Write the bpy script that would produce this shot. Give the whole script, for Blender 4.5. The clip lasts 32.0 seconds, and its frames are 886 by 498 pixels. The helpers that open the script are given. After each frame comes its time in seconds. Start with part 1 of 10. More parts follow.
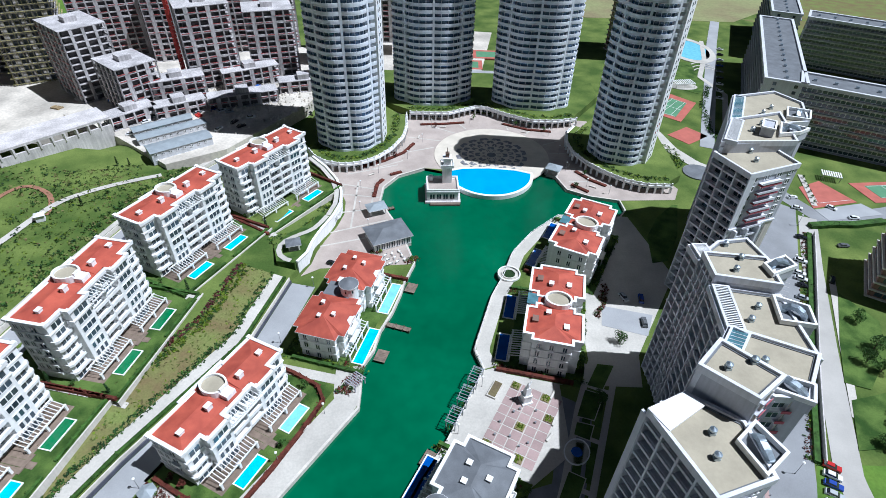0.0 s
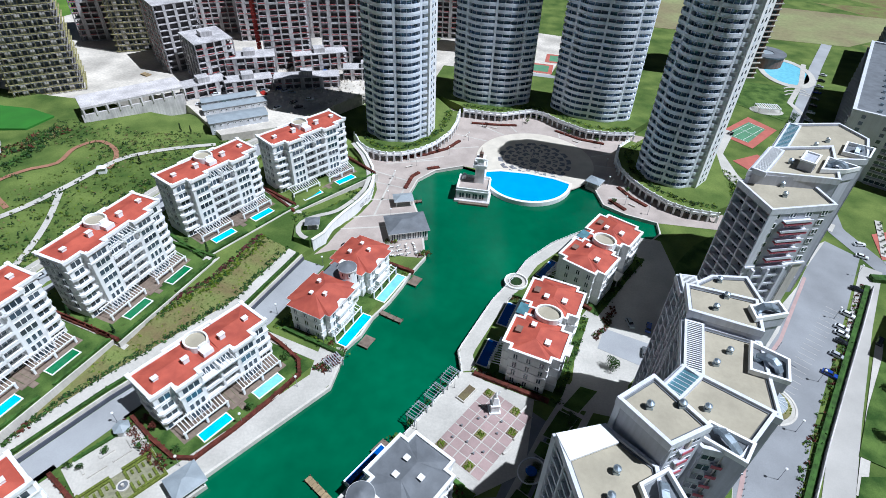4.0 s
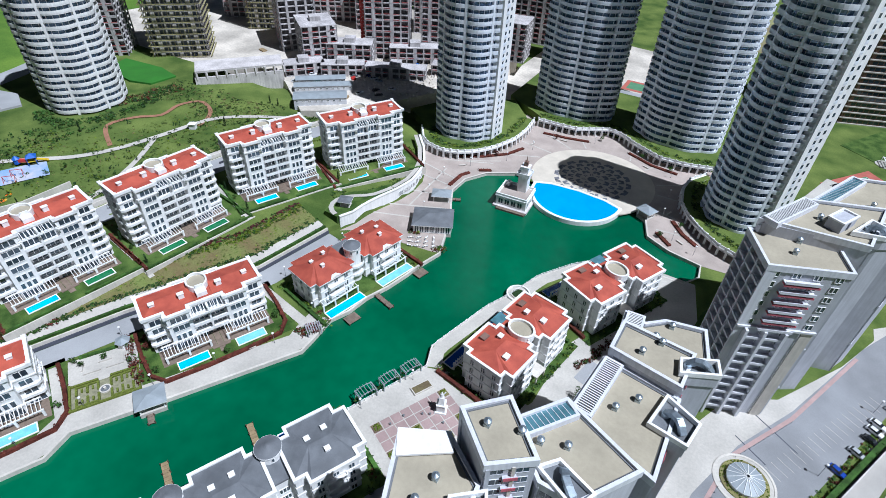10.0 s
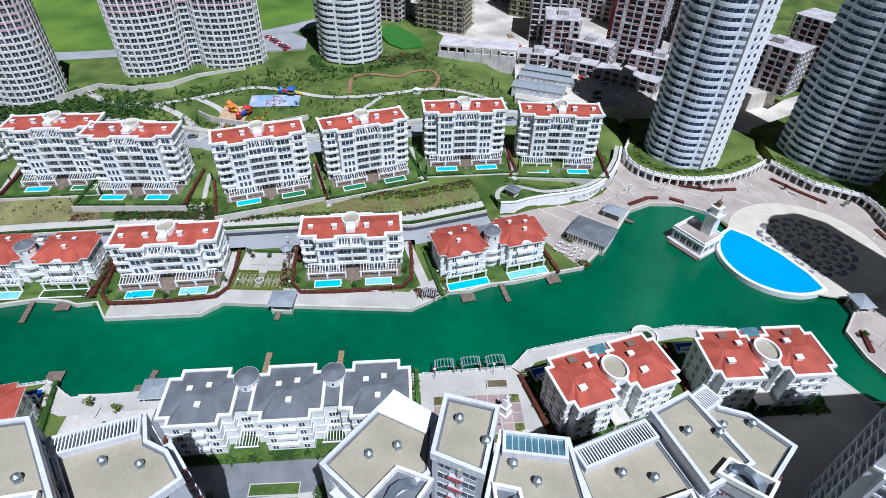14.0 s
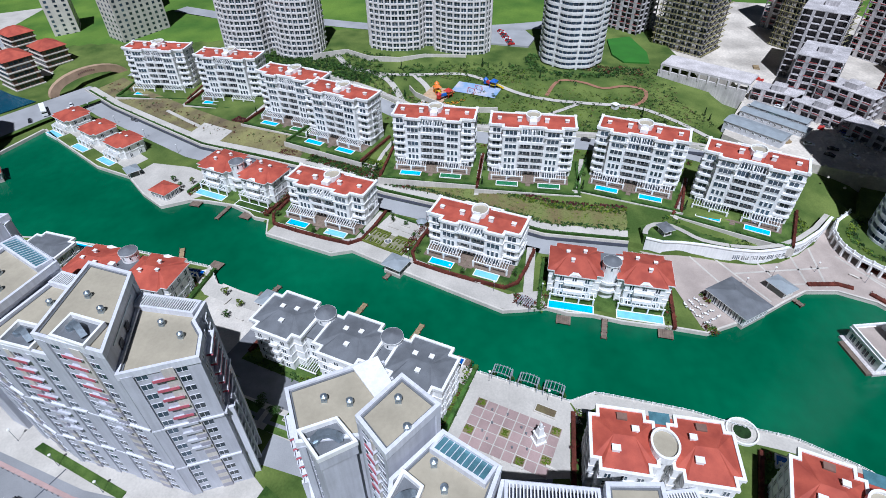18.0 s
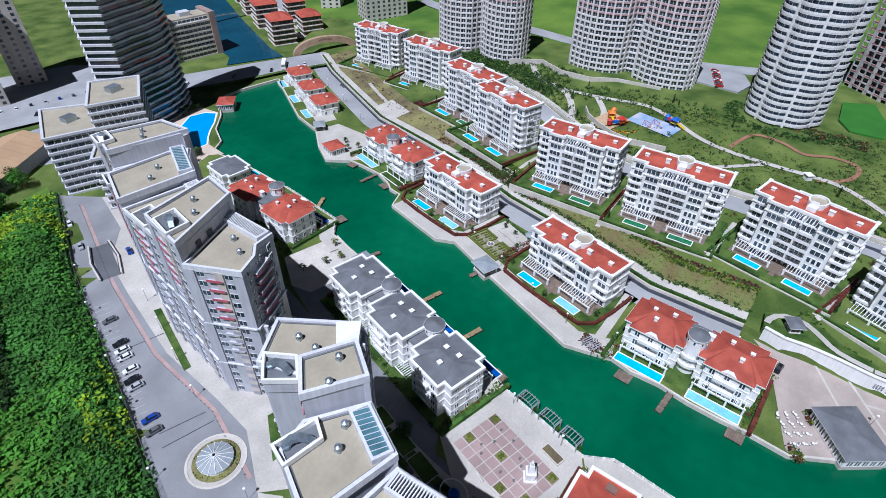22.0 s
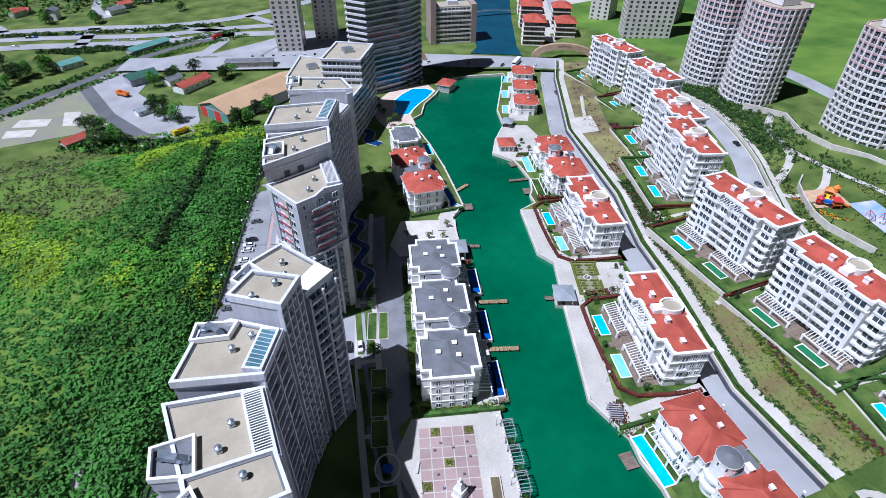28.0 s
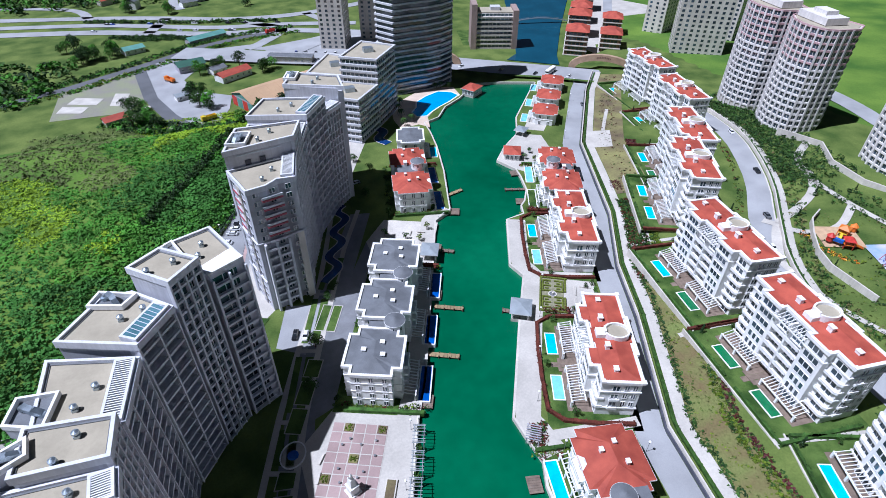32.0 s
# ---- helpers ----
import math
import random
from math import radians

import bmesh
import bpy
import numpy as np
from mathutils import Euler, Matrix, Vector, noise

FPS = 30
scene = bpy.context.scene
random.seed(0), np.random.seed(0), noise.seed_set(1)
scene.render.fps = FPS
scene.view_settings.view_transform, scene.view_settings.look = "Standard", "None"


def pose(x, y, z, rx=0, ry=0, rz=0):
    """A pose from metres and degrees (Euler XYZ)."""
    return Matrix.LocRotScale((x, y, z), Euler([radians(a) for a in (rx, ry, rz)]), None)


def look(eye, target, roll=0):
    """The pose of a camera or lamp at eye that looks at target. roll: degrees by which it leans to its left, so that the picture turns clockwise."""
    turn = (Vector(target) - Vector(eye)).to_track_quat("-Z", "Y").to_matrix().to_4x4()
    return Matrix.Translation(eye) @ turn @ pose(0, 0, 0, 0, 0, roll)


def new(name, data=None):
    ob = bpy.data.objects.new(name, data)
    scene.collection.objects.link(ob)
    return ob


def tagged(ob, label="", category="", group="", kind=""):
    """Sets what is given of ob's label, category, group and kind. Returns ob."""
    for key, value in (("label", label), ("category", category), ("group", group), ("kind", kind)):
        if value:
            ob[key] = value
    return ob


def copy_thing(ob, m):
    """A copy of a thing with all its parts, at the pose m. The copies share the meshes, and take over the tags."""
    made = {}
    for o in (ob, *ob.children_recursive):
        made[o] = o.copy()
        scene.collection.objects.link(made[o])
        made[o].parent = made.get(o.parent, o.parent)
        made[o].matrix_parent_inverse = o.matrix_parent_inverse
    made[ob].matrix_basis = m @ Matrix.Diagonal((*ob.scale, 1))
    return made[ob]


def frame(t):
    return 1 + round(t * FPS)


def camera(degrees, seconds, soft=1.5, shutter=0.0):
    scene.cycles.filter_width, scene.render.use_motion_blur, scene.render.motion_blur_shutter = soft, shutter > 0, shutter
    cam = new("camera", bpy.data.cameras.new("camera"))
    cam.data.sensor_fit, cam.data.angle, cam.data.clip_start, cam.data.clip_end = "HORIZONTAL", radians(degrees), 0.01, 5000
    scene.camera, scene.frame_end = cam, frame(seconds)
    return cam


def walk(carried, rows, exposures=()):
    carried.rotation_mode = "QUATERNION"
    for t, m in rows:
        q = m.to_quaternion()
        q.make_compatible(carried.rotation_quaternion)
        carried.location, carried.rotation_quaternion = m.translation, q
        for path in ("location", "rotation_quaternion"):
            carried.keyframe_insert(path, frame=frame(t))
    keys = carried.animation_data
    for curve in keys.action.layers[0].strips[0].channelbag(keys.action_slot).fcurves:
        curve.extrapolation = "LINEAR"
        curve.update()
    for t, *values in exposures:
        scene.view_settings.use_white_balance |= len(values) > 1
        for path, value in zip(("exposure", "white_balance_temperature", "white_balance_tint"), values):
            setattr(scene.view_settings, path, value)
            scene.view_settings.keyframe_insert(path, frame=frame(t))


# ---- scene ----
cam = camera(78.5, 32.0, 0.6)
PATH = [
    (0, (1.976, 1.307, 129.397), (1.846, 16.896, 116.867), 1.70),
    (0.5, (5.387, 1.355, 129.441), (4.905, 16.936, 116.910), 1.70),
    (1, (8.765, 1.505, 129.466), (7.952, 17.050, 116.909), 1.82),
    (1.5, (12.112, 1.757, 129.472), (10.889, 17.275, 116.915), 1.80),
    (2, (15.428, 2.109, 129.462), (13.764, 17.586, 116.905), 1.90),
    (2.5, (18.718, 2.558, 129.436), (16.591, 17.957, 116.853), 2.00),
    (3, (21.986, 3.099, 129.399), (19.453, 18.416, 116.789), 2.10),
    (3.5, (25.236, 3.726, 129.355), (22.212, 18.953, 116.745), 2.31),
    (4, (28.476, 4.428, 129.311), (25.246, 19.605, 116.693), 2.32),
    (4.5, (31.710, 5.190, 129.275), (28.273, 20.315, 116.648), 2.32),
    (5, (34.944, 5.999, 129.254), (31.296, 21.067, 116.619), 2.31),
    (5.5, (38.180, 6.841, 129.256), (34.314, 21.847, 116.612), 2.29),
    (6, (41.417, 7.706, 129.283), (37.418, 22.677, 116.638), 2.31),
    (6.5, (44.653, 8.591, 129.334), (40.414, 23.501, 116.695), 2.26),
    (7, (47.881, 9.500, 129.403), (43.343, 24.324, 116.768), 2.21),
    (7.5, (51.093, 10.441, 129.484), (46.224, 25.184, 116.877), 2.16),
    (8, (54.282, 11.433, 129.568), (49.065, 26.054, 116.959), 2.12),
    (8.5, (57.440, 12.498, 129.647), (51.748, 26.937, 117.032), 2.21),
    (9, (60.561, 13.664, 129.711), (54.253, 27.836, 117.087), 2.31),
    (9.5, (63.640, 14.957, 129.754), (56.738, 28.835, 117.115), 2.46),
    (10, (66.673, 16.405, 129.771), (59.177, 29.985, 117.145), 2.60),
    (10.5, (69.659, 18.035, 129.759), (61.560, 31.228, 117.095), 2.71),
    (11, (72.594, 19.868, 129.718), (63.888, 32.636, 117.022), 2.67),
    (11.5, (75.474, 21.925, 129.655), (66.033, 34.131, 116.932), 2.48),
    (12, (78.290, 24.217, 129.578), (68.119, 35.770, 116.808), 2.39),
    (12.5, (81.030, 26.752, 129.501), (70.028, 37.466, 116.689), 2.19),
    (13, (83.678, 29.533, 129.438), (71.914, 39.354, 116.586), 2.14),
    (13.5, (86.215, 32.559, 129.398), (73.707, 41.377, 116.522), 1.83),
    (14, (88.617, 35.822, 129.387), (75.483, 43.635, 116.486), 1.43),
    (14.5, (90.860, 39.313, 129.408), (77.240, 46.192, 116.478), 1.18),
    (15, (92.920, 43.016, 129.458), (78.885, 49.000, 116.527), 0.87),
    (15.5, (94.782, 46.913, 129.528), (80.391, 51.971, 116.592), 0.55),
    (16, (96.432, 50.981, 129.609), (81.748, 55.088, 116.666), 0.22),
    (16.5, (97.861, 55.196, 129.688), (82.946, 58.333, 116.738), -0.12),
    (17, (99.063, 59.530, 129.755), (83.967, 61.725, 116.820), -0.40),
    (17.5, (100.031, 63.955, 129.801), (84.809, 65.168, 116.885), -0.56),
    (18, (100.761, 68.443, 129.821), (85.448, 68.686, 116.957), -0.49),
    (18.5, (101.245, 72.965, 129.814), (85.897, 72.286, 117.009), -0.53),
    (19, (101.482, 77.494, 129.784), (86.144, 75.959, 117.041), -0.32),
    (19.5, (101.468, 82.005, 129.736), (86.195, 79.542, 117.060), -0.13),
    (20, (101.204, 86.476, 129.679), (86.060, 83.056, 117.070), 0.08),
    (20.5, (100.691, 90.893, 129.624), (85.745, 86.587, 117.051), 0.21),
    (21, (99.933, 95.243, 129.579), (85.276, 90.027, 117.010), 0.26),
    (21.5, (98.932, 99.522, 129.548), (84.542, 93.565, 117.002), 0.34),
    (22, (97.692, 103.735, 129.531), (83.609, 97.048, 117.004), 0.57),
    (22.5, (96.215, 107.888, 129.522), (82.474, 100.492, 117.012), 0.76),
    (23, (94.500, 111.986, 129.514), (81.147, 103.880, 117.025), 0.90),
    (23.5, (92.548, 116.032, 129.501), (79.658, 107.203, 117.013), 0.92),
    (24, (90.357, 120.015, 129.479), (77.977, 110.479, 116.997), 0.78),
    (24.5, (87.925, 123.924, 129.449), (76.075, 113.729, 116.973), 0.77),
    (25, (85.253, 127.740, 129.411), (73.926, 116.932, 116.966), 0.71),
    (25.5, (82.345, 131.449, 129.370), (71.632, 120.013, 116.942), 0.58),
    (26, (79.212, 135.040, 129.327), (69.011, 123.133, 116.912), 0.61),
    (26.5, (75.870, 138.507, 129.288), (66.204, 126.147, 116.886), 0.66),
    (27, (72.337, 141.842, 129.255), (63.111, 129.131, 116.872), 0.69),
    (27.5, (68.636, 145.036, 129.230), (59.872, 131.980, 116.872), 0.67),
    (28, (64.793, 148.076, 129.217), (56.489, 134.700, 116.883), 0.58),
    (28.5, (60.832, 150.945, 129.213), (52.913, 137.319, 116.900), 0.55),
    (29, (56.783, 153.622, 129.219), (49.188, 139.792, 116.929), 0.54),
    (29.5, (52.672, 156.090, 129.230), (45.317, 142.114, 116.959), 0.57),
    (30, (48.527, 158.343, 129.244), (41.372, 144.261, 116.976), 0.64),
    (30.5, (44.372, 160.379, 129.255), (37.574, 146.119, 116.990), 0.63),
    (31, (40.227, 162.197, 129.260), (33.772, 147.771, 117.004), 0.61),
    (31.5, (36.100, 163.798, 129.258), (29.893, 149.257, 117.010), 0.57),
    (32, (31.994, 165.183, 129.248), (25.943, 150.563, 117.016), 0.51),
]
walk(cam, [(t, look(eye, target, roll)) for t, eye, target, roll in PATH], [(0.0, 0.20, 5470, 9), (9.0, 0.08, 5470, 10), (13.0, 0.04, 5450, 12), (18.0, -0.05, 5460, 13), (21.0, -0.08, 5450, 15), (25.0, 0.07, 5380, 17), (28.0, 0.17, 5330, 18), (32.0, 0.17, 5320, 18)])

# ---- world, sun ----
SUN_DIR = Vector((0.490, -0.030, 0.871)).normalized()
sky_world = bpy.data.worlds.new("sky")
scene.world = sky_world
sky_world.use_nodes = True
_nt = sky_world.node_tree
_sky = _nt.nodes.new("ShaderNodeTexSky")
_sky.sky_type = "NISHITA"
_sky.sun_disc = False
_sky.sun_elevation = radians(60.6)
_sky.sun_rotation = radians(93)
_nt.links.new(_sky.outputs[0], _nt.nodes["Background"].inputs[0])
_nt.nodes["Background"].inputs[1].default_value = 0.0098
sun_data = bpy.data.lights.new("sun", "SUN")
sun_data.energy, sun_data.angle, sun_data.color = 4.9, radians(0.5), (1.0, 0.98, 0.95)
sun = new("sun", sun_data)
sun.matrix_world = look((0, 0, 300), Vector((0, 0, 300)) - SUN_DIR * 10)


# ---- materials ----
def mat(name, color, rough=0.7, var=0.25, scale=0.6, fine=8.0, bump=0.15, metal=0.0, spec=0.5, tint=None, rand=0.0, stains=0.0):
    """A procedural surface: colour that varies at two scales, a fine bump, and if asked, a second tint and a shift from piece to piece."""
    m = bpy.data.materials.new(name)
    m.use_nodes = True
    nt = m.node_tree
    b = nt.nodes["Principled BSDF"]
    b.inputs["Roughness"].default_value = rough
    b.inputs["Metallic"].default_value = metal
    b.inputs["Specular IOR Level"].default_value = spec
    geo = nt.nodes.new("ShaderNodeNewGeometry")
    n1 = nt.nodes.new("ShaderNodeTexNoise")
    n1.inputs["Scale"].default_value = scale
    n1.inputs["Detail"].default_value = 5
    n2 = nt.nodes.new("ShaderNodeTexNoise")
    n2.inputs["Scale"].default_value = fine
    n2.inputs["Detail"].default_value = 3
    for n in (n1, n2):
        nt.links.new(geo.outputs["Position"], n.inputs["Vector"])
    ramp = nt.nodes.new("ShaderNodeValToRGB")
    dark = tuple(c * (1 - var) for c in color)
    lite = tuple(min(1, c * (1 + var * 0.7)) for c in (tint or color))
    ramp.color_ramp.elements[0].position, ramp.color_ramp.elements[1].position = 0.34, 0.66
    ramp.color_ramp.elements[0].color = (*dark, 1)
    ramp.color_ramp.elements[1].color = (*lite, 1)
    nt.links.new(n1.outputs["Fac"], ramp.inputs[0])
    mix = nt.nodes.new("ShaderNodeMixRGB")
    mix.blend_type = "MULTIPLY"
    mix.inputs[0].default_value = 1.0
    r2 = nt.nodes.new("ShaderNodeMapRange")
    r2.inputs["From Min"].default_value, r2.inputs["From Max"].default_value = 0.3, 0.7
    r2.inputs["To Min"].default_value, r2.inputs["To Max"].default_value = 1 - var * 0.55, 1 + var * 0.2
    nt.links.new(n2.outputs["Fac"], r2.inputs["Value"])
    nt.links.new(ramp.outputs[0], mix.inputs[1])
    nt.links.new(r2.outputs[0], mix.inputs[2])
    out = mix.outputs[0]
    if stains:
        wv = nt.nodes.new("ShaderNodeTexNoise")
        wv.inputs["Scale"].default_value = 0.9
        mp = nt.nodes.new("ShaderNodeMapping")
        mp.inputs["Scale"].default_value = (1.6, 1.6, 0.12)
        nt.links.new(geo.outputs["Position"], mp.inputs[0])
        nt.links.new(mp.outputs[0], wv.inputs["Vector"])
        r3 = nt.nodes.new("ShaderNodeMapRange")
        r3.inputs["From Min"].default_value, r3.inputs["From Max"].default_value = 0.35, 0.62
        r3.inputs["To Min"].default_value, r3.inputs["To Max"].default_value = 1 - stains, 1.0
        nt.links.new(wv.outputs["Fac"], r3.inputs["Value"])
        m3 = nt.nodes.new("ShaderNodeMixRGB")
        m3.blend_type = "MULTIPLY"
        m3.inputs[0].default_value = 1.0
        nt.links.new(out, m3.inputs[1])
        nt.links.new(r3.outputs[0], m3.inputs[2])
        out = m3.outputs[0]
    if rand:
        info = nt.nodes.new("ShaderNodeObjectInfo")
        r4 = nt.nodes.new("ShaderNodeMapRange")
        r4.inputs["To Min"].default_value, r4.inputs["To Max"].default_value = 1 - rand, 1 + rand
        nt.links.new(info.outputs["Random"], r4.inputs["Value"])
        m4 = nt.nodes.new("ShaderNodeMixRGB")
        m4.blend_type = "MULTIPLY"
        m4.inputs[0].default_value = 1.0
        nt.links.new(out, m4.inputs[1])
        nt.links.new(r4.outputs[0], m4.inputs[2])
        out = m4.outputs[0]
    nt.links.new(out, b.inputs["Base Color"])
    if bump:
        bp = nt.nodes.new("ShaderNodeBump")
        bp.inputs["Strength"].default_value = bump
        bp.inputs["Distance"].default_value = 0.05
        nt.links.new(n2.outputs["Fac"], bp.inputs["Height"])
        nt.links.new(bp.outputs[0], b.inputs["Normal"])
    return m


WHITE = mat("white_render", (0.86, 0.86, 0.85), 0.75, 0.06, 0.25, 3, 0.05, stains=0.10)
WHITE_B = mat("pale_grey_render", (0.62, 0.63, 0.66), 0.75, 0.08, 0.2, 3, 0.05, stains=0.12)
HIGH_WHITE = mat("lilac_white_cladding", (0.70, 0.71, 0.76), 0.7, 0.07, 0.25, 3, 0.05, stains=0.12)
HIGH_GREY = mat("lilac_grey_cladding", (0.52, 0.53, 0.58), 0.75, 0.08, 0.2, 3, 0.05, stains=0.12)
CREAM = mat("cream_stone", (0.62, 0.58, 0.52), 0.8, 0.12, 0.2, 4, 0.1, stains=0.1)
MAUVE = mat("mauve_grey_render", (0.40, 0.39, 0.44), 0.8, 0.1, 0.2, 3, 0.05, stains=0.1)
BROWNISH = mat("brown_render", (0.22, 0.13, 0.10), 0.8, 0.15, 0.3, 4, 0.1, stains=0.1)
RED_TILE = mat("red_roof_tile", (0.385, 0.068, 0.042), 0.75, 0.16, 0.25, 7, 0.35, tint=(0.42, 0.085, 0.05), rand=0.08)
GREY_ROOF = mat("grey_roof_sheet", (0.15, 0.16, 0.175), 0.7, 0.2, 0.3, 5, 0.2)
GRAVEL = mat("beige_roof_gravel", (0.41, 0.365, 0.275), 0.95, 0.10, 0.2, 14, 0.5, stains=0.06)
GLASS = mat("dark_window_glass", (0.05, 0.075, 0.10), 0.08, 0.3, 0.15, 1.0, 0.0, spec=0.9, rand=0.4)
TOWER_WHITE = mat("cool_white_cladding", (0.80, 0.84, 0.90), 0.55, 0.06, 0.25, 3, 0.04, stains=0.06)
GLASS_TOWER = mat("grey_blue_tower_glass", (0.15, 0.23, 0.34), 0.1, 0.45, 0.12, 0.7, 0.0, metal=0.25, spec=0.9)
GLASS_BLUE = mat("blue_glass", (0.10, 0.22, 0.26), 0.1, 0.2, 0.5, 3, 0.0, spec=0.8)
FRAME_GREY = mat("grey_metal", (0.30, 0.31, 0.33), 0.45, 0.1, 0.5, 5, 0.05, metal=0.6)
STEEL = mat("galvanised_steel", (0.45, 0.52, 0.58), 0.4, 0.15, 1.5, 8, 0.05, metal=0.8)
PINK = mat("pink_balcony_panel", (0.52, 0.12, 0.16), 0.7, 0.2, 0.5, 4, 0.05)
PAVE = mat("pale_paving", (0.52, 0.49, 0.44), 0.85, 0.12, 0.12, 2.5, 0.1, stains=0.08)
PAVE_PINK = mat("warm_grey_paving", (0.41, 0.345, 0.305), 0.85, 0.14, 0.15, 2.5, 0.1, rand=0.06)
ROSE = mat("rose_paving", (0.36, 0.26, 0.245), 0.85, 0.12, 0.2, 2.5, 0.1, rand=0.1)
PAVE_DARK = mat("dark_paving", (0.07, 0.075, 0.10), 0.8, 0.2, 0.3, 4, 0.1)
ASPHALT = mat("grey_asphalt", (0.345, 0.35, 0.36), 0.9, 0.14, 0.08, 4, 0.15)
ASPHALT_E = mat("mid_grey_asphalt", (0.26, 0.265, 0.275), 0.9, 0.16, 0.08, 4, 0.15)
ASPHALT_D = mat("dark_asphalt", (0.12, 0.125, 0.135), 0.9, 0.15, 0.08, 4, 0.15)
CONCRETE = mat("concrete", (0.64, 0.60, 0.59), 0.9, 0.2, 0.15, 3, 0.2, stains=0.2)
MARK = mat("white_line", (0.7, 0.7, 0.68), 0.8, 0.2, 2, 12, 0.0)
DIRT = mat("pale_dirt", (0.58, 0.53, 0.46), 0.95, 0.3, 0.06, 0.8, 0.4)
EARTH = mat("brown_earth", (0.20, 0.15, 0.085), 0.95, 0.35, 0.1, 1.5, 0.5, tint=(0.20, 0.19, 0.07))
MULCH = mat("dark_red_mulch", (0.10, 0.028, 0.03), 0.95, 0.4, 0.5, 6, 0.5)
GRASS = mat("grass", (0.080, 0.140, 0.028), 0.95, 0.3, 0.07, 1.8, 0.5, tint=(0.125, 0.165, 0.04), spec=0.2)
LAWN = mat("lawn", (0.050, 0.115, 0.020), 0.95, 0.4, 0.2, 3, 0.5, tint=(0.085, 0.135, 0.03), spec=0.2)
DRYGRASS = mat("dry_grass", (0.26, 0.205, 0.095), 0.95, 0.35, 0.12, 1.8, 0.5, tint=(0.14, 0.17, 0.05), spec=0.2)
MEADOW = mat("spring_meadow", (0.085, 0.195, 0.03), 0.95, 0.3, 0.03, 1.2, 0.6, tint=(0.12, 0.20, 0.03), spec=0.2)
FIELD_G = mat("field_leaves", (0.085, 0.26, 0.025), 0.8, 0.4, 0.08, 2.0, 0.3, spec=0.25)
FIELD_Y = mat("flowering_weeds", (0.24, 0.38, 0.015), 0.8, 0.35, 0.08, 2.0, 0.3, spec=0.25)
LEAF = mat("green_leaves", (0.045, 0.105, 0.018), 0.8, 0.45, 0.5, 2.5, 0.3, rand=0.25, spec=0.25)
LEAF_Y = mat("yellow_green_leaves", (0.13, 0.19, 0.015), 0.8, 0.4, 0.5, 2.5, 0.3, rand=0.2, spec=0.25)
LEAF_RED = mat("red_brown_leaves", (0.11, 0.028, 0.018), 0.8, 0.45, 0.6, 3, 0.3, rand=0.2, spec=0.25)
LEAF_DK = mat("dark_leaves", (0.022, 0.055, 0.014), 0.8, 0.45, 0.6, 3, 0.3, rand=0.2, spec=0.25)
BARK = mat("bark", (0.09, 0.06, 0.04), 0.9, 0.3, 3, 20, 0.4)
WOOD = mat("grey_brown_deck", (0.20, 0.15, 0.115), 0.8, 0.2, 0.8, 6, 0.15, rand=0.12)
WOOD_T = mat("tan_pier_boards", (0.33, 0.24, 0.13), 0.8, 0.2, 0.8, 6, 0.15, rand=0.15)
POOL_TILE = mat("blue_pool_water", (0.012, 0.50, 0.80), 0.12, 0.12, 0.5, 3, 0.12)
POOL_PALE = mat("pale_pool_water", (0.22, 0.58, 0.72), 0.12, 0.12, 0.5, 3, 0.12)
POOL_GREEN = mat("green_pool_water", (0.012, 0.17, 0.06), 0.12, 0.15, 0.5, 3, 0.12)
POOL_DEEP = mat("deep_blue_pool_water", (0.01, 0.09, 0.40), 0.12, 0.15, 0.5, 3, 0.12)
LAKE = mat("green_lake_water", (0.0035, 0.104, 0.046), 0.16, 0.22, 0.018, 0.22, 0.10, tint=(0.007, 0.118, 0.054), spec=0.28)
RED_PAINT = mat("red_paint", (0.55, 0.04, 0.03), 0.5, 0.15, 1, 6, 0.05)
ORANGE = mat("orange_plastic", (0.75, 0.2, 0.02), 0.5, 0.1, 1, 6, 0.0)
BLUE = mat("blue_plastic", (0.02, 0.12, 0.5), 0.5, 0.15, 1, 6, 0.0)
YELLOW = mat("yellow_plastic", (0.7, 0.5, 0.02), 0.5, 0.15, 1, 6, 0.0)
COURT_RED = mat("red_court", (0.42, 0.12, 0.09), 0.9, 0.12, 0.3, 4, 0.1)
COURT_GREEN = mat("green_court", (0.10, 0.24, 0.13), 0.9, 0.12, 0.3, 4, 0.1)


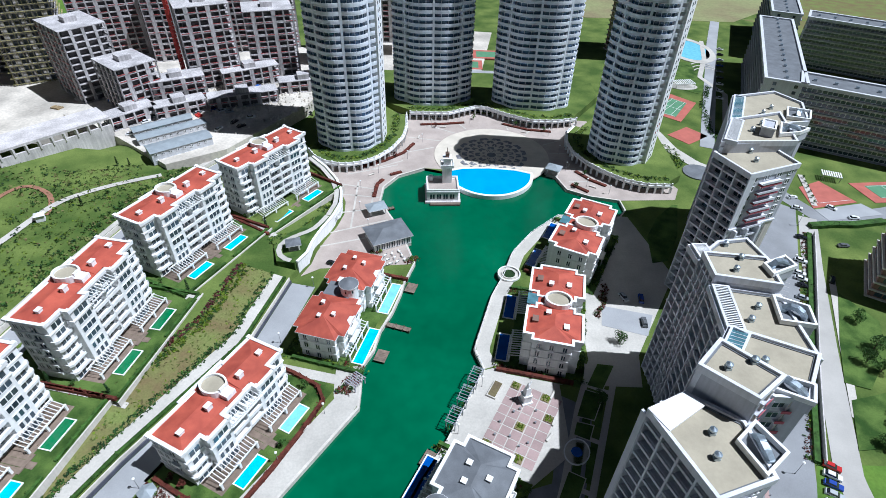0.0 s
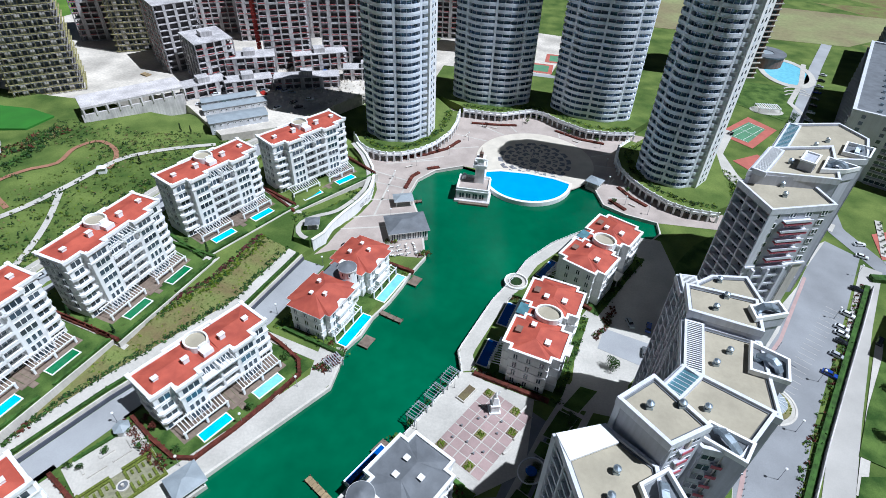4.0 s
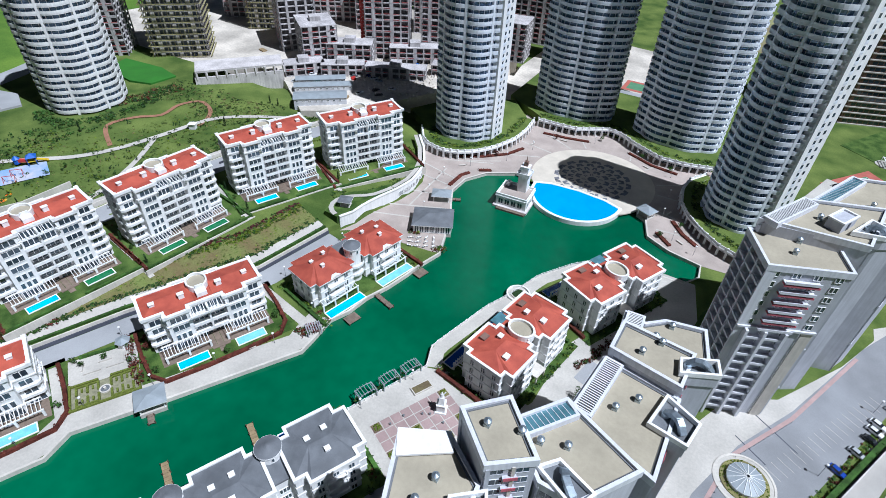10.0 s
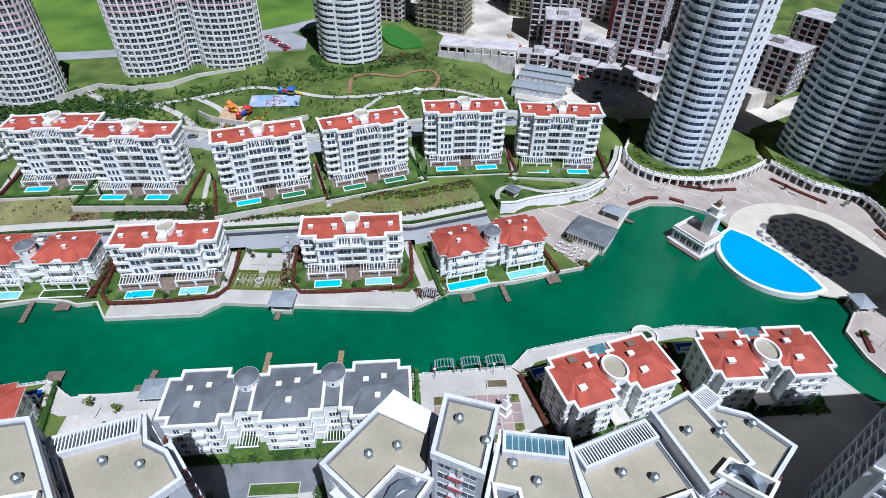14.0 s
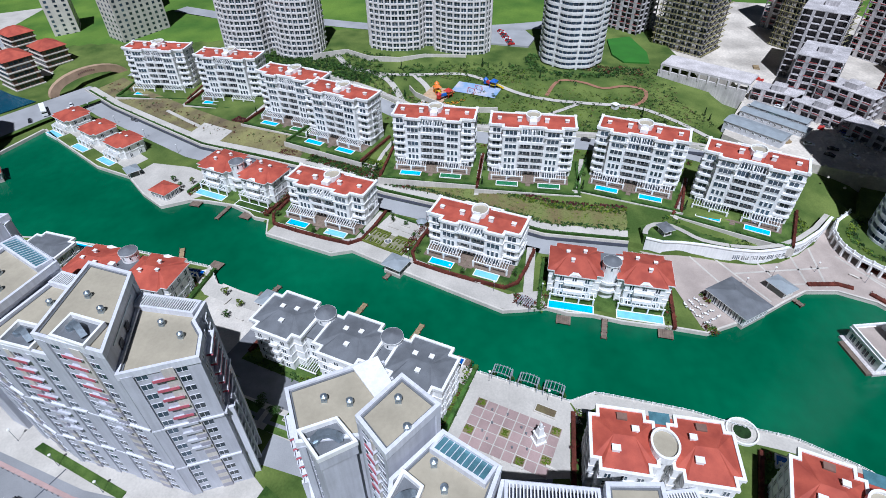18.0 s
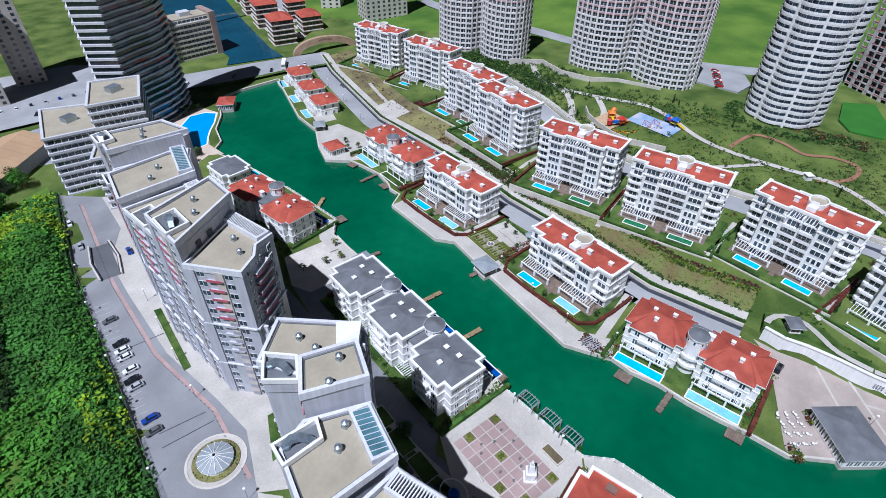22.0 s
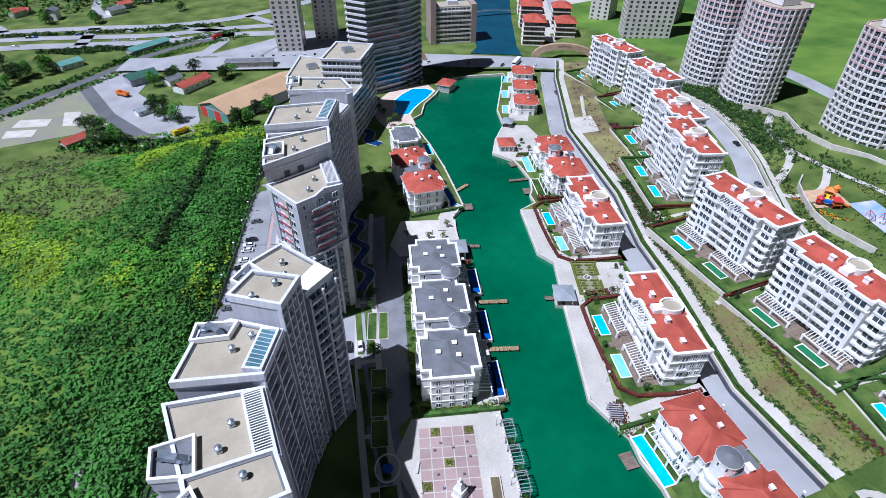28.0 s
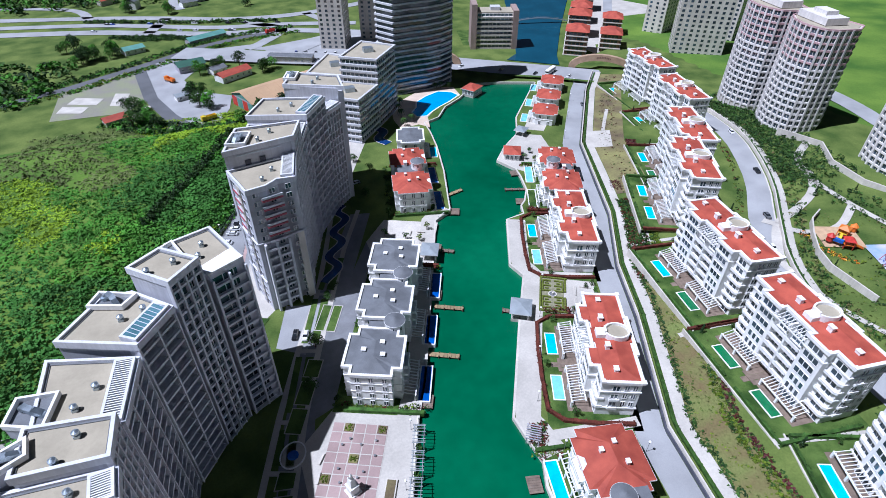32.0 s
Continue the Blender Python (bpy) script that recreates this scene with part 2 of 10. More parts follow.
# ---- mesh building ----
class Shape:
    """Collects vertices and faces of one mesh."""

    def __init__(self):
        self.v, self.f, self.k, self.slot = [], [], [], 0

    def face(self, pts):
        n = len(self.v)
        self.v += [tuple(p) for p in pts]
        self.f.append(tuple(range(n, n + len(pts))))
        self.k.append(self.slot)
        return self

    def box(self, x0, x1, y0, y1, z0, z1):
        return self.prism([(x0, y0), (x1, y0), (x1, y1), (x0, y1)], z0, z1)

    def prism(self, poly, z0, z1, top=None):
        """poly runs anticlockwise; top: another outline of as many points for the upper end."""
        top, n, c = top or poly, len(self.v), len(poly)
        self.v += [(x, y, z0) for x, y in poly] + [(x, y, z1) for x, y in top]
        for i in range(c):
            j = (i + 1) % c
            self.f.append((n + i, n + j, n + c + j, n + c + i))
        self.f += [tuple(range(n + c, n + 2 * c)), tuple(range(n + c - 1, n - 1, -1))]
        self.k += [self.slot] * (c + 2)
        return self

    def ring(self, outer, inner, z0, z1):
        """A closed wall between two outlines."""
        n, c = len(self.v), len(outer)
        self.v += [(x, y, z) for o in (outer, inner) for z in (z0, z1) for x, y in o]
        for i in range(c):
            j = (i + 1) % c
            o0, o1, i0, i1 = n, n + c, n + 2 * c, n + 3 * c
            self.f += [(o0 + i, o0 + j, o1 + j, o1 + i), (i0 + j, i0 + i, i1 + i, i1 + j), (o1 + i, o1 + j, i1 + j, i1 + i), (o0 + j, o0 + i, i0 + i, i0 + j)]
        self.k += [self.slot] * (4 * c)
        return self

    def cyl(self, x, y, r, z0, z1, n=16, r1=None):
        r1 = r if r1 is None else r1
        a = [2 * math.pi * i / n for i in range(n)]
        return self.prism([(x + r * math.cos(t), y + r * math.sin(t)) for t in a], z0, z1, [(x + r1 * math.cos(t), y + r1 * math.sin(t)) for t in a])

    def beam(self, p, q, w, h):
        """A bar from p to q, w wide and h high."""
        p, q = Vector(p), Vector(q)
        d = (q - p).normalized()
        s = d.cross(Vector((0, 0, 1)))
        s = (s.normalized() if s.length > 1e-4 else Vector((1, 0, 0))) * (w / 2)
        u = s.cross(d).normalized() * (h / 2)
        n = len(self.v)
        self.v += [tuple(e + a * s + b * u) for e in (p, q) for a, b in ((-1, -1), (1, -1), (1, 1), (-1, 1))]
        self.f += [(n, n + 1, n + 2, n + 3), (n + 7, n + 6, n + 5, n + 4)] + [(n + i, n + 4 + i, n + 4 + (i + 1) % 4, n + (i + 1) % 4) for i in range(4)]
        self.k += [self.slot] * 6
        return self

    def cone_roof(self, poly, z0, apex):
        for i in range(len(poly)):
            p, q = poly[i], poly[(i + 1) % len(poly)]
            self.face([(*p, z0), (*q, z0), apex])
        return self

    def weld(self):
        """Joins vertices that lie in one place."""
        seen, back = {}, []
        for p in self.v:
            back.append(seen.setdefault(tuple(round(c, 3) for c in p), len(seen)))
        self.v = list(seen)
        self.f = [tuple(back[i] for i in f) for f in self.f]
        return self

    def mesh(self, name, *mats):
        me = bpy.data.meshes.new(name)
        me.from_pydata(self.v, [], self.f)
        for m in mats:
            me.materials.append(m)
        if len(mats) > 1:
            me.polygons.foreach_set("material_index", self.k)
        me.update()
        return me


def thing(name, x, y, z, yaw=0.0, label="", category="", group="", kind=""):
    ob = new(name)
    ob.matrix_basis = pose(x, y, z, 0, 0, yaw)
    return tagged(ob, label, category, group, kind)


JOINED = {"terrace_pergola", "top_pergola", "entrance_pergola", "parapet_upstand", "planter", "skylight_frame", "sunshade", "window_column", "stair_window_column", "glazing_grid", "planting", "climber", "side_frame", "end_frame", "scaffold_lift", "ribbon_window", "wire_mesh", "panel_stripe"}


def part(name, shape, material, parent, label="", at=None):
    """Links a shape, or a mesh that has its materials already, as one object under a thing or part."""
    mats = material if isinstance(material, tuple) else (material,)
    me = shape.mesh(name, *mats) if isinstance(shape, Shape) else shape
    ob = new(name, me)
    ob.parent = parent
    if at is not None:
        ob.matrix_basis = at
    return tagged(ob, label, kind="stuff" if name in JOINED else "")


def single(name, shape, material, label, category, x=0, y=0, z=0, yaw=0.0, group="", kind=""):
    mats = material if isinstance(material, tuple) else (material,)
    me = shape.mesh(name, *mats) if isinstance(shape, Shape) else shape
    ob = new(name, me)
    ob.matrix_basis = pose(x, y, z, 0, 0, yaw)
    return tagged(ob, label, category, group, kind)


def inset(poly, d):
    """The outline of an anticlockwise polygon moved inwards by d (outwards when negative)."""
    out, n = [], len(poly)
    for i in range(n):
        a, b, c = Vector(poly[i - 1]), Vector(poly[i]), Vector(poly[(i + 1) % n])
        e, f = (b - a).normalized(), (c - b).normalized()
        ne, nf = Vector((-e.y, e.x)), Vector((-f.y, f.x))
        k = (ne + nf) / max(0.25, 1 + ne.dot(nf))
        out.append((b.x + k.x * d, b.y + k.y * d))
    return out


def area(poly):
    return 0.5 * sum(poly[i - 1][0] * poly[i][1] - poly[i][0] * poly[i - 1][1] for i in range(len(poly)))


def ccw(poly):
    return list(poly) if area(poly) > 0 else list(poly)[::-1]


def arc(x, y, r, a0, a1, n):
    return [(x + r * math.cos(radians(a0 + (a1 - a0) * i / n)), y + r * math.sin(radians(a0 + (a1 - a0) * i / n))) for i in range(n + 1)]


def circle(x, y, r, n=32, sx=1.0, sy=1.0):
    return [(x + r * sx * math.cos(2 * math.pi * i / n), y + r * sy * math.sin(2 * math.pi * i / n)) for i in range(n)]


def smooth(a, b, t):
    t = min(1.0, max(0.0, (t - a) / (b - a)))
    return t * t * (3 - 2 * t)


def along(line, step):
    """Points every step metres along a line, each with its direction."""
    out, left = [], 0.0
    for p, q in zip(line, line[1:]):
        p, q = Vector(p), Vector(q)
        d = (q - p).length
        while left <= d:
            e = (q - p).normalized()
            out.append((p + e * left, e))
            left += step
        left -= d
    return out


def curve(line, n=5):
    """A smooth line through the given points."""
    out, m = [], len(line)
    for i in range(m - 1):
        p0, p1, p2, p3 = (Vector(line[max(0, min(m - 1, i + k))]) for k in (-1, 0, 1, 2))
        for j in range(n):
            t = j / n
            q = 0.5 * (2 * p1 + (p2 - p0) * t + (2 * p0 - 5 * p1 + 4 * p2 - p3) * t * t + (3 * p1 - p0 - 3 * p2 + p3) * t ** 3)
            out.append((q.x, q.y))
    return out + [tuple(line[-1])]


def nearest(x, y, line):
    """Distance to a line, and on which side of it the point lies (positive: to its left)."""
    best, side = 1e9, 1
    for (ax, ay), (bx, by) in zip(line, line[1:]):
        dx, dy = bx - ax, by - ay
        t = min(1.0, max(0.0, ((x - ax) * dx + (y - ay) * dy) / (dx * dx + dy * dy)))
        ex, ey = x - ax - t * dx, y - ay - t * dy
        d = math.hypot(ex, ey)
        if d < best - 1e-6:
            best, side = d, dx * (y - ay) - dy * (x - ax)
    return best if side > 0 else -best

# ---- the lie of the land ----
BANK_W = [(-9.5, 219.8), (-20.7, 212.5), (-26.2, 202.7), (-26.5, 192), (-22, 183), (-16.6, 173), (-9.2, 152), (-12, 141.4), (-12.9, 135.3), (-14.8, 126.8), (-17.8, 118.3), (-18.9, 110.2), (-21.5, 104), (-20.8, 95.7), (-20.5, 89.5),
          (-40, 57), (-52.4, 37.3), (-50.8, 29.7), (-63.3, 3.2), (-72, 1.8), (-74, -4), (-77.2, -6.8), (-82.6, -14.8), (-85.9, -26.4), (-87, -33), (-82.6, -44), (-92, -55), (-106, -67), (-115, -85), (-141, -116), (-152, -128)]
BANK_E = [(-129, -137), (-115, -140), (-97, -122), (-84, -113), (-75, -101), (-65, -97), (-64, -85), (-61, -68), (-55, -44), (-44.6, -11.4), (-36, -6.8), (-29, 9.5), (-3, 68.7), (3.6, 80.6),
          (14, 104.5), (11.3, 112), (17.7, 136), (22.4, 147), (26.5, 160), (35, 173), (47.5, 185.5), (60, 184.5), (72, 184.7), (76, 191), (75.5, 198), (63.3, 200.5), (54, 205.4), (50.6, 215.7), (46, 220)]
POOL_C, POOL_R = (20.5, 217.0), 18.5
RIM = arc(*POOL_C, POOL_R + 1.2, 0, -180, 24)
LAKE_LINE = BANK_W + BANK_E + RIM
WALL_LINE = [(-64, 222), (-50, 207), (-41.5, 190), (-41, 176), (-45, 163), (-47, 149), (-52, 139), (-57.5, 109), (-77, 71), (-87, 47), (-105, 17), (-130, -42), (-174, -103), (-196, -128)]
FIELD_LINE = [(-20, -146), (-7, -127), (22.5, -78), (58.5, -4.6), (82, 42), (92, 62)]
BASE = 1.3


def height(x, y):
    s = nearest(x, y, WALL_LINE[::-1])
    steps = [(0, 3.0), (2, 3.6), (20, 7.0), (52, 7.0), (60, 8.6), (72, 9.2), (120, 13.0), (170, 12.0), (400, 16.0), (3000, 30.0)]
    z = BASE
    if s > 0.05 and y > -200:
        for (a, p), (b, q) in zip(steps, steps[1:]):
            if a <= s <= b:
                z = p + (q - p) * (s - a) / (b - a)
        z = BASE + (z - BASE) * smooth(260, 215, y + max(0, -x - 70) * 0.9 - 60 * smooth(-70, -110, x)) if y > 215 else z
        z = BASE + (z - BASE) * smooth(-200, -150, y) * (1 - 0.45 * smooth(0, -75, y))
    r = -nearest(x, y, FIELD_LINE)
    if r > 0:
        k = smooth(75, 45, y) * smooth(-135, -100, y) * smooth(170, 110, r)
        z += k * (5.5 * smooth(0, 9, r) + 6.5 * smooth(6, 42, r) + 1.2 * math.sin(x * 0.07) * math.sin(y * 0.05))
    return z


def build_ground():
    """One sheet of ground from the lake's edge to the horizon, with the lake cut out of it."""
    from mathutils.geometry import delaunay_2d_cdt
    pts = [Vector(p) for p in LAKE_LINE]
    edges = [(i, (i + 1) % len(pts)) for i in range(len(pts))]
    lake = ccw(LAKE_LINE)

    def wet(x, y, grow=0.0):
        hit = False
        for i in range(len(lake)):
            (ax, ay), (bx, by) = lake[i - 1], lake[i]
            if (ay > y) != (by > y) and x < (bx - ax) * (y - ay) / (by - ay) + ax:
                hit = not hit
        return hit

    n = len(pts)
    for line in (WALL_LINE, FIELD_LINE):
        dense = [p for p, _ in along(line, 5.0)]
        edges += [(n + i, n + i + 1) for i in range(len(dense) - 1)]
        pts += dense
        n = len(pts)
        for off in (-0.6,):
            for p, e in along(line, 5.0):
                pts.append(Vector((p.x - e.y * off, p.y + e.x * off)))
        n = len(pts)
    for i in range(-45, 32):
        for j in range(-34, 60):
            x, y = i * 6.0 + (j % 2) * 3, j * 6.0
            if not wet(x, y) and abs(nearest(x, y, LAKE_LINE)) > 2.5 and abs(nearest(x, y, WALL_LINE)) > 2.5:
                pts.append(Vector((x, y)))
    for i in range(-16, 17):
        for j in range(-16, 17):
            x, y = i * 60.0, j * 60.0
            if not (-276 < x < 192 and -210 < y < 360):
                pts.append(Vector((x, y)))
    for a in range(24):
        for r in (1500, 3200):
            pts.append(Vector((r * math.cos(a * math.pi / 12), r * math.sin(a * math.pi / 12))))
    vs, _, fs, *_ = delaunay_2d_cdt(pts, edges, [], 0, 1e-4)
    sh = Shape()
    sh.v = [(v.x, v.y, height(v.x, v.y)) for v in vs]
    for f in fs:
        c = sum((vs[i] for i in f), Vector((0, 0))) / len(f)
        if not wet(c.x, c.y):
            sh.f.append(tuple(f))
            wild = -nearest(c.x, c.y, FIELD_LINE) > 4 and -140 < c.y < 80 and c.x < 260
            sh.k.append(1 if wild or c.x < -262 else 2 if c.x > 260 else 0)
    single("ground", sh, (GRASS, MEADOW, DRYGRASS), "grassy ground rising from the lake to the hillside", "ground", kind="structure")
    bed = Shape()
    bed.prism(lake, -2.5, -2.0)
    single("lake_bed", bed, EARTH, "muddy bed under the lake", "lake bed", kind="structure")
    wat = Shape()
    wat.face([(x, y, 0.0) for x, y in lake])
    single("lake", wat, LAKE, "long green lake with a smooth surface", "water", kind="structure")


build_ground()


def drape(name, line, width, material, label, category, lift=0.10, step=3.0, z=None, kind="structure", across=3, thick=0.0):
    """A road or path that follows the ground along a line."""
    sh, rows = Shape(), []
    pts = along(line, step)
    pts.append((Vector(line[-1]), pts[-1][1]))
    for i, (p, e) in enumerate(pts):
        e2 = (pts[min(i + 1, len(pts) - 1)][0] - pts[max(i - 1, 0)][0]).normalized()
        row = []
        for k in range(across + 1):
            o = width * (k / across - 0.5)
            q = p + Vector((-e2.y, e2.x)) * o
            row.append((q.x, q.y, (height(q.x, q.y) if z is None else z) + lift))
        rows.append(row)
    n = across + 1
    sh.v = [v for r in rows for v in r]
    for i in range(len(rows) - 1):
        for k in range(across):
            a = i * n + k
            sh.f.append((a + 1, a, a + n, a + n + 1))
            sh.k.append(0)
    if thick:
        m = len(sh.v)
        sh.v += [(x, y, zz - thick) for x, y, zz in sh.v]
        for i in range(len(rows) - 1):
            for k, flip in ((0, True), (across, False)):
                a, b = i * n + k, (i + 1) * n + k
                q = (a, b, b + m, a + m)
                sh.f.append(q[::-1] if flip else q)
                sh.k.append(0)
    return single(name, sh, material, label, category, kind=kind)


def pad(name, poly, z1, material, label, category, thick=0.4, kind="structure"):
    return single(name, Shape().prism(ccw(poly), z1 - thick, z1), material, label, category, kind=kind)


def offset_line(line, d):
    out = []
    for i, p in enumerate(line):
        a, b = Vector(line[max(i - 1, 0)]), Vector(line[min(i + 1, len(line) - 1)])
        e = (b - a).normalized()
        out.append((p[0] - e.y * d, p[1] + e.x * d))
    return out


def bank_wall(name, line, side, closed=False):
    """The quay wall with its coping along the water."""
    a, b = line, offset_line(line, side * 0.7)
    sh = Shape()
    for i in range(len(a) - 1):
        sh.prism(ccw([a[i], a[i + 1], b[i + 1], b[i]]), -2.2, BASE + 0.12)
    return single(name, sh, CREAM, "pale stone quay wall along the lake", "quay wall", kind="structure")


bank_wall("quay_west", BANK_W, -1)
bank_wall("quay_east", BANK_E, -1)
# end of the lake under the road
single("quay_end", Shape().prism(ccw([(-152, -128), (-129, -137), (-129.4, -138), (-152.4, -129)]), -2.2, BASE + 0.12), CREAM, "pale stone wall at the end of the lake", "quay wall", kind="structure")

# ---- windows, shared meshes ----
MESHES = {}


def window_mesh(w, h, bars=2, depth=0.14, frame_w=0.1):
    """A window of the given size over its own origin, looking towards -y: one white frame with its dark panes set back in it."""
    key = ("window", round(w, 2), round(h, 2), bars)
    if key not in MESHES:
        s, y, g, f = Shape(), -depth, -0.03, frame_w
        xs = [-w / 2 + w * i / bars for i in range(bars + 1)]
        for a, b in zip(xs, xs[1:]):
            o = [(a, 0), (b, 0), (b, h), (a, h)]
            k = [(a + f, f), (b - f, f), (b - f, h - f), (a + f, h - f)]
            for i in range(4):
                j = (i + 1) % 4
                s.slot = 0
                s.face([(o[i][0], y, o[i][1]), (o[j][0], y, o[j][1]), (k[j][0], y, k[j][1]), (k[i][0], y, k[i][1])])
                s.face([(k[i][0], y, k[i][1]), (k[j][0], y, k[j][1]), (k[j][0], g, k[j][1]), (k[i][0], g, k[i][1])])
                if i in (0, 2) or (i == 1 and b == xs[-1]) or (i == 3 and a == xs[0]):
                    s.face([(o[j][0], y, o[j][1]), (o[i][0], y, o[i][1]), (o[i][0], 0.03, o[i][1]), (o[j][0], 0.03, o[j][1])])
            s.slot = 1
            s.face([(x, g, z) for x, z in k])
        MESHES[key] = s.weld().mesh("window", WHITE, GLASS)
    return MESHES[key]


def chimney(parent, x, y, z, w=1.3, d=0.9, h=1.2):
    s = Shape().box(-w / 2, w / 2, -d / 2, d / 2, -0.8, h).box(-w / 2 - 0.15, w / 2 + 0.15, -d / 2 - 0.15, d / 2 + 0.15, h, h + 0.18)
    return part("chimney", s, WHITE, parent, at=pose(x, y, z))


def slatted(x0, x1, y0, y1, z0, z1, n, across="x", w=0.16, h=0.28):
    """A pergola roof: two beams and n slats; z0 at y0, z1 at y1."""
    s = Shape()
    for i in range(n):
        x = x0 + (x1 - x0) * (i + 0.5) / n
        s.beam((x, y0, z0), (x, y1, z1), w, h)
    s.beam((x0, y0 + 0.3, z0 - 0.2), (x1, y0 + 0.3, z0 - 0.2), 0.3, 0.35)
    s.beam((x0, y1 - 0.1, z1 - 0.2), (x1, y1 - 0.1, z1 - 0.2), 0.3, 0.35)
    return s


BLOCK_PLAN = [(-17, -4.6), (-11.6, -4.6), (-11.6, -7), (-5, -7), (-5, -5.2), (5, -5.2), (5, -7), (11.6, -7), (11.6, -4.6), (17, -4.6), (17, 6), (7, 6), (7, 6.8), (-7, 6.8), (-7, 6), (-17, 6)]


def apartment_block(floors, fh, pool_l, pool_r, label):
    """A white block of flats with a red roof; its front looks towards -y."""
    root = thing("apartment_block", 0, 0, 0, 0, label, "apartment block", "white blocks round the lake")
    top = floors * fh
    P = BLOCK_PLAN
    part("wall", Shape().prism(P, -1.5, top), WHITE, root)
    # string courses
    for k in (1, floors - 1):
        part("string_course", Shape().ring(inset(P, -0.28), inset(P, 0.1), k * fh - 0.28, k * fh + 0.12), WHITE, root)
    part("parapet", Shape().ring(inset(P, -0.45), inset(P, 0.45), top - 0.15, top + 0.75), WHITE, root)
    # upstands on the parapet over the corners of the bays
    s = Shape()
    for sx in (-1, 1):
        for x, y in ((17, -4.6), (11.6, -7), (5, -7), (17, 6)):
            s.box(sx * x - 0.6, sx * x + 0.6, y - 0.5, y + 0.7, top + 0.4, top + 1.05)
    part("parapet_upstand", s, WHITE, root)
    # red roof in two wings and a link, gently hipped
    for sx in (-1, 1):
        x0, x1 = (-16.55, -2.6) if sx < 0 else (2.6, 16.55)
        s, zt, ze = Shape(), top + 1.35, top + 0.45
        a, b, c, d = (x0, -6.2 if False else -4.2, ze), (x1, -4.2, ze), (x1, 5.6, ze), (x0, 5.6, ze)
        r0, r1 = (x0 + 4.2, 0.9, zt), (x1 - (0.2 if sx < 0 else 4.2), 0.9, zt)
        if sx > 0:
            r0 = (x0 + 0.2, 0.9, zt)
        s.face([a, b, r1, r0]).face([b, c, r1]).face([c, d, r0, r1]).face([d, a, r0])
        part("roof", s, RED_TILE, root)
        bx = sx * 8.3
        s = Shape().face([(bx - 3, -6.6, ze), (bx + 3, -6.6, ze), (bx + 3, -4.1, ze + 0.25), (bx - 3, -4.1, ze + 0.25)])
        part("bay_roof", s, RED_TILE, root)
        chimney(root, sx * 5.4, -1.4, top + 1.1, 1.6, 1.1, 1.3)
        chimney(root, sx * 13.4, -0.6, top + 0.9, 1.4, 1.1, 0.9)
    part("roof_link", Shape().box(-2.6, 2.6, -4.8, 6.3, top, top + 0.5), RED_TILE, root)
    # drum over the stairs, with its flat top
    outer, inner = [(p[0], p[1]) for p in circle(0, 2.2, 3.1, 24, 1.0, 1.2)], circle(0, 2.2, 2.65, 24, 1.0, 1.2)
    drum = part("drum", Shape().ring(outer, inner, top + 0.3, top + 2.5), WHITE, root)
    part("drum_roof", Shape().prism(inner, top + 0.3, top + 1.7), GRAVEL, drum)
    part("drum_front", Shape().box(-1.5, 1.5, -3.6, -1.2, top + 0.3, top + 1.9).box(-1.1, 1.1, -1.4, -0.9, top + 0.3, top + 3.1), WHITE, root)
    # centre: balconies with dark glazing behind, pergola at the top
    for k in range(1, floors):
        z = k * fh
        part("glazed_door", window_mesh(4.1, fh - 0.75, 3), None, root, at=pose(-2.35, -5.22, z + 0.1))
        part("glazed_door", window_mesh(4.1, fh - 0.75, 3), None, root, at=pose(2.35, -5.22, z + 0.1))
        if k < floors - 1 or floors < 5:
            s = Shape().box(-4.95, 4.95, -7.3, -5.2, z - 0.2, z + 0.02)
            s.box(-4.95, -0.2, -7.4, -7.2, z - 0.25, z + 0.85).box(0.2, 4.95, -7.4, -7.2, z - 0.25, z + 0.85)
            part("balcony", s, WHITE, root)
    part("mullion_pier", Shape().box(-0.28, 0.28, -7.3, -5.2, fh * 1.0, top - fh * 0.2), WHITE, root)
    part("top_pergola", slatted(-5.6, 5.6, -8.8, -5.0, top - 1.5, top - 0.35, 11), WHITE, root)
    # projecting bays and set-back side bays
    for sx in (-1, 1):
        for k in range(1, floors):
            z = k * fh
            if k == 2 and floors > 4 or k == 1:
                for o in (-1.6, 0, 1.6):
                    part("window", window_mesh(1.2, fh * 0.7, 1), None, root, at=pose(sx * 8.3 + o, -7.02, z + 0.25))
            else:
                part("bay_window", window_mesh(4.7, fh * 0.64, 3), None, root, at=pose(sx * 8.3, -7.02, z + 0.55))
            # rounded balcony of the side bay
            bal = [(sx * 11.7, -4.6), (sx * 11.7, -5.6), (sx * 16.4, -5.6), (sx * 17.25, -4.9), (sx * 17.25, -3.2), (sx * 17.0, -3.2), (sx * 17.0, -4.6)]
            bal = ccw(bal)
            if k < floors - 1:
                s = Shape().prism(bal, z - 0.22, z + 0.02).ring(bal, inset(bal, 0.12), z, z + 0.6)
                part("balcony", s, WHITE, root)
            part("window", window_mesh(3.1, fh * 0.68, 2), None, root, at=pose(sx * 14.2, -4.62, z + 0.25))
            # end wall
            yaw = 90 if sx > 0 else -90
            part("window", window_mesh(1.3, fh * 0.62, 2), None, root, at=pose(sx * 17.02, 2.2, z + 0.5, 0, 0, yaw))
            part("window", window_mesh(1.3, fh * 0.62, 2), None, root, at=pose(sx * 17.02, 4.4, z + 0.5, 0, 0, yaw))
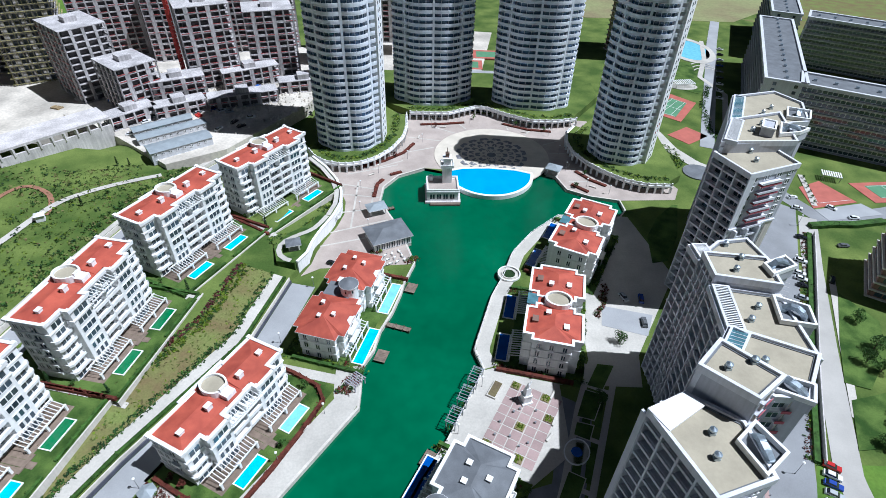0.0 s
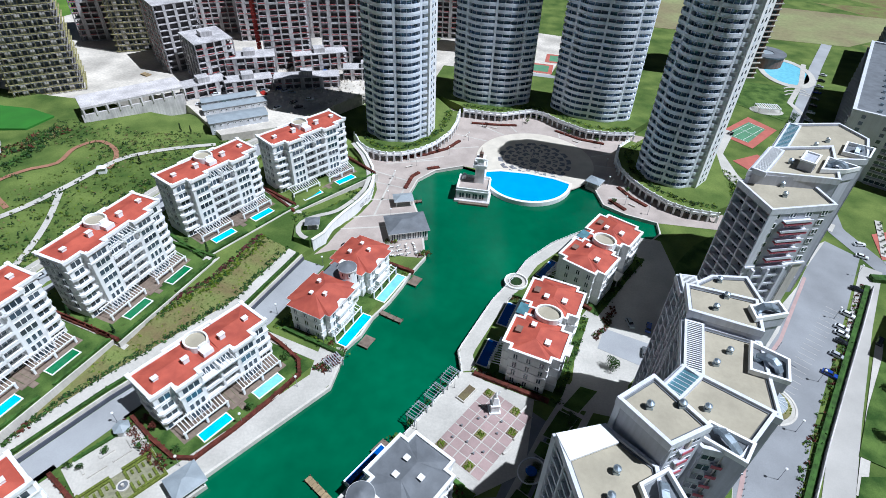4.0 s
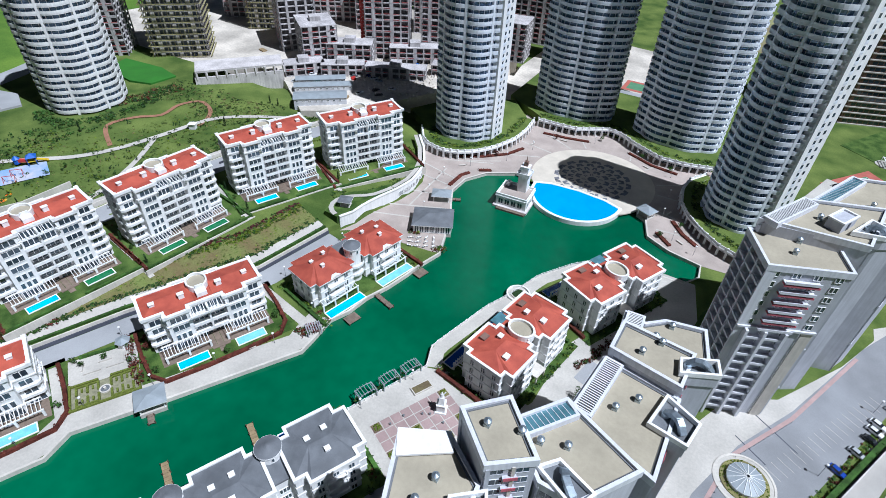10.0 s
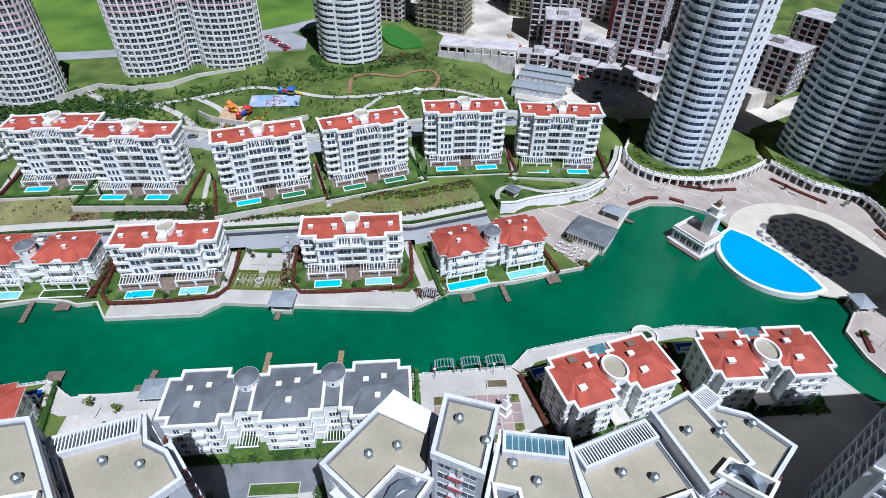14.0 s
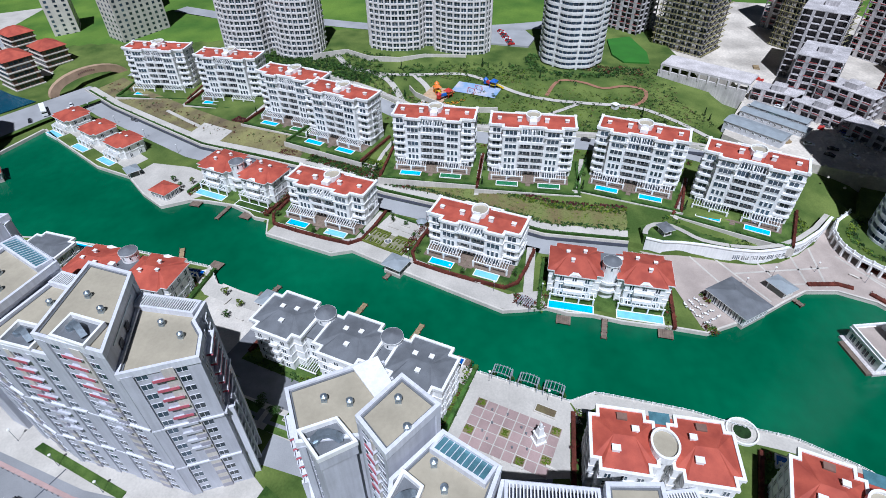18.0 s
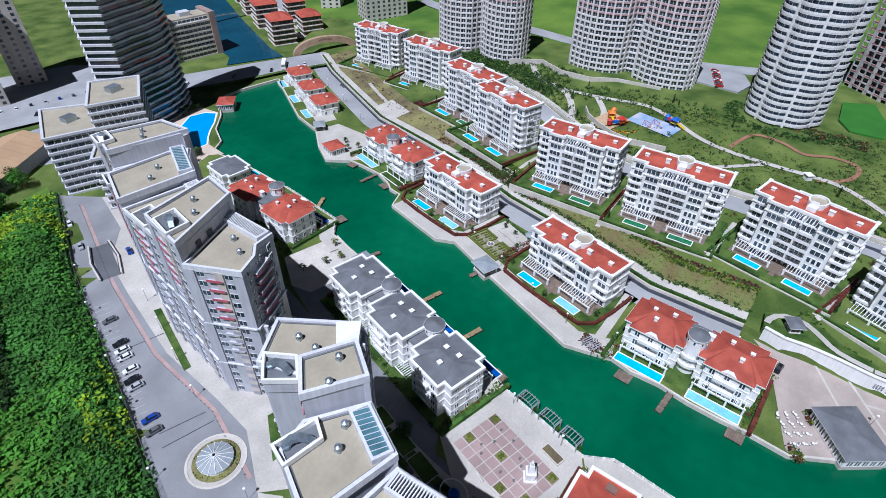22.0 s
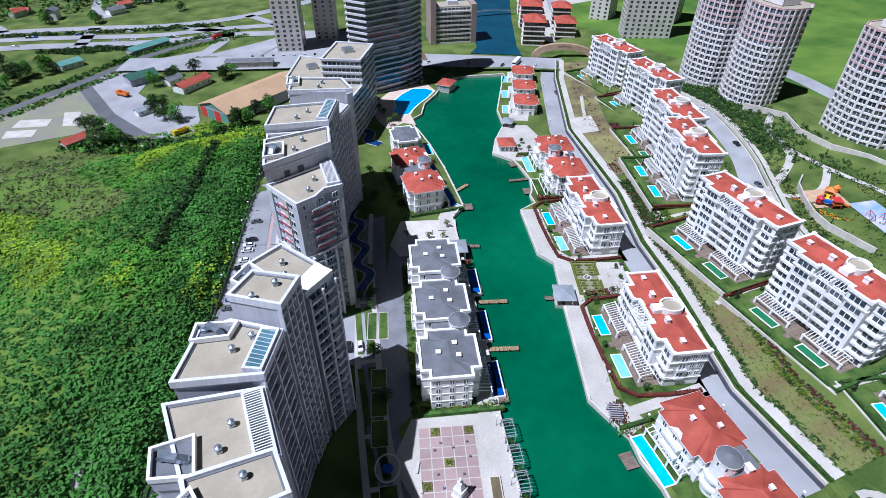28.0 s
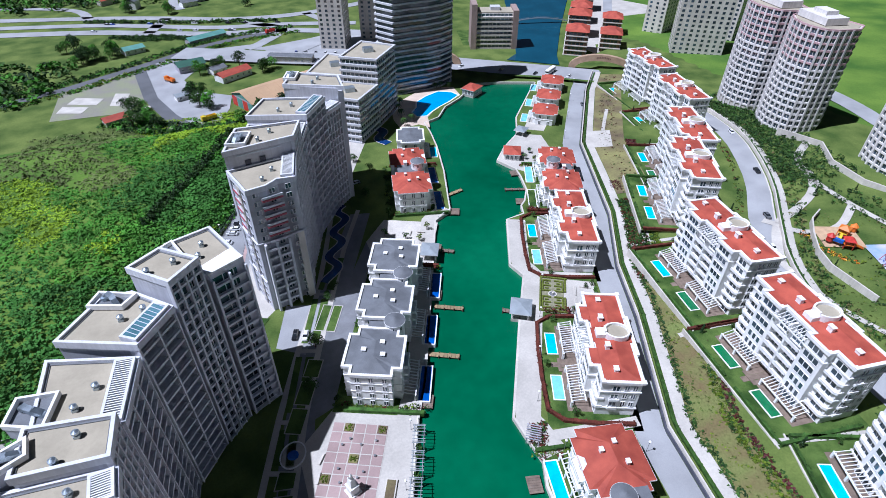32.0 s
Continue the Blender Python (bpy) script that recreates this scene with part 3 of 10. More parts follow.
            if k < floors - 1:
                eb = [(sx * 17, -1.9), (sx * 17.7, -1.9), (sx * 17.7, 0.7), (sx * 17, 0.7)]
                eb = ccw(eb)
                part("end_balcony", Shape().prism(eb, z - 0.2, z + 0.02).ring(eb, inset(eb, 0.12), z, z + 0.6), WHITE, root)
            part("window", window_mesh(2.0, fh * 0.66, 2), None, root, at=pose(sx * 17.02, -0.6, z + 0.15, 0, 0, yaw))
        # ground floor: dark glazed front behind piers, sloping pergola over the terrace
        part("terrace_glazing", window_mesh(5.8, fh - 0.7, 4), None, root, at=pose(sx * 8.3, -7.02, 0.1))
        part("terrace_glazing", window_mesh(4.2, fh - 0.7, 3), None, root, at=pose(sx * 2.5, -5.22, 0.1))
        part("terrace_glazing", window_mesh(4.4, fh - 0.7, 3), None, root, at=pose(sx * 14.2, -4.62, 0.1))
        part("terrace_pergola", slatted(sx * 8.8 - 6.6, sx * 8.8 + 6.6, -11.0, -6.9, fh - 0.75, fh + 0.35, 14), WHITE, root)
        for x in (2.6, 8.8, 15.0):
            part("column", Shape().box(sx * x - 0.3, sx * x + 0.3, -10.9, -10.3, -1, fh - 0.9), WHITE, root)
        part("terrace", Shape().box(min(sx * 1.0, sx * 16.4), max(sx * 1.0, sx * 16.4), -11.6, -4.6, -1.2, 0.06), WOOD, root, "grey-brown timber terrace")
        x0, x1 = min(sx * 4.0, sx * 13.0), max(sx * 4.0, sx * 13.0)
        y0, y1 = -15.2, -11.7
        edge = [(x0, y0), (x1, y0), (x1, y1), (x0, y1)]
        pool = part("pool_edge", Shape().ring(edge, inset(edge, 0.3), -1.2, 0.3), WHITE, root, "white edge of a small swimming pool")
        part("pool_water", Shape().prism(inset(edge, 0.3), -1.0, 0.17), pool_l if sx < 0 else pool_r, pool, "water in a small swimming pool")
    part("terrace_divider", Shape().box(-0.9, 0.9, -14.4, -5.2, -1.2, 0.14).box(-2.6, 2.6, -12.4, -11.4, -1.2, 0.3), WOOD, root)
    for x in (-8.5, 7.3):
        part("sun_bed", Shape().box(-0.35, 0.35, -0.95, 0.95, 0.2, 0.32).box(-0.35, 0.35, 0.5, 0.95, 0.32, 0.6).box(-0.3, -0.22, -0.9, 0.9, 0.05, 0.2).box(0.22, 0.3, -0.9, 0.9, 0.05, 0.2), MAUVE, root, at=pose(x, -9.2, 0.06, 0, 0, 10 * x))
    return root


HILL_LABEL = "white seven-storey apartment block, red tiled roof, two garden pools"
VILLA_LABEL = "white four-storey lakeside apartment villa, red tiled roof, two pools"
BLOCK_AT = [(-69.3, 185.6, 6.4, 59.5, 0), (-89.7, 150.6, 7, 66.5, 0), (-98.3, 108.3, 7, 81, 1), (-107.5, 68.9, 7, 79.7, 2), (-131, 27, 7.2, 62, 0), (-152, 1.6, 7, 66, 2), (-183, -38, 5, 77, 0), (-199, -81.5, 4, 82, 0)]
first = {}
for x, y, z, yaw, kind_of_pool in BLOCK_AT:
    if kind_of_pool not in first:
        pools = [(POOL_TILE, POOL_TILE), (POOL_GREEN, POOL_GREEN), (POOL_TILE, POOL_GREEN)][kind_of_pool]
        first[kind_of_pool] = apartment_block(7, 3.05, *pools, HILL_LABEL)
        first[kind_of_pool].matrix_basis = pose(x, y, z, 0, 0, yaw)
    else:
        copy_thing(first[kind_of_pool], pose(x, y, z, 0, 0, yaw))
villa = apartment_block(4, 3.35, POOL_TILE, POOL_PALE, VILLA_LABEL)
villa.matrix_basis = pose(-53.2, 83.4, BASE, 0, 0, 65.5)
copy_thing(villa, pose(-78.2, 27.6, BASE, 0, 0, 66.7))

# ---- high-rises on the east bank ----
def wall_pose(a, b, z):
    """A frame on the wall from a to b: x along it, -y outwards (outside on the right of that way)."""
    d = Vector(b) - Vector(a)
    return pose(a[0], a[1], z, 0, 0, math.degrees(math.atan2(d.y, d.x))), d.length


def facade_windows(root, a, b, floors, fh, n, w, h, bars=2, sill=0.6):
    """Single windows in rows along a wall."""
    m, L = wall_pose(a, b, 0)
    for k in range(floors):
        for i in range(n):
            part("window", window_mesh(w, h, bars), None, root, at=m @ pose(L * (i + 0.5) / n, -0.02, k * fh + sill))


def road_side(root, a, b, floors, fh, pink):
    """The plain side to the road: window columns between pale panels, striped shafts, and one narrow stack of balconies."""
    m, L = wall_pose(a, b, 0)
    top = floors * fh
    n = max(2, round(L / 6.5))
    for i in range(n):
        x = L * (i + 0.5) / n
        s = Shape()
        for k in range(floors):
            z = k * fh + 0.7
            s.slot = 0
            s.box(x - 1.0, x + 1.0, -0.1, 0.02, z - 0.15, z).box(x - 1.0, x + 1.0, -0.1, 0.02, z + 1.5, z + 1.6).box(x - 0.06, x + 0.06, -0.09, 0.02, z, z + 1.5)
            s.slot = 1
            s.box(x - 0.95, x - 0.06, -0.05, 0.02, z, z + 1.5).box(x + 0.06, x + 0.95, -0.05, 0.02, z, z + 1.5)
        part("window_column", s, (HIGH_WHITE, GLASS), root, at=m)
        x0, x1 = x - L / n * 0.5 + 0.15, x - 1.25
        part("panel", Shape().box(x0, x1, -0.35, 0.02, -2, top - 0.4), CREAM if i % 2 else HIGH_GREY, root, at=m)
        if i % 2 and x1 - x0 > 1:
            stripes = Shape()
            for k in range(0, floors - 4):
                stripes.box(x0 - 0.03, x1 + 0.03, -0.4, 0.02, k * fh, k * fh + 1.4)
            part("panel_stripe", stripes, MAUVE, root, at=m)
    # a narrow stack of balconies on the upper floors, with pink fronts near the top
    u, v = L * 0.36, L * 0.64
    for k in range(floors - 9, floors):
        s = Shape().box(u, v, -0.75, 0.0, k * fh - 0.15, k * fh + 0.05)
        s.slot = 1 if pink and k > floors - 6 else 0
        s.box(u, v, -0.85, -0.75, k * fh - 0.2, k * fh + 0.55)
        part("road_balcony", s, (HIGH_GREY, PINK), root, at=m)
    for k in (4, 9):
        part("band", Shape().box(0, L, -0.45, 0.02, k * fh - 0.3, k * fh + 0.15), HIGH_WHITE, root, at=m)


def loggia_wall(root, a, b, floors, fh, piers, depth=1.5, wide=0.65):
    """A wall of deep balconies: a slab edge on each floor, dark glazing behind, and upright piers in front."""
    m, L = wall_pose(a, b, 0)
    for k in range(floors):
        z = k * fh
        s = Shape().box(0, L, -depth, 0.0, z - 0.18, z + 0.1).box(0, L, -depth - 0.08, -depth + 0.1, z - 0.3, z + 0.3)
        s.box(0, L, -depth, -depth + 0.05, z + 0.85, z + 0.92)
        part("balcony", s, HIGH_WHITE, root, at=m)
        part("glazing", window_mesh(L * 0.97, fh - 0.4, max(3, int(L / 2.6))), None, root, at=m @ pose(L / 2, -0.02, z + 0.12))
    for i in range(piers + 1):
        x = L * i / piers
        part("pier", Shape().box(x - wide / 2, x + wide / 2, -depth - 0.3, 0, -1.5, floors * fh - 0.9), HIGH_WHITE, root, at=m)


def roof_vent(parent, x, y, z):
    s = Shape().box(x - 0.5, x + 0.5, y - 0.5, y + 0.5, z, z + 0.6).cyl(x, y, 0.38, z + 0.6, z + 1.0, 10).cyl(x, y, 0.66, z + 1.0, z + 1.35, 12, 0.62).cyl(x, y, 0.6, z + 1.35, z + 1.65, 12, 0.12)
    return part("roof_vent", s, STEEL, parent, "galvanised roof vent")


def duct_bay(root, quad, top, label="pale shaft with a walled plant deck"):
    """A shaft standing out of the road side, with a walled deck on top and a bent steel air duct in it."""
    q = ccw(quad)
    bay = part("shaft", Shape().prism(inset(q, 0.3), -2, top - 2.2).prism(q, top - 2.2, top + 0.4), HIGH_GREY, root, label)
    part("shaft_parapet", Shape().ring(inset(q, -0.15), inset(q, 0.35), top + 0.4, top + 1.5), WHITE, bay)
    part("shaft_deck", Shape().prism(inset(q, 0.35), top + 0.4, top + 0.46), GREY_ROOF, bay)
    c = sum((Vector(p) for p in q), Vector((0, 0))) / 4
    e = (Vector(q[1]) - Vector(q[0]) + Vector(q[2]) - Vector(q[3])).normalized()
    if (Vector(q[2]) - Vector(q[1])).length > (Vector(q[1]) - Vector(q[0])).length:
        e = Vector((-e.y, e.x))
    n = Vector((-e.y, e.x))
    s = Shape()
    pts = [c + e * a + n * b for a, b in ((-2.0, 0.5), (-0.9, 0.5), (0.3, 0.1), (1.2, -0.5), (1.9, -0.9))]
    pts = [(p.x, p.y, top + z) for p, z in zip(pts, (1.2, 2.0, 2.1, 1.8, 0.9))]
    for p, r in zip(pts, pts[1:]):
        d = (Vector(r) - Vector(p)).normalized() * 0.2
        s.beam(Vector(p) - d, Vector(r) + d, 1.15, 0.95)
    b = c - e * 2.0 + n * 0.4
    s.cyl(b.x, b.y, 0.75, top + 0.46, top + 1.3, 10)
    part("air_duct", s, STEEL, bay, "bent galvanised air duct")


def lake_edge(root, a, b, kind_of_edge, top):
    """What runs along the lake side of a roof: a sloping skylight or a slatted sunshade."""
    m, L = wall_pose(a, b, 0)
    part("roof_kerb", Shape().ring([(0.3, 0.2), (L - 0.3, 0.2), (L - 0.3, 4.0), (0.3, 4.0)], [(0.8, 0.7), (L - 0.8, 0.7), (L - 0.8, 3.5), (0.8, 3.5)], top, top + 1.5), HIGH_WHITE, root, at=m)
    n = max(6, int(L / (1.1 if kind_of_edge == "skylight" else 0.6)))
    if kind_of_edge == "skylight":
        for i in range(n):
            x0, x1 = 0.8 + (L - 1.6) * i / n, 0.8 + (L - 1.6) * (i + 1) / n
            part("skylight_pane", Shape().face([(x0 + 0.06, 0.7, top + 0.9), (x1 - 0.06, 0.7, top + 0.9), (x1 - 0.06, 3.5, top + 1.45), (x0 + 0.06, 3.5, top + 1.45)]), GLASS_BLUE, root, at=m)
        s = Shape()
        for i in range(n + 1):
            x = 0.8 + (L - 1.6) * i / n
            s.beam((x, 0.7, top + 0.92), (x, 3.5, top + 1.47), 0.12, 0.12)
        part("skylight_frame", s, HIGH_WHITE, root, at=m)
    else:
        part("shade_bed", Shape().box(0.8, L - 0.8, 0.7, 3.5, top, top + 0.2), PAVE_DARK, root, at=m)
        s = Shape()
        for i in range(n):
            x = 0.8 + (L - 1.6) * (i + 0.5) / n
            s.beam((x, 0.7, top + 1.3), (x, 3.5, top + 1.3), 0.2, 0.3)
        part("sunshade", s, WHITE, root, "white slatted sunshade", at=m)


def high_rise(name_label, segments, base, pink, base_rooms=True):
    """A curved slab of flats made of wedge segments. Each: outline (from the front round to the back), floors, its front, its blank or windowed ends, its roof edge and the outlines of its shafts."""
    root = thing("high_rise", 0, 0, base, 0, name_label, "high-rise", "curved high-rises of the east bank")
    fh = 3.05
    for pts, floors, front, ends, edge, shafts in segments:
        fa, fb, bb, ba = pts[0], pts[1], pts[-2], pts[-1]
        poly = ccw(pts)
        top = floors * fh
        deep = 2.3 if front == "loggia" else 0.9
        d = (Vector(fa) - Vector(fb)).normalized() * deep
        ga, gb = (fa[0] - d.y, fa[1] + d.x), (fb[0] - d.y, fb[1] + d.x)
        part("wall", Shape().prism(ccw([ga, gb] + list(pts[2:])), -2, top), HIGH_GREY, root)
        part("roof", Shape().prism(inset(poly, 0.4), top - 0.4, top + 0.12), GRAVEL, root, "beige gravel flat roof")
        part("parapet", Shape().ring(inset(poly, -0.25), inset(poly, 0.4), top - 0.9, top + 0.8), HIGH_WHITE, root)
        part("gutter", Shape().ring(inset(poly, 0.4), inset(poly, 0.75), top + 0.1, top + 0.3), GREY_ROOF, root)
        L = (Vector(fa) - Vector(fb)).length
        if front == "loggia":
            loggia_wall(root, gb, ga, floors, fh, max(2, round(L / 4.6)), 2.1, 0.4)
        elif front == "fins":
            loggia_wall(root, gb, ga, floors, fh, max(3, round(L / 2.0)), 0.7, 0.45)
        road_side(root, ba, bb, floors, fh, pink)
        for quad in shafts:
            duct_bay(root, quad, top)
        if edge:
            lake_edge(root, fb, fa, edge, top)
        for end, p, q in (("a", fa, ba), ("b", bb, fb)):
            if end in ends:
                L = (Vector(p) - Vector(q)).length
                facade_windows(root, p, q, floors, fh, max(2, int(L / 4)), 1.8, 1.7)
                m, L = wall_pose(p, q, 0)
                part("cornice", Shape().box(0, L, -0.6, 0, (floors - 6) * fh - 0.35, (floors - 6) * fh + 0.2), HIGH_WHITE, root, at=m)
                for k in range(1, floors):
                    late = k > floors - 7
                    x0, x1 = L * (0.25 if late else 0.12), L * (0.68 if late else 0.62)
                    s = Shape().box(x0, x1, -1.3, 0, k * fh - 0.15, k * fh + 0.05).box(x0, x1, -1.4, -1.25, k * fh - 0.2, k * fh + 0.55)
                    part("end_balcony", s, HIGH_WHITE, root, at=m)
                    if late and pink and k > floors - 6:
                        part("awning", Shape().prism([(x0, -1.2), (x1, -1.2), (x1, 0), (x0, 0)], k * fh - 0.75, k * fh - 0.6).box(x0, x1, -1.28, -1.2, k * fh - 1.05, k * fh - 0.6), PINK, root, "pink balcony awning", at=m)
                for x in (0.12, 0.36, 0.62):
                    part("end_pier", Shape().box(L * x - 0.35, L * x + 0.35, -1.75, 0, -1.5, (floors - 6) * fh - 0.3), HIGH_WHITE, root, at=m)
                part("beige_panel", Shape().box(L * 0.84, L - 0.3, -0.3, 0, -1.5, (floors - 6) * fh - 0.4), CREAM, root, at=m)
        cx = sum(p[0] for p in (fa, fb, bb, ba)) / 4
        cy = sum(p[1] for p in (fa, fb, bb, ba)) / 4
        e = (Vector(fb) - Vector(fa)).normalized()
        o = Vector((cx, cy)) - (Vector(fa) + Vector(fb)) / 2
        o = o.normalized()
        if base_rooms and front == "fins":
            head = part("stair_head", Shape().box(-3.2, 3.2, -1.8, 1.8, top, top + 2.7), HIGH_GREY, root, "pale stair head on the roof", at=pose(cx + o.x * 3.4 - e.x * 3.0, cy + o.y * 3.4 - e.y * 3.0, 0, 0, 0, math.degrees(math.atan2(e.y, e.x))))
            part("stair_head_coping", Shape().ring([(-3.4, -2.0), (3.4, -2.0), (3.4, 2.0), (-3.4, 2.0)], [(-2.9, -1.5), (2.9, -1.5), (2.9, 1.5), (-2.9, 1.5)], top + 2.7, top + 3.1), WHITE, head)
            part("stair_head_door", Shape().box(-0.6, 0.6, 1.8, 1.86, top + 0.1, top + 2.2).box(-0.6, 0.6, -1.86, -1.8, top + 0.1, top + 2.2), PAVE_DARK, head)
        for k, w in ((3.4, 1.0), (-1.2, -1.6)):
            roof_vent(root, cx + e.x * k + o.x * w, cy + e.y * k + o.y * w, top + 0.12)
    return root


h1 = high_rise("tall curved pale slab of flats with beige gravel roofs", [
    (((43.8, 41.9), (37.6, 57.2), (45, 60.9), (53, 55.6), (54, 45.6)), 16, "loggia", "a", "", [((52.3, 45.6), (50.1, 51.6), (54.5, 55.3), (57.4, 49.6))]),
    (((45.9, 62.4), (51.7, 68.4), (59.6, 60.6), (53.4, 55.8)), 18, "fins", "", "", []),
    (((52.6, 68.9), (59, 77.6), (73.6, 71), (66.6, 60.8), (60.5, 60.9)), 16, "loggia", "", "skylight", [((59.4, 62.8), (62.0, 65.8), (68.6, 63.2), (66.6, 59.3))]),
    (((59.6, 78), (61.4, 93), (76.2, 90.6), (76, 72.5)), 15, "loggia", "", "shade", [((72.4, 82.1), (79.2, 81.0), (80.4, 86.7), (74.0, 89.8))]),
    (((61.9, 93.2), (62.2, 101.4), (76.2, 100), (75.6, 90.8)), 16, "fins", "", "", [((74, 97), (80.2, 100.1), (81.2, 96.6), (74.6, 93.4))]),
    (((62, 101.6), (61.6, 107.6), (66, 106.4), (69.5, 109.6), (77.3, 111.2), (80, 99.8)), 15, "loggia", "b", "shade", []),
], 1.5, True, False)
loggia_wall(h1, (45, 60.9), (37.6, 57.2), 16, 3.05, 2, 1.0, 0.5)
part("roof_slab", Shape().prism(ccw([(39.7, 53.0), (37.2, 57.3), (45.1, 61.3), (47.2, 58.2)]), 49.3, 49.75), WHITE, h1, "plain white roof slab")
h2 = high_rise("tall pale slab of flats with pink top awnings", [
    (((16.5, 5), (19.3, 19.3), (24.5, 18.8), (28, 21.4), (33.8, 22.6), (37.6, 8.8)), 15, "loggia", "b", "shade", []),
    (((12.6, -5.5), (16.3, 4.8), (37.4, 8.5), (32.5, -6.5)), 17, "fins", "", "", [((28.2, -1.2), (33.6, -2.4), (36.4, 5.0), (30.8, 6.2))]),
    (((9, -15.5), (12.5, -5.7), (32.5, -6.8), (28, -22.5)), 15, "loggia", "", "shade", [((24, -16.6), (29.4, -17.6), (31.6, -10.2), (26.2, -9.2))]),
    (((-0.5, -29.5), (8.7, -15.9), (28, -22.8), (20.5, -36)), 16, "loggia", "", "skylight", []),
    (((-7.5, -36.5), (-0.6, -29.8), (20, -36.3), (12, -47.5)), 14, "fins", "", "shade", [((11.6, -44.6), (16.4, -46.6), (19.4, -40.4), (14.6, -38.6))]),
    (((-10.5, -49.5), (-9.5, -37.5), (11.5, -47.7), (6, -59.5)), 16, "loggia", "a", "", [((3.6, -57.6), (8.0, -59.0), (10.6, -52.4), (6.2, -51))]),
], 1.5, True, False)
m, L = wall_pose((37.4, 8.5), (16.3, 4.8), 0)
for x in (6.5, 11.0):
    part("roof_door", Shape().box(x - 0.9, x + 0.9, -0.08, 0, 45.9, 48.3), PAVE_DARK, h2, "dark louvred plant-room door", at=m)
part("roof_pipe", Shape().box(3.5, 17, -0.4, -0.2, 50.2, 50.4), STEEL, h2, at=m)
high_rise("tall curved slab of flats near the round towers", [
    (((85, 132.5), (79.4, 145), (86, 149), (97, 153), (101.8, 139.6)), 17, "loggia", "a", "", []),
    (((80.8, 145.6), (89, 161), (107.5, 167.5), (103.6, 147.6)), 18, "fins", "", "shade", [((99.6, 150.5), (106.2, 152), (110.4, 154.8), (103.6, 158.6))]),
    (((89.4, 161.6), (101, 186.8), (118, 192.4), (123.5, 183), (118.4, 168)), 17, "loggia", "b", "skylight", [((112, 170), (118.6, 168), (122.4, 175), (115.6, 177.4))]),
], 1.5, True)


# ---- round towers at the north plaza ----
def lobed(r, lobes, depth, n=72, turn=0.0, ry=1.0):
    out = []
    for i in range(n):
        t = 2 * math.pi * i / n
        k = r * (1 + depth * abs(math.sin(lobes * t / 2 + turn)))
        out.append((k * math.cos(t), k * ry * math.sin(t)))
    return out


def round_tower(x, y, z, r, floors, fh, yaw, label, body=None, lobes=8, ry=1.0, spine=None):
    root = thing("round_tower", x, y, z, yaw, label, "tower", "round towers")
    plan = lobed(r, lobes, 0.085, 72, 0.0, ry)
    core = inset(plan, 1.6)
    body = body or TOWER_WHITE
    part("glazed_core", Shape().prism(core, -3, floors * fh), GLASS_TOWER, root, "grey-blue glazed core")
    bars = Shape()
    for i in range(0, 72, 2):
        a, c = core[i], Vector(core[i]).normalized() * 0.12
        bars.prism(ccw([(a[0] + c.x - c.y, a[1] + c.y + c.x), (a[0] - c.x - c.y, a[1] - c.y + c.x), (a[0] - c.x + c.y, a[1] - c.y - c.x), (a[0] + c.x + c.y, a[1] + c.y - c.x)]), -2, floors * fh)
    part("glazing_grid", bars, body, root)
    for k in range(floors + 1):
        zz = k * fh
        s = Shape().ring(plan, inset(core, 0.2), zz - 0.2, zz + 0.05).ring(plan, inset(plan, 0.2), zz - 0.5, zz + 1.1)
        part("balcony_ring", s, body, root)
    for i in range(0, 72, 9):
        a = plan[i]
        c = core[i]
        d = Vector((a[0] - c[0], a[1] - c[1])).normalized()
        n = Vector((-d.y, d.x)) * 0.5
        o = Vector(a) + d * 0.25
        q = Vector(c) - d * 0.3
        part("pier", Shape().prism(ccw([tuple(o + n), tuple(o - n), tuple(q - n), tuple(q + n)]), -3, floors * fh + 1), body, root)
    if spine is not None:
        # plain white strip of the stairs, with small openings up its height
        c, s = math.cos(radians(spine)), math.sin(radians(spine))
        o, n = Vector((c, s)) * r * 1.07, Vector((-s, c)) * 5.0
        i2 = Vector((c, s)) * r * 0.8
        st = part("stair_strip", Shape().prism(ccw([tuple(o + n), tuple(o - n), tuple(i2 - n), tuple(i2 + n)]), -3, floors * fh + 2.5), WHITE, root, "plain white stair strip")
        f = o + Vector((c, s)) * 0.02
        for q in (-1.6, 1.6):
            w = Shape()
            for k in range(floors):
                w.box(q - 0.6, q + 0.6, -0.06, 0.05, k * fh + 0.9, k * fh + 2.3)
            part("stair_window_column", w, GLASS, st, at=pose(f.x, f.y, 0, 0, 0, spine + 90))
    part("roof", Shape().prism(inset(plan, 0.3), floors * fh, floors * fh + 1.2), WHITE, root)
    return root


TOWER = "round high-rise with white balcony rings and dark glass"
round_tower(-46.3, 242, 5.2, 15.4, 34, 3.2, 10, TOWER, spine=-15)
round_tower(-9.0, 294, 5.2, 20.5, 37, 3.2, 3, TOWER, ry=0.66)
round_tower(45.5, 292, 5.2, 20.4, 37, 3.2, -6, TOWER, ry=0.66)
round_tower(82.5, 236, 5.2, 13.8, 34, 3.2, 25, TOWER, spine=-58)
round_tower(-207, 147, 11, 16.6, 26, 3.1, 0, "white round tower on the hillside above the park", WHITE)

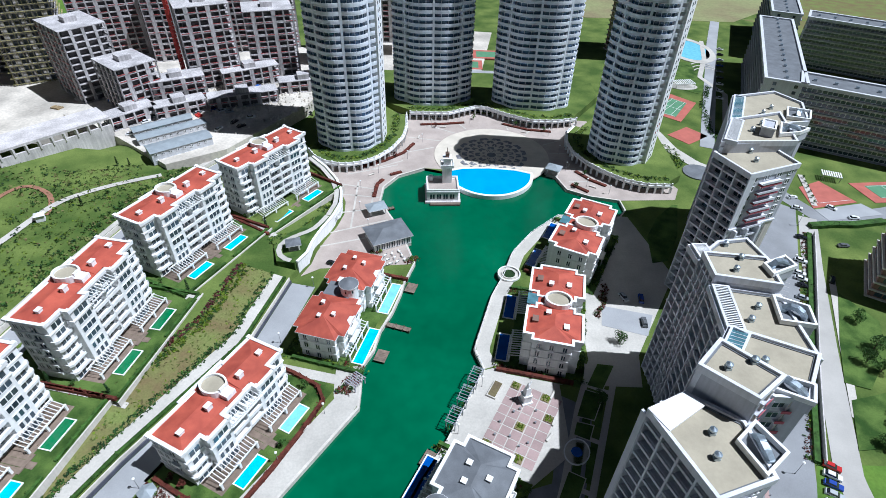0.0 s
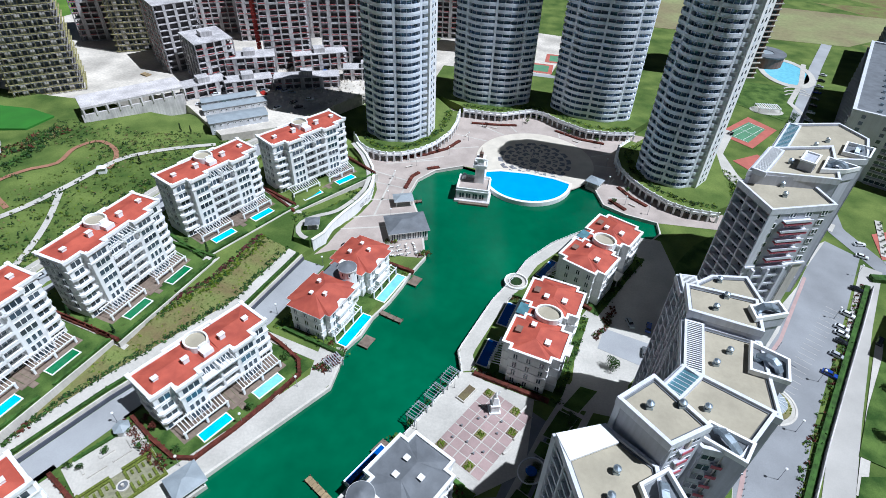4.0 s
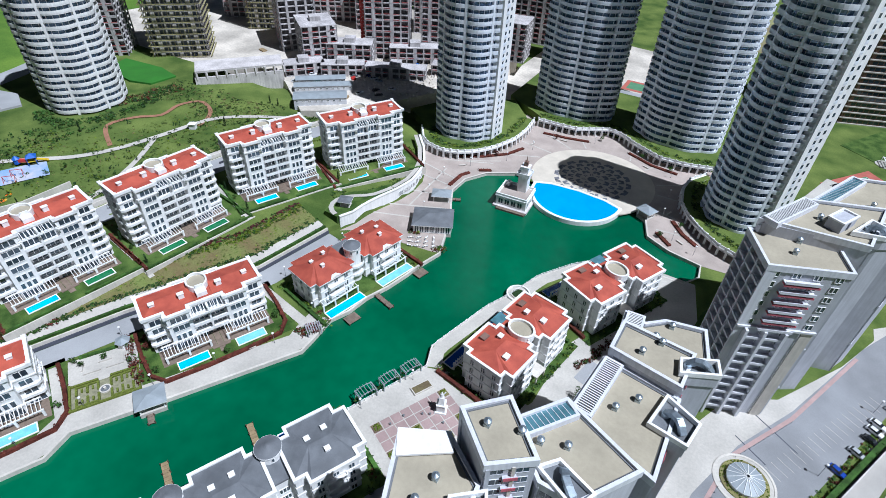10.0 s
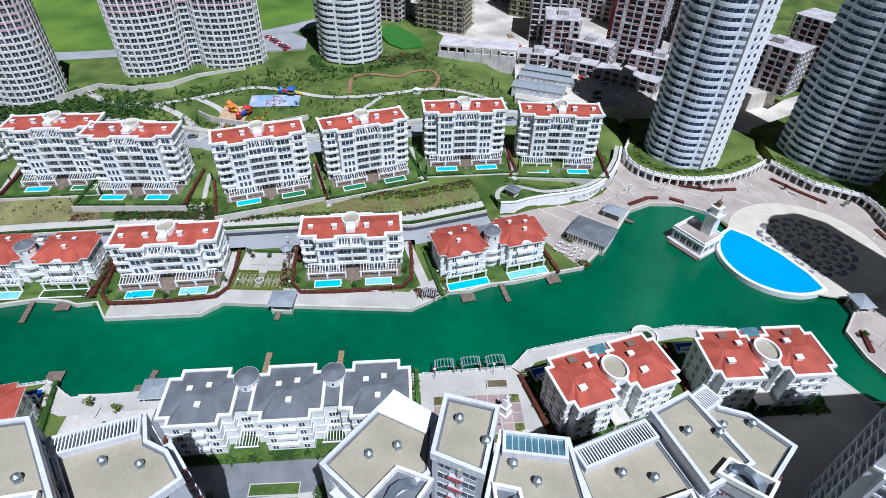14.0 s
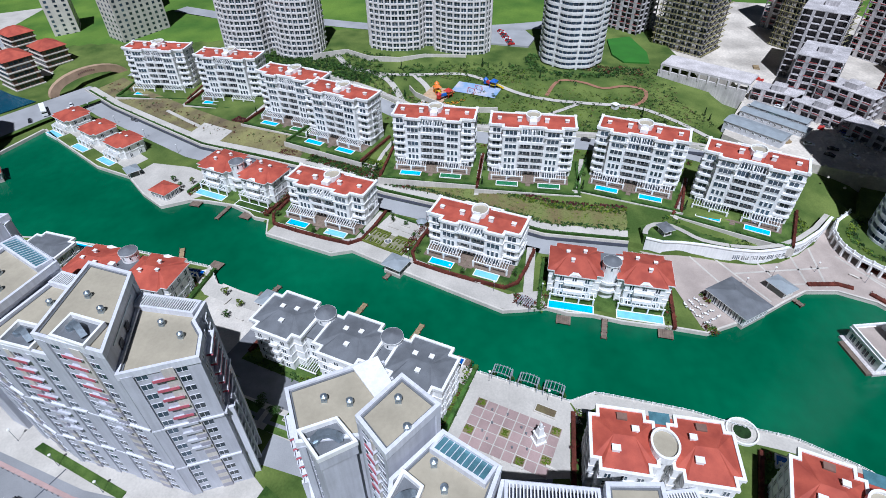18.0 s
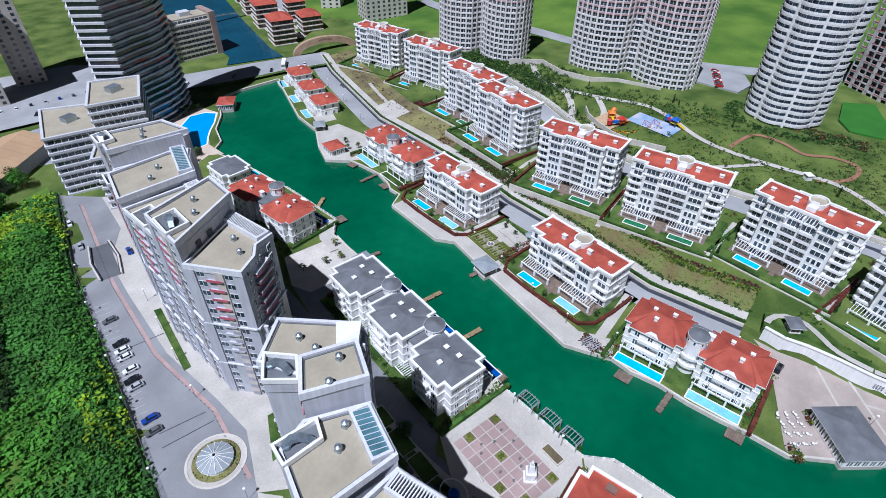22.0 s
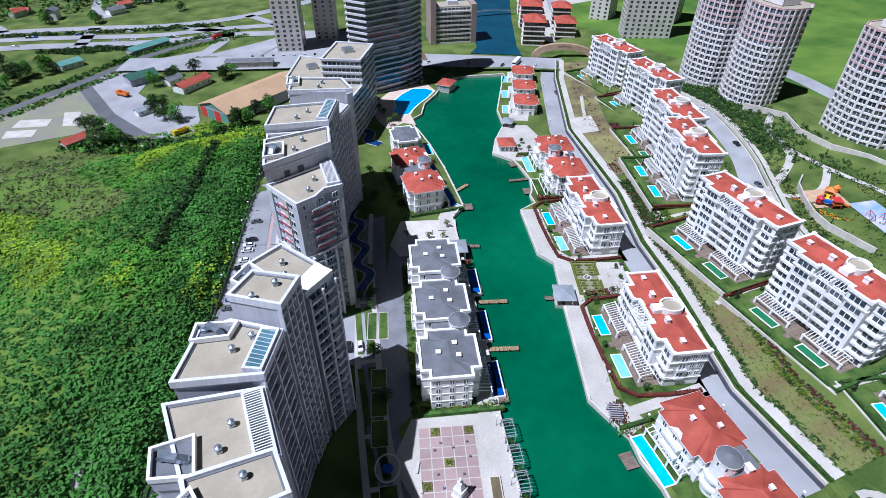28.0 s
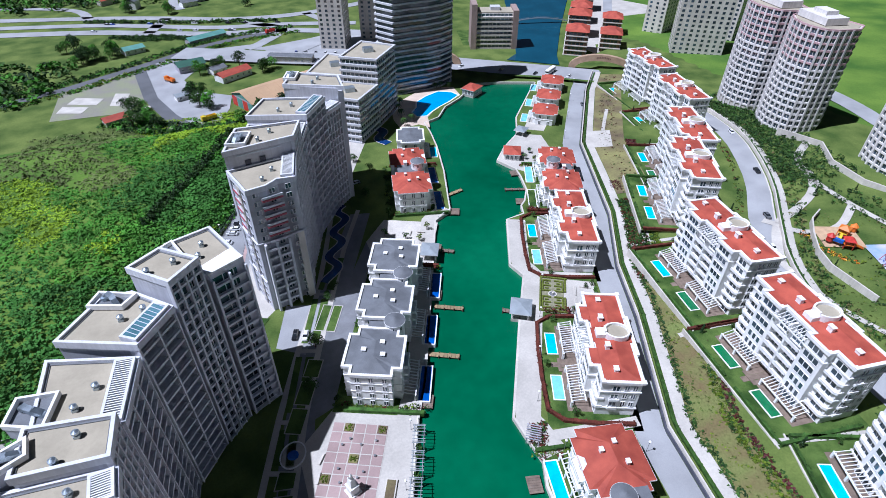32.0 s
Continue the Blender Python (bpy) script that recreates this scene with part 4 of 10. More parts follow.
# ---- hipped houses by the water ----
def cross_plan(hx, hy, nx, ny):
    return [(-hx + nx, -hy), (hx - nx, -hy), (hx - nx, -hy + ny), (hx, -hy + ny), (hx, hy - ny), (hx - nx, hy - ny), (hx - nx, hy), (-hx + nx, hy), (-hx + nx, hy - ny), (-hx, hy - ny), (-hx, -hy + ny), (-hx + nx, -hy + ny)]


def shift(poly, x, y):
    return [(a + x, b + y) for a, b in poly]


def wing(root, x, y, hx, hy, nx, ny, floors, fh, tile, parapet, rise=2.4, wins=(3, 3)):
    """One square wing with notched corners, windows on its four sides, and a hipped roof."""
    P = shift(cross_plan(hx, hy, nx, ny), x, y)
    top = floors * fh
    part("wall", Shape().prism(P, -1.5, top), WHITE, root)
    for k in range(1, floors):
        part("string_course", Shape().ring(inset(P, -0.16), inset(P, 0.1), k * fh - 0.16, k * fh + 0.12), WHITE, root)
    if parapet:
        part("parapet", Shape().ring(inset(P, -0.4), inset(P, 0.35), top - 0.25, top + 0.7), WHITE, root)
        R, ze = inset(P, 0.3), top + 0.3
    else:
        part("eave_board", Shape().prism(inset(P, -0.75), top - 0.3, top + 0.06), WHITE, root)
        R, ze = inset(P, -0.68), top + 0.08
    rid = 0.32 * hx
    ridge = [(x - rid, y, ze + rise), (x + rid, y, ze + rise)]
    s = Shape()
    for i in range(len(R)):
        p, q = R[i], R[(i + 1) % len(R)]
        a, b = ridge[0 if p[0] < x else 1], ridge[0 if q[0] < x else 1]
        s.face([(*p, ze), (*q, ze), b] + ([a] if a != b else []))
    part("roof", s.weld(), tile, root)
    for k in range(floors):
        z = k * fh
        n = wins[0]
        for i in range(n):
            o = (i - (n - 1) / 2) * 2 * (hx - nx) / n
            part("window", window_mesh(1.5, fh * 0.62, 2), None, root, at=pose(x + o, y - hy - 0.02, z + 0.45))
            part("window", window_mesh(1.5, fh * 0.62, 2), None, root, at=pose(x + o, y + hy + 0.02, z + 0.45, 0, 0, 180))
        n = wins[1]
        for i in range(n):
            o = (i - (n - 1) / 2) * 2 * (hy - ny) / n
            part("window", window_mesh(1.3, fh * 0.62, 2), None, root, at=pose(x + hx + 0.02, y + o, z + 0.45, 0, 0, 90))
            part("window", window_mesh(1.3, fh * 0.62, 2), None, root, at=pose(x - hx - 0.02, y + o, z + 0.45, 0, 0, -90))
    return top


def turret(root, x, y, r, z0, z1, tile):
    t = part("turret", Shape().cyl(x, y, r, z0, z1 - 1.0, 24), WHITE, root, "white round stair turret")
    part("turret_cornice", Shape().cyl(x, y, r + 0.35, z1 - 1.3, z1 - 0.95, 24), WHITE, t)
    part("turret_roof", Shape().cyl(x, y, r + 0.3, z1 - 0.95, z1 + 0.25, 24, 0.3), tile, t, "low grey cone roof")
    for a in range(0, 360, 45):
        q = radians(a)
        part("turret_window", window_mesh(0.7, 1.5, 1), None, t, at=pose(x + math.cos(q) * (r + 0.01), y + math.sin(q) * (r + 0.01), z1 - 3.2, 0, 0, a + 90))


def lake_terrace(root, x, hx, hy, fh, water, deep=4.2, wide=None):
    """Pergola on columns, terrace and pool in front of a wing."""
    w = wide or hx - 0.8
    part("terrace", Shape().box(x - w, x + w, -hy - deep, -hy + 1.5, -1.4, 0.05), PAVE, root)
    part("terrace_pergola", slatted(x - w, x + w, -hy - deep, -hy + 0.2, fh - 0.5, fh + 0.1, 12), WHITE, root)
    for o in (-1, -0.34, 0.34, 1):
        part("column", Shape().cyl(x + o * (w - 0.4), -hy - deep + 0.4, 0.28, -1.2, fh - 0.6, 10), WHITE, root)
    edge = [(x - w, -hy - deep - 3.8), (x + w, -hy - deep - 3.8), (x + w, -hy - deep), (x - w, -hy - deep)]
    pool = part("pool_edge", Shape().ring(edge, inset(edge, 0.35), -2.4, 0.22), WHITE, root, "white edge of a small swimming pool")
    part("pool_water", Shape().prism(inset(edge, 0.35), -1.6, 0.12), water, pool, "water in a small swimming pool")


def twin_house(x, y, z, yaw, gap, tile, turret_y, waters, label, floors=3, fh=3.4, hx=8.2, hy=7.4, parapet=False):
    root = thing("twin_house", x, y, z, yaw, label, "house", "lakeside twin houses")
    for sx in (-1, 1):
        cx = sx * gap / 2
        top = wing(root, cx, 0, hx, hy, 2.2, 1.8, floors, fh, tile, parapet)
        # gable and balconies in the middle of the lake front
        part("gable", Shape().prism([(cx - 3.4, -hy - 0.6), (cx + 3.4, -hy - 0.6), (cx + 3.4, -hy + 2.5), (cx - 3.4, -hy + 2.5)], top - 0.3, top + 0.75, [(cx - 0.1, -hy - 0.6), (cx + 0.1, -hy - 0.6), (cx + 0.1, -hy + 0.4), (cx - 0.1, -hy + 0.4)]), WHITE, root)
        for k in range(1, floors):
            bal = [(cx - 3.2, -hy), (cx - 3.2, -hy - 1.5), (cx + 3.2, -hy - 1.5), (cx + 3.2, -hy)]
            bal = ccw(bal)
            part("balcony", Shape().prism(bal, k * fh - 0.2, k * fh).ring(bal, inset(bal, 0.15), k * fh, k * fh + 0.85), WHITE, root)
        lake_terrace(root, cx, hx, hy, fh, waters[0 if sx < 0 else 1], 2.3)
        for ox, oy in ((-2.6, 2.4), (2.9, 1.2), (1.2, -2.6)):
            chimney(root, cx + ox * sx, oy, top + 1.7, 1.0, 0.8, 1.0)
    part("link_wall", Shape().box(-gap / 2 + hx - 2.5, gap / 2 - hx + 2.5, -3.5, 5.0, -1.4, floors * fh - 0.2), WHITE, root)
    part("link_roof", Shape().box(-gap / 2 + hx - 2.4, gap / 2 - hx + 2.4, -3.4, 5.2, floors * fh - 0.2, floors * fh + 0.5), GREY_ROOF, root, "flat grey roof of the link")
    turret(root, 0, turret_y, 2.7, -1.4, floors * fh + 4.9, GREY_ROOF)
    for k in range(1, floors):
        bal = circle(0, turret_y - 0.2, 3.6, 20)
        part("turret_balcony", Shape().prism(bal, k * fh - 0.2, k * fh).ring(bal, inset(bal, 0.15), k * fh, k * fh + 0.8), WHITE, root)
    chimney(root, gap / 2 - hx, 1.5, floors * fh + 0.6, 1.8, 1.3, 1.6)
    return root


TWIN = "white twin house with red hipped roofs and a round turret"
twin_house(-30.3, 125.1, BASE, 76.5, 21.8, RED_TILE, -2.5, (POOL_TILE, POOL_PALE), TWIN)
twin_house(-96.4, -11.4, BASE, 64.7, 21.0, RED_TILE, -3.0, (POOL_PALE, LAWN), TWIN)
twin_house(-34.1, -34.0, BASE, -104.4, 22.0, RED_TILE, -3.6, (POOL_DEEP, POOL_DEEP), TWIN)


def grey_terrace():
    root = thing("grey_roofed_house", 1.0, 44.3, BASE, -115.4, "white terrace of three villas, grey roofs, round turrets", "house", "lakeside houses")
    fh, floors = 3.15, 4
    for i in (-1, 0, 1):
        cx = i * 21.6
        top = wing(root, cx, 0, 8.6, 8.0, 2.8, 2.4, floors, fh, GREY_ROOF, True, 1.3, (3, 3))
        for k in range(1, floors):
            bal = ccw([(cx - 2.6, -8.0), (cx - 2.6, -9.4), (cx + 2.6, -9.4), (cx + 2.6, -8.0)])
            part("balcony", Shape().prism(bal, k * fh - 0.2, k * fh).ring(bal, inset(bal, 0.15), k * fh, k * fh + 0.85), WHITE, root)
            bal = ccw([(cx - 2.4, 8.0), (cx - 2.4, 9.2), (cx + 2.4, 9.2), (cx + 2.4, 8.0)])
            part("balcony", Shape().prism(bal, k * fh - 0.2, k * fh).ring(bal, inset(bal, 0.15), k * fh, k * fh + 0.85), WHITE, root)
        lake_terrace(root, cx, 8.6, 8.0, fh, POOL_DEEP, 4.0, 6.6)
        for ox, oy in ((-2.0, -2.5), (2.5, -1.8), (-0.5, 3.0)):
            chimney(root, cx + ox, oy, top + 0.9, 1.1, 1.1, 0.7)
    for i in (-0.5, 0.5):
        cx = i * 21.6
        part("link_wall", Shape().box(cx - 3.6, cx + 3.6, -4.5, 3.5, -1.4, floors * fh - 1.2), WHITE, root)
        part("link_roof", Shape().box(cx - 3.4, cx + 3.4, -4.6, 3.7, floors * fh - 1.2, floors * fh - 0.7), GREY_ROOF, root, "grey flat roof of the link")
        for k in range(floors - 1):
            part("window", window_mesh(2.4, 1.9, 3), None, root, at=pose(cx, 3.52, k * fh + 0.5, 0, 0, 180))
        turret(root, cx, -4.2, 2.8, -1.4, floors * fh + 3.0, GREY_ROOF)
        part("entrance_pergola", slatted(cx - 3, cx + 3, 8.0, 3.8, 3.0, 3.2, 8), WHITE, root)
    return root


grey_terrace()


def small_grey():
    root = thing("grey_roofed_house", -46, -66.5, BASE, -108, "small white villa with a grey flat-hipped roof", "house", "lakeside houses")
    wing(root, 0, 0, 8.2, 6.4, 2.2, 2.0, 3, 3.1, GREY_ROOF, True, 0.9, (3, 2))
    lake_terrace(root, 0, 8.2, 6.4, 3.1, POOL_TILE, 3.0, 5.5)


small_grey()


def drum_house(x, y, yaw, gap, label):
    """A house of two red-roofed wings with a recess between them and a drum over the stairs."""
    root = thing("drum_house", x, y, BASE, yaw, label, "house", "lakeside houses")
    fh, floors = 3.35, 4
    for sx in (-1, 1):
        cx = sx * gap / 2
        top = wing(root, cx, 0, 7.3, 8.2, 1.9, 2.6, floors, fh, RED_TILE, True, 1.9, (3, 3))
        chimney(root, cx + 2.0, 3.4, top + 1.2, 1.7, 1.3, 0.9)
        chimney(root, cx - 2.6 * sx, -2.0, top + 1.4, 1.4, 1.2, 1.0)
        lake_terrace(root, cx, 7.3, 8.2, fh, POOL_DEEP, 3.6, 5.6)
        part("dormer", Shape().box(cx - 1.2, cx + 1.2, -6.4, -4.6, top, top + 1.6), BROWNISH, root)
        for k in range(1, floors):
            part("french_balcony", Shape().box(cx - 2.4, cx + 2.4, 8.2, 8.7, k * fh - 0.15, k * fh + 0.7), WHITE, root)
    top = floors * fh
    part("link_wall", Shape().box(-gap / 2 + 6, gap / 2 - 6, -7.5, 3.0, -1.4, top), WHITE, root)
    part("link_roof", Shape().box(-gap / 2 + 6, gap / 2 - 6, -7.4, 2.9, top, top + 0.4), RED_TILE, root)
    part("roof_glazing", Shape().box(-2.4, 2.4, -8.6, -5.4, top + 0.4, top + 0.55), GLASS_BLUE, root, "sloping blue roof glazing")
    outer, inner = circle(0, 0.6, 3.3, 24, 1.0, 1.25), circle(0, 0.6, 2.8, 24, 1.0, 1.25)
    d = part("drum", Shape().ring(outer, inner, top, top + 2.4), WHITE, root)
    part("drum_roof", Shape().prism(inner, top, top + 1.6), GRAVEL, d)
    for i in range(5):
        part("drum_window", window_mesh(0.55, 0.55, 1), None, d, at=pose(-1.6 + 0.8 * i, 4.4 - 0.12 * abs(i - 2), top + 1.2, 0, 0, 180))
    part("porch", Shape().box(-2.4, 2.4, 3.0, 9.5, 2.9, 3.3).box(-2.2, -1.8, 9.0, 9.4, -1.3, 2.9).box(1.8, 2.2, 9.0, 9.4, -1.3, 2.9), CREAM, root)
    return root


drum_house(35.6, 119.6, -101, 18.0, "white house with two red roofs and a stair drum")
drum_house(51.2, 159.9, -115.5, 18.8, "white house with two red roofs and a stair drum")


def lake_cottage(x, y, yaw):
    root = thing("lake_cottage", x, y, BASE, yaw, "small white two-storey house with a red hipped roof", "house", "small lakeside houses")
    wing(root, 0, 0, 7.0, 6.2, 1.8, 1.6, 2, 3.2, RED_TILE, False, 2.0, (2, 2))
    lake_terrace(root, 0, 7.0, 6.2, 3.2, POOL_PALE, 3.0, 5.4)
    for o in (-2.5, 2.5):
        chimney(root, o, 0.8, 7.6, 0.9, 0.8, 0.9)
    return root


for x, y in ((-128.4, -76.2), (-141.4, -94.3), (-155.8, -114.0)):
    lake_cottage(x, y, 55)


def pavilion(name, x, y, yaw, hx, hy, h, rise, tile, label, z=BASE, posts=True, walls=False):
    root = thing(name, x, y, z, yaw, label, "pavilion", "lake pavilions")
    part("floor", Shape().box(-hx, hx, -hy, hy, -1.8, 0.12), PAVE, root)
    ov = 0.7
    e = [(-hx - ov, -hy - ov), (hx + ov, -hy - ov), (hx + ov, hy + ov), (-hx - ov, hy + ov)]
    part("eave_board", Shape().ring(e, inset(e, 0.9), h - 0.15, h + 0.1), WHITE, root)
    s, k = Shape(), max(0.05, hx - hy)
    r = [(-k, 0, h + rise), (k, 0, h + rise)]
    s.face([(*e[0], h + 0.1), (*e[1], h + 0.1), r[1], r[0]]).face([(*e[1], h + 0.1), (*e[2], h + 0.1), r[1]]).face([(*e[2], h + 0.1), (*e[3], h + 0.1), r[0], r[1]]).face([(*e[3], h + 0.1), (*e[0], h + 0.1), r[0]])
    part("roof", s.weld(), tile, root)
    if walls:
        part("wall", Shape().box(-hx, hx, -hy, hy, 0.1, h), WHITE, root)
        for o in range(-int(hx) + 1, int(hx), 2):
            part("window", window_mesh(1.5, h - 0.9, 2), None, root, at=pose(o, -hy - 0.02, 0.4))
            part("window", window_mesh(1.5, h - 0.9, 2), None, root, at=pose(o, hy + 0.02, 0.4, 0, 0, 180))
        for o in range(-int(hy) + 1, int(hy), 2):
            part("window", window_mesh(1.5, h - 0.9, 2), None, root, at=pose(hx + 0.02, o, 0.4, 0, 0, 90))
            part("window", window_mesh(1.5, h - 0.9, 2), None, root, at=pose(-hx - 0.02, o, 0.4, 0, 0, -90))
    else:
        for sx in (-1, 1):
            for sy in (-1, 1):
                part("post", Shape().box(sx * (hx - 0.3) - 0.14, sx * (hx - 0.3) + 0.14, sy * (hy - 0.3) - 0.14, sy * (hy - 0.3) + 0.14, 0, h), WHITE, root)
    return root


SLATE = mat("blue_grey_roof", (0.30, 0.335, 0.36), 0.5, 0.12, 0.4, 5, 0.1)
pavilion("cafe", -20.6, 165.4, 27, 7.3, 5.6, 3.8, 2.0, GREY_ROOF, "lakeside cafe with a grey hipped roof", walls=True)
pavilion("gazebo", -27.1, 183.0, 25, 3.4, 2.4, 3.0, 1.3, SLATE, "open gazebo with a blue-grey hipped roof")
pavilion("gazebo", -42.2, 54.2, 58, 3.3, 2.9, 2.9, 1.2, SLATE, "open gazebo with a blue-grey hipped roof")
pavilion("gazebo", 49.8, 219.3, -25, 2.7, 2.3, 3.0, 1.3, SLATE, "open gazebo with a blue-grey hipped roof")
pavilion("gazebo", -107.5, -65, 40, 2.7, 2.3, 3.0, 1.3, SLATE, "open gazebo with a blue-grey hipped roof")
pavilion("gazebo", -25.2, 14.0, 64, 3.2, 2.6, 2.9, 1.0, SLATE, "open gazebo with a blue-grey hipped roof")
pavilion("lake_lodge", -91.3, -44.7, 62, 4.2, 3.6, 3.3, 1.8, RED_TILE, "small white lodge with a red hipped roof", walls=True)
pavilion("lake_lodge", -107.5, -127.5, 35, 5.2, 4.0, 3.3, 1.8, RED_TILE, "small white lodge with a red hipped roof", walls=True)

# ---- paved ground, roads and walls ----
SOUTH_WALL = WALL_LINE[6:]
drape("road_lakeside", offset_line(SOUTH_WALL, 5.2), 8.4, ASPHALT, "pale grey asphalt lane behind the lakeside villas", "road", 0.05)
drape("promenade_west", offset_line(BANK_W[12:19], -4.2), 7.2, PAVE, "pale paved lakeside promenade", "pavement", 0.06, z=BASE)
drape("walk_above_wall", offset_line(SOUTH_WALL, -3.6), 3.2, PAVE, "pale footpath above the retaining wall", "path", 0.22)


def retaining(name, line, z0, z1, material, label, thick=0.5):
    sh = Shape()
    o = offset_line(line, thick)
    for i in range(len(line) - 1):
        sh.prism(ccw([line[i], line[i + 1], o[i + 1], o[i]]), z0, z1)
    return single(name, sh, material, label, "wall", kind="structure")


retaining("wall_lane", SOUTH_WALL, -0.5, 3.75, CREAM, "low pale retaining wall beside the lane", 0.45)
retaining("wall_lane_slot", offset_line(SOUTH_WALL, 0.5), -0.3, 2.6, PAVE_DARK, "dark upright strip along the wall foot", 0.35)

# curved white wall under the garden of the first block
CURVE = [(-60, 218), (-52, 209), (-45.5, 199), (-42, 190), (-40.8, 181), (-42.3, 172), (-45, 163.5), (-46.7, 156), (-47.2, 149.5), (-50, 143)]
curved = thing("garden_wall", 0, 0, 0, 0, "curved white garden wall with glazed bays facing the plaza", "wall")
dense = [p for p, _ in along(CURVE, 3.0)]
for i in range(len(dense) - 1):
    a, b = dense[i], dense[i + 1]
    n = Vector((-(b - a).y, (b - a).x)).normalized()
    q = [tuple(a), tuple(b), tuple(b - n * 0.6), tuple(a - n * 0.6)]
    part("wall_panel", Shape().prism(ccw(q), -0.5, 6.6), WHITE, curved)
    yaw = math.degrees(math.atan2((a - b).y, (a - b).x))
    m = (a + b) / 2 + n * 0.03
    if 2 < i < 17:
        part("window", window_mesh(2.5, 2.2, 4), None, curved, at=pose(m.x, m.y, 2.6, 0, 0, yaw + 180))
    part("coping", Shape().prism(ccw([tuple(a + n * 0.25), tuple(b + n * 0.25), tuple(b - n * 0.8), tuple(a - n * 0.8)]), 6.6, 6.95), WHITE, curved)
drape("walk_curved", offset_line(CURVE[:6], -2.2), 1.8, PAVE, "pale footpath along the curved wall", "path", 0.15, z=6.75)
pad("loop_lawn", [(-43.2, 172), (-45.8, 163.5), (-47.5, 156), (-48, 149.5), (-50.6, 143.5), (-57, 144), (-60, 152), (-57, 160), (-51, 166), (-47, 174)], 6.7, LAWN, "small lawn inside the looping footpath", "lawn", 5.0)
drape("walk_loop", curve([(-44.6, 172), (-48, 163.5), (-53, 159), (-57, 155), (-57.8, 150), (-55.5, 146), (-52, 144.4)]), 1.9, PAVE, "pale footpath looping round a small pavilion", "path", 0.15, z=6.75)
pavilion("garden_pavilion", -52.6, 151.5, 20, 2.0, 1.7, 2.6, 0.9, GREY_ROOF, "small open garden pavilion inside the looping path", z=6.75)

PLAZA = [(-68, 226), (-60, 217), (-52, 208.5), (-45, 199), (-41, 190), (-40, 181), (-41.5, 172), (-44.4, 163), (-46.1, 156), (-46.6, 149.5), (-49, 142.5), (-43, 147), (-12, 151), (-9.4, 152), (-16.6, 173), (-22, 183), (-26.5, 192),
         (-26.2, 202.7), (-20.7, 212.5), (-9.5, 219.8), (1, 219), (40, 219), (46, 220), (50.6, 215.7), (54, 205.4), (63.3, 200.5), (75.5, 198), (100, 200), (104, 209), (75, 275), (-25, 285)]
pad("plaza", PLAZA, BASE + 0.06, PAVE_PINK, "rose-grey paved plaza round the end of the lake", "plaza", 0.3)

bands = Shape()
for ax, ay, bx, by in ((-55, 206, -28, 200), (-47, 196, -27, 194), (-42, 182, -27, 186), (-44, 168, -22, 178), (-50, 158, -18, 170), (-44, 212, -22, 222), (-34, 217, -20, 226), (-24, 232, -6, 240), (-20, 250, -3, 247), (-14, 266, 4, 256), (4, 270, 10, 261), (30, 271, 32, 261), (44, 263, 40, 256), (58, 252, 48, 246), (59, 238, 50, 238), (64, 223, 50, 226), (72, 214, 56, 212), (-30, 206, -30, 180), (-38, 206, -36, 172)):
    bands.beam((ax, ay, BASE + 0.06), (bx, by, BASE + 0.06), 0.7, 0.03)
single("plaza_bands", bands, PAVE, "pale bands laid across the plaza paving", "paving pattern", kind="stuff")
# round terrace with its inlaid star, and the half-moon pool
DISC = (22.0, 234.0)
single("round_terrace", Shape().prism(circle(*DISC, 27.5, 64), BASE - 0.2, BASE + 0.30), mat("cream_paving", (0.60, 0.54, 0.45), 0.85, 0.1, 0.2, 3, 0.1), "round cream terrace with a dark inlaid star", "terrace", kind="structure")


def star_inlay():
    """A dark disc crossed by pale straps: the dark stones between the straps of a sixteen-pointed star."""
    s, n = Shape(), 48
    rings = (0.0, 2.6, 5.2, 8.2, 11.4, 14.6, 17.6)
    for j in range(1, len(rings) - 1):
        r0, r1 = rings[j] + 0.42, rings[j + 1] - 0.42
        m = 8 if j < 3 else 16
        for k in range(m * 2):
            w = math.pi / m
            a0, a1 = k * w + 0.45 / r0, (k + 1) * w - 0.45 / r0
            sl = (0.55 if (k + j) % 2 else -0.55) * w
            q = [(r0, a0), (r1, a0 + sl * 0.6), (r1, a1 + sl * 0.6), (r0, a1)]
            s.prism(ccw([(DISC[0] + r * math.cos(t), DISC[1] + r * math.sin(t)) for r, t in q]), BASE + 0.25, BASE + 0.335)
    s.prism(circle(*DISC, 2.2, 16), BASE + 0.25, BASE + 0.335)
    return s


single("star_inlay", star_inlay(), mat("grey_stone_inlay", (0.19, 0.19, 0.21), 0.85, 0.2, 0.4, 4, 0.1), "dark stone star inlaid in the terrace", "paving pattern", kind="stuff")
half = arc(*POOL_C, POOL_R, 0, -180, 36) + [(8, 219.5), (20, 220.6), (32, 219.5)]
half = ccw(half)
basin = thing("half_moon_pool", 0, 0, 0, 0, "half-moon swimming pool, bright blue water, white rim", "swimming pool")
part("rim", Shape().ring(inset(half, -1.3), inset(half, 0), -2.4, BASE + 0.62), WHITE, basin)
part("pool_water", Shape().prism(half, -2.0, BASE + 0.46), mat("bright_pool_water", (0.006, 0.33, 0.80), 0.12, 0.06, 0.2, 3, 0.08), basin, "bright blue pool water")

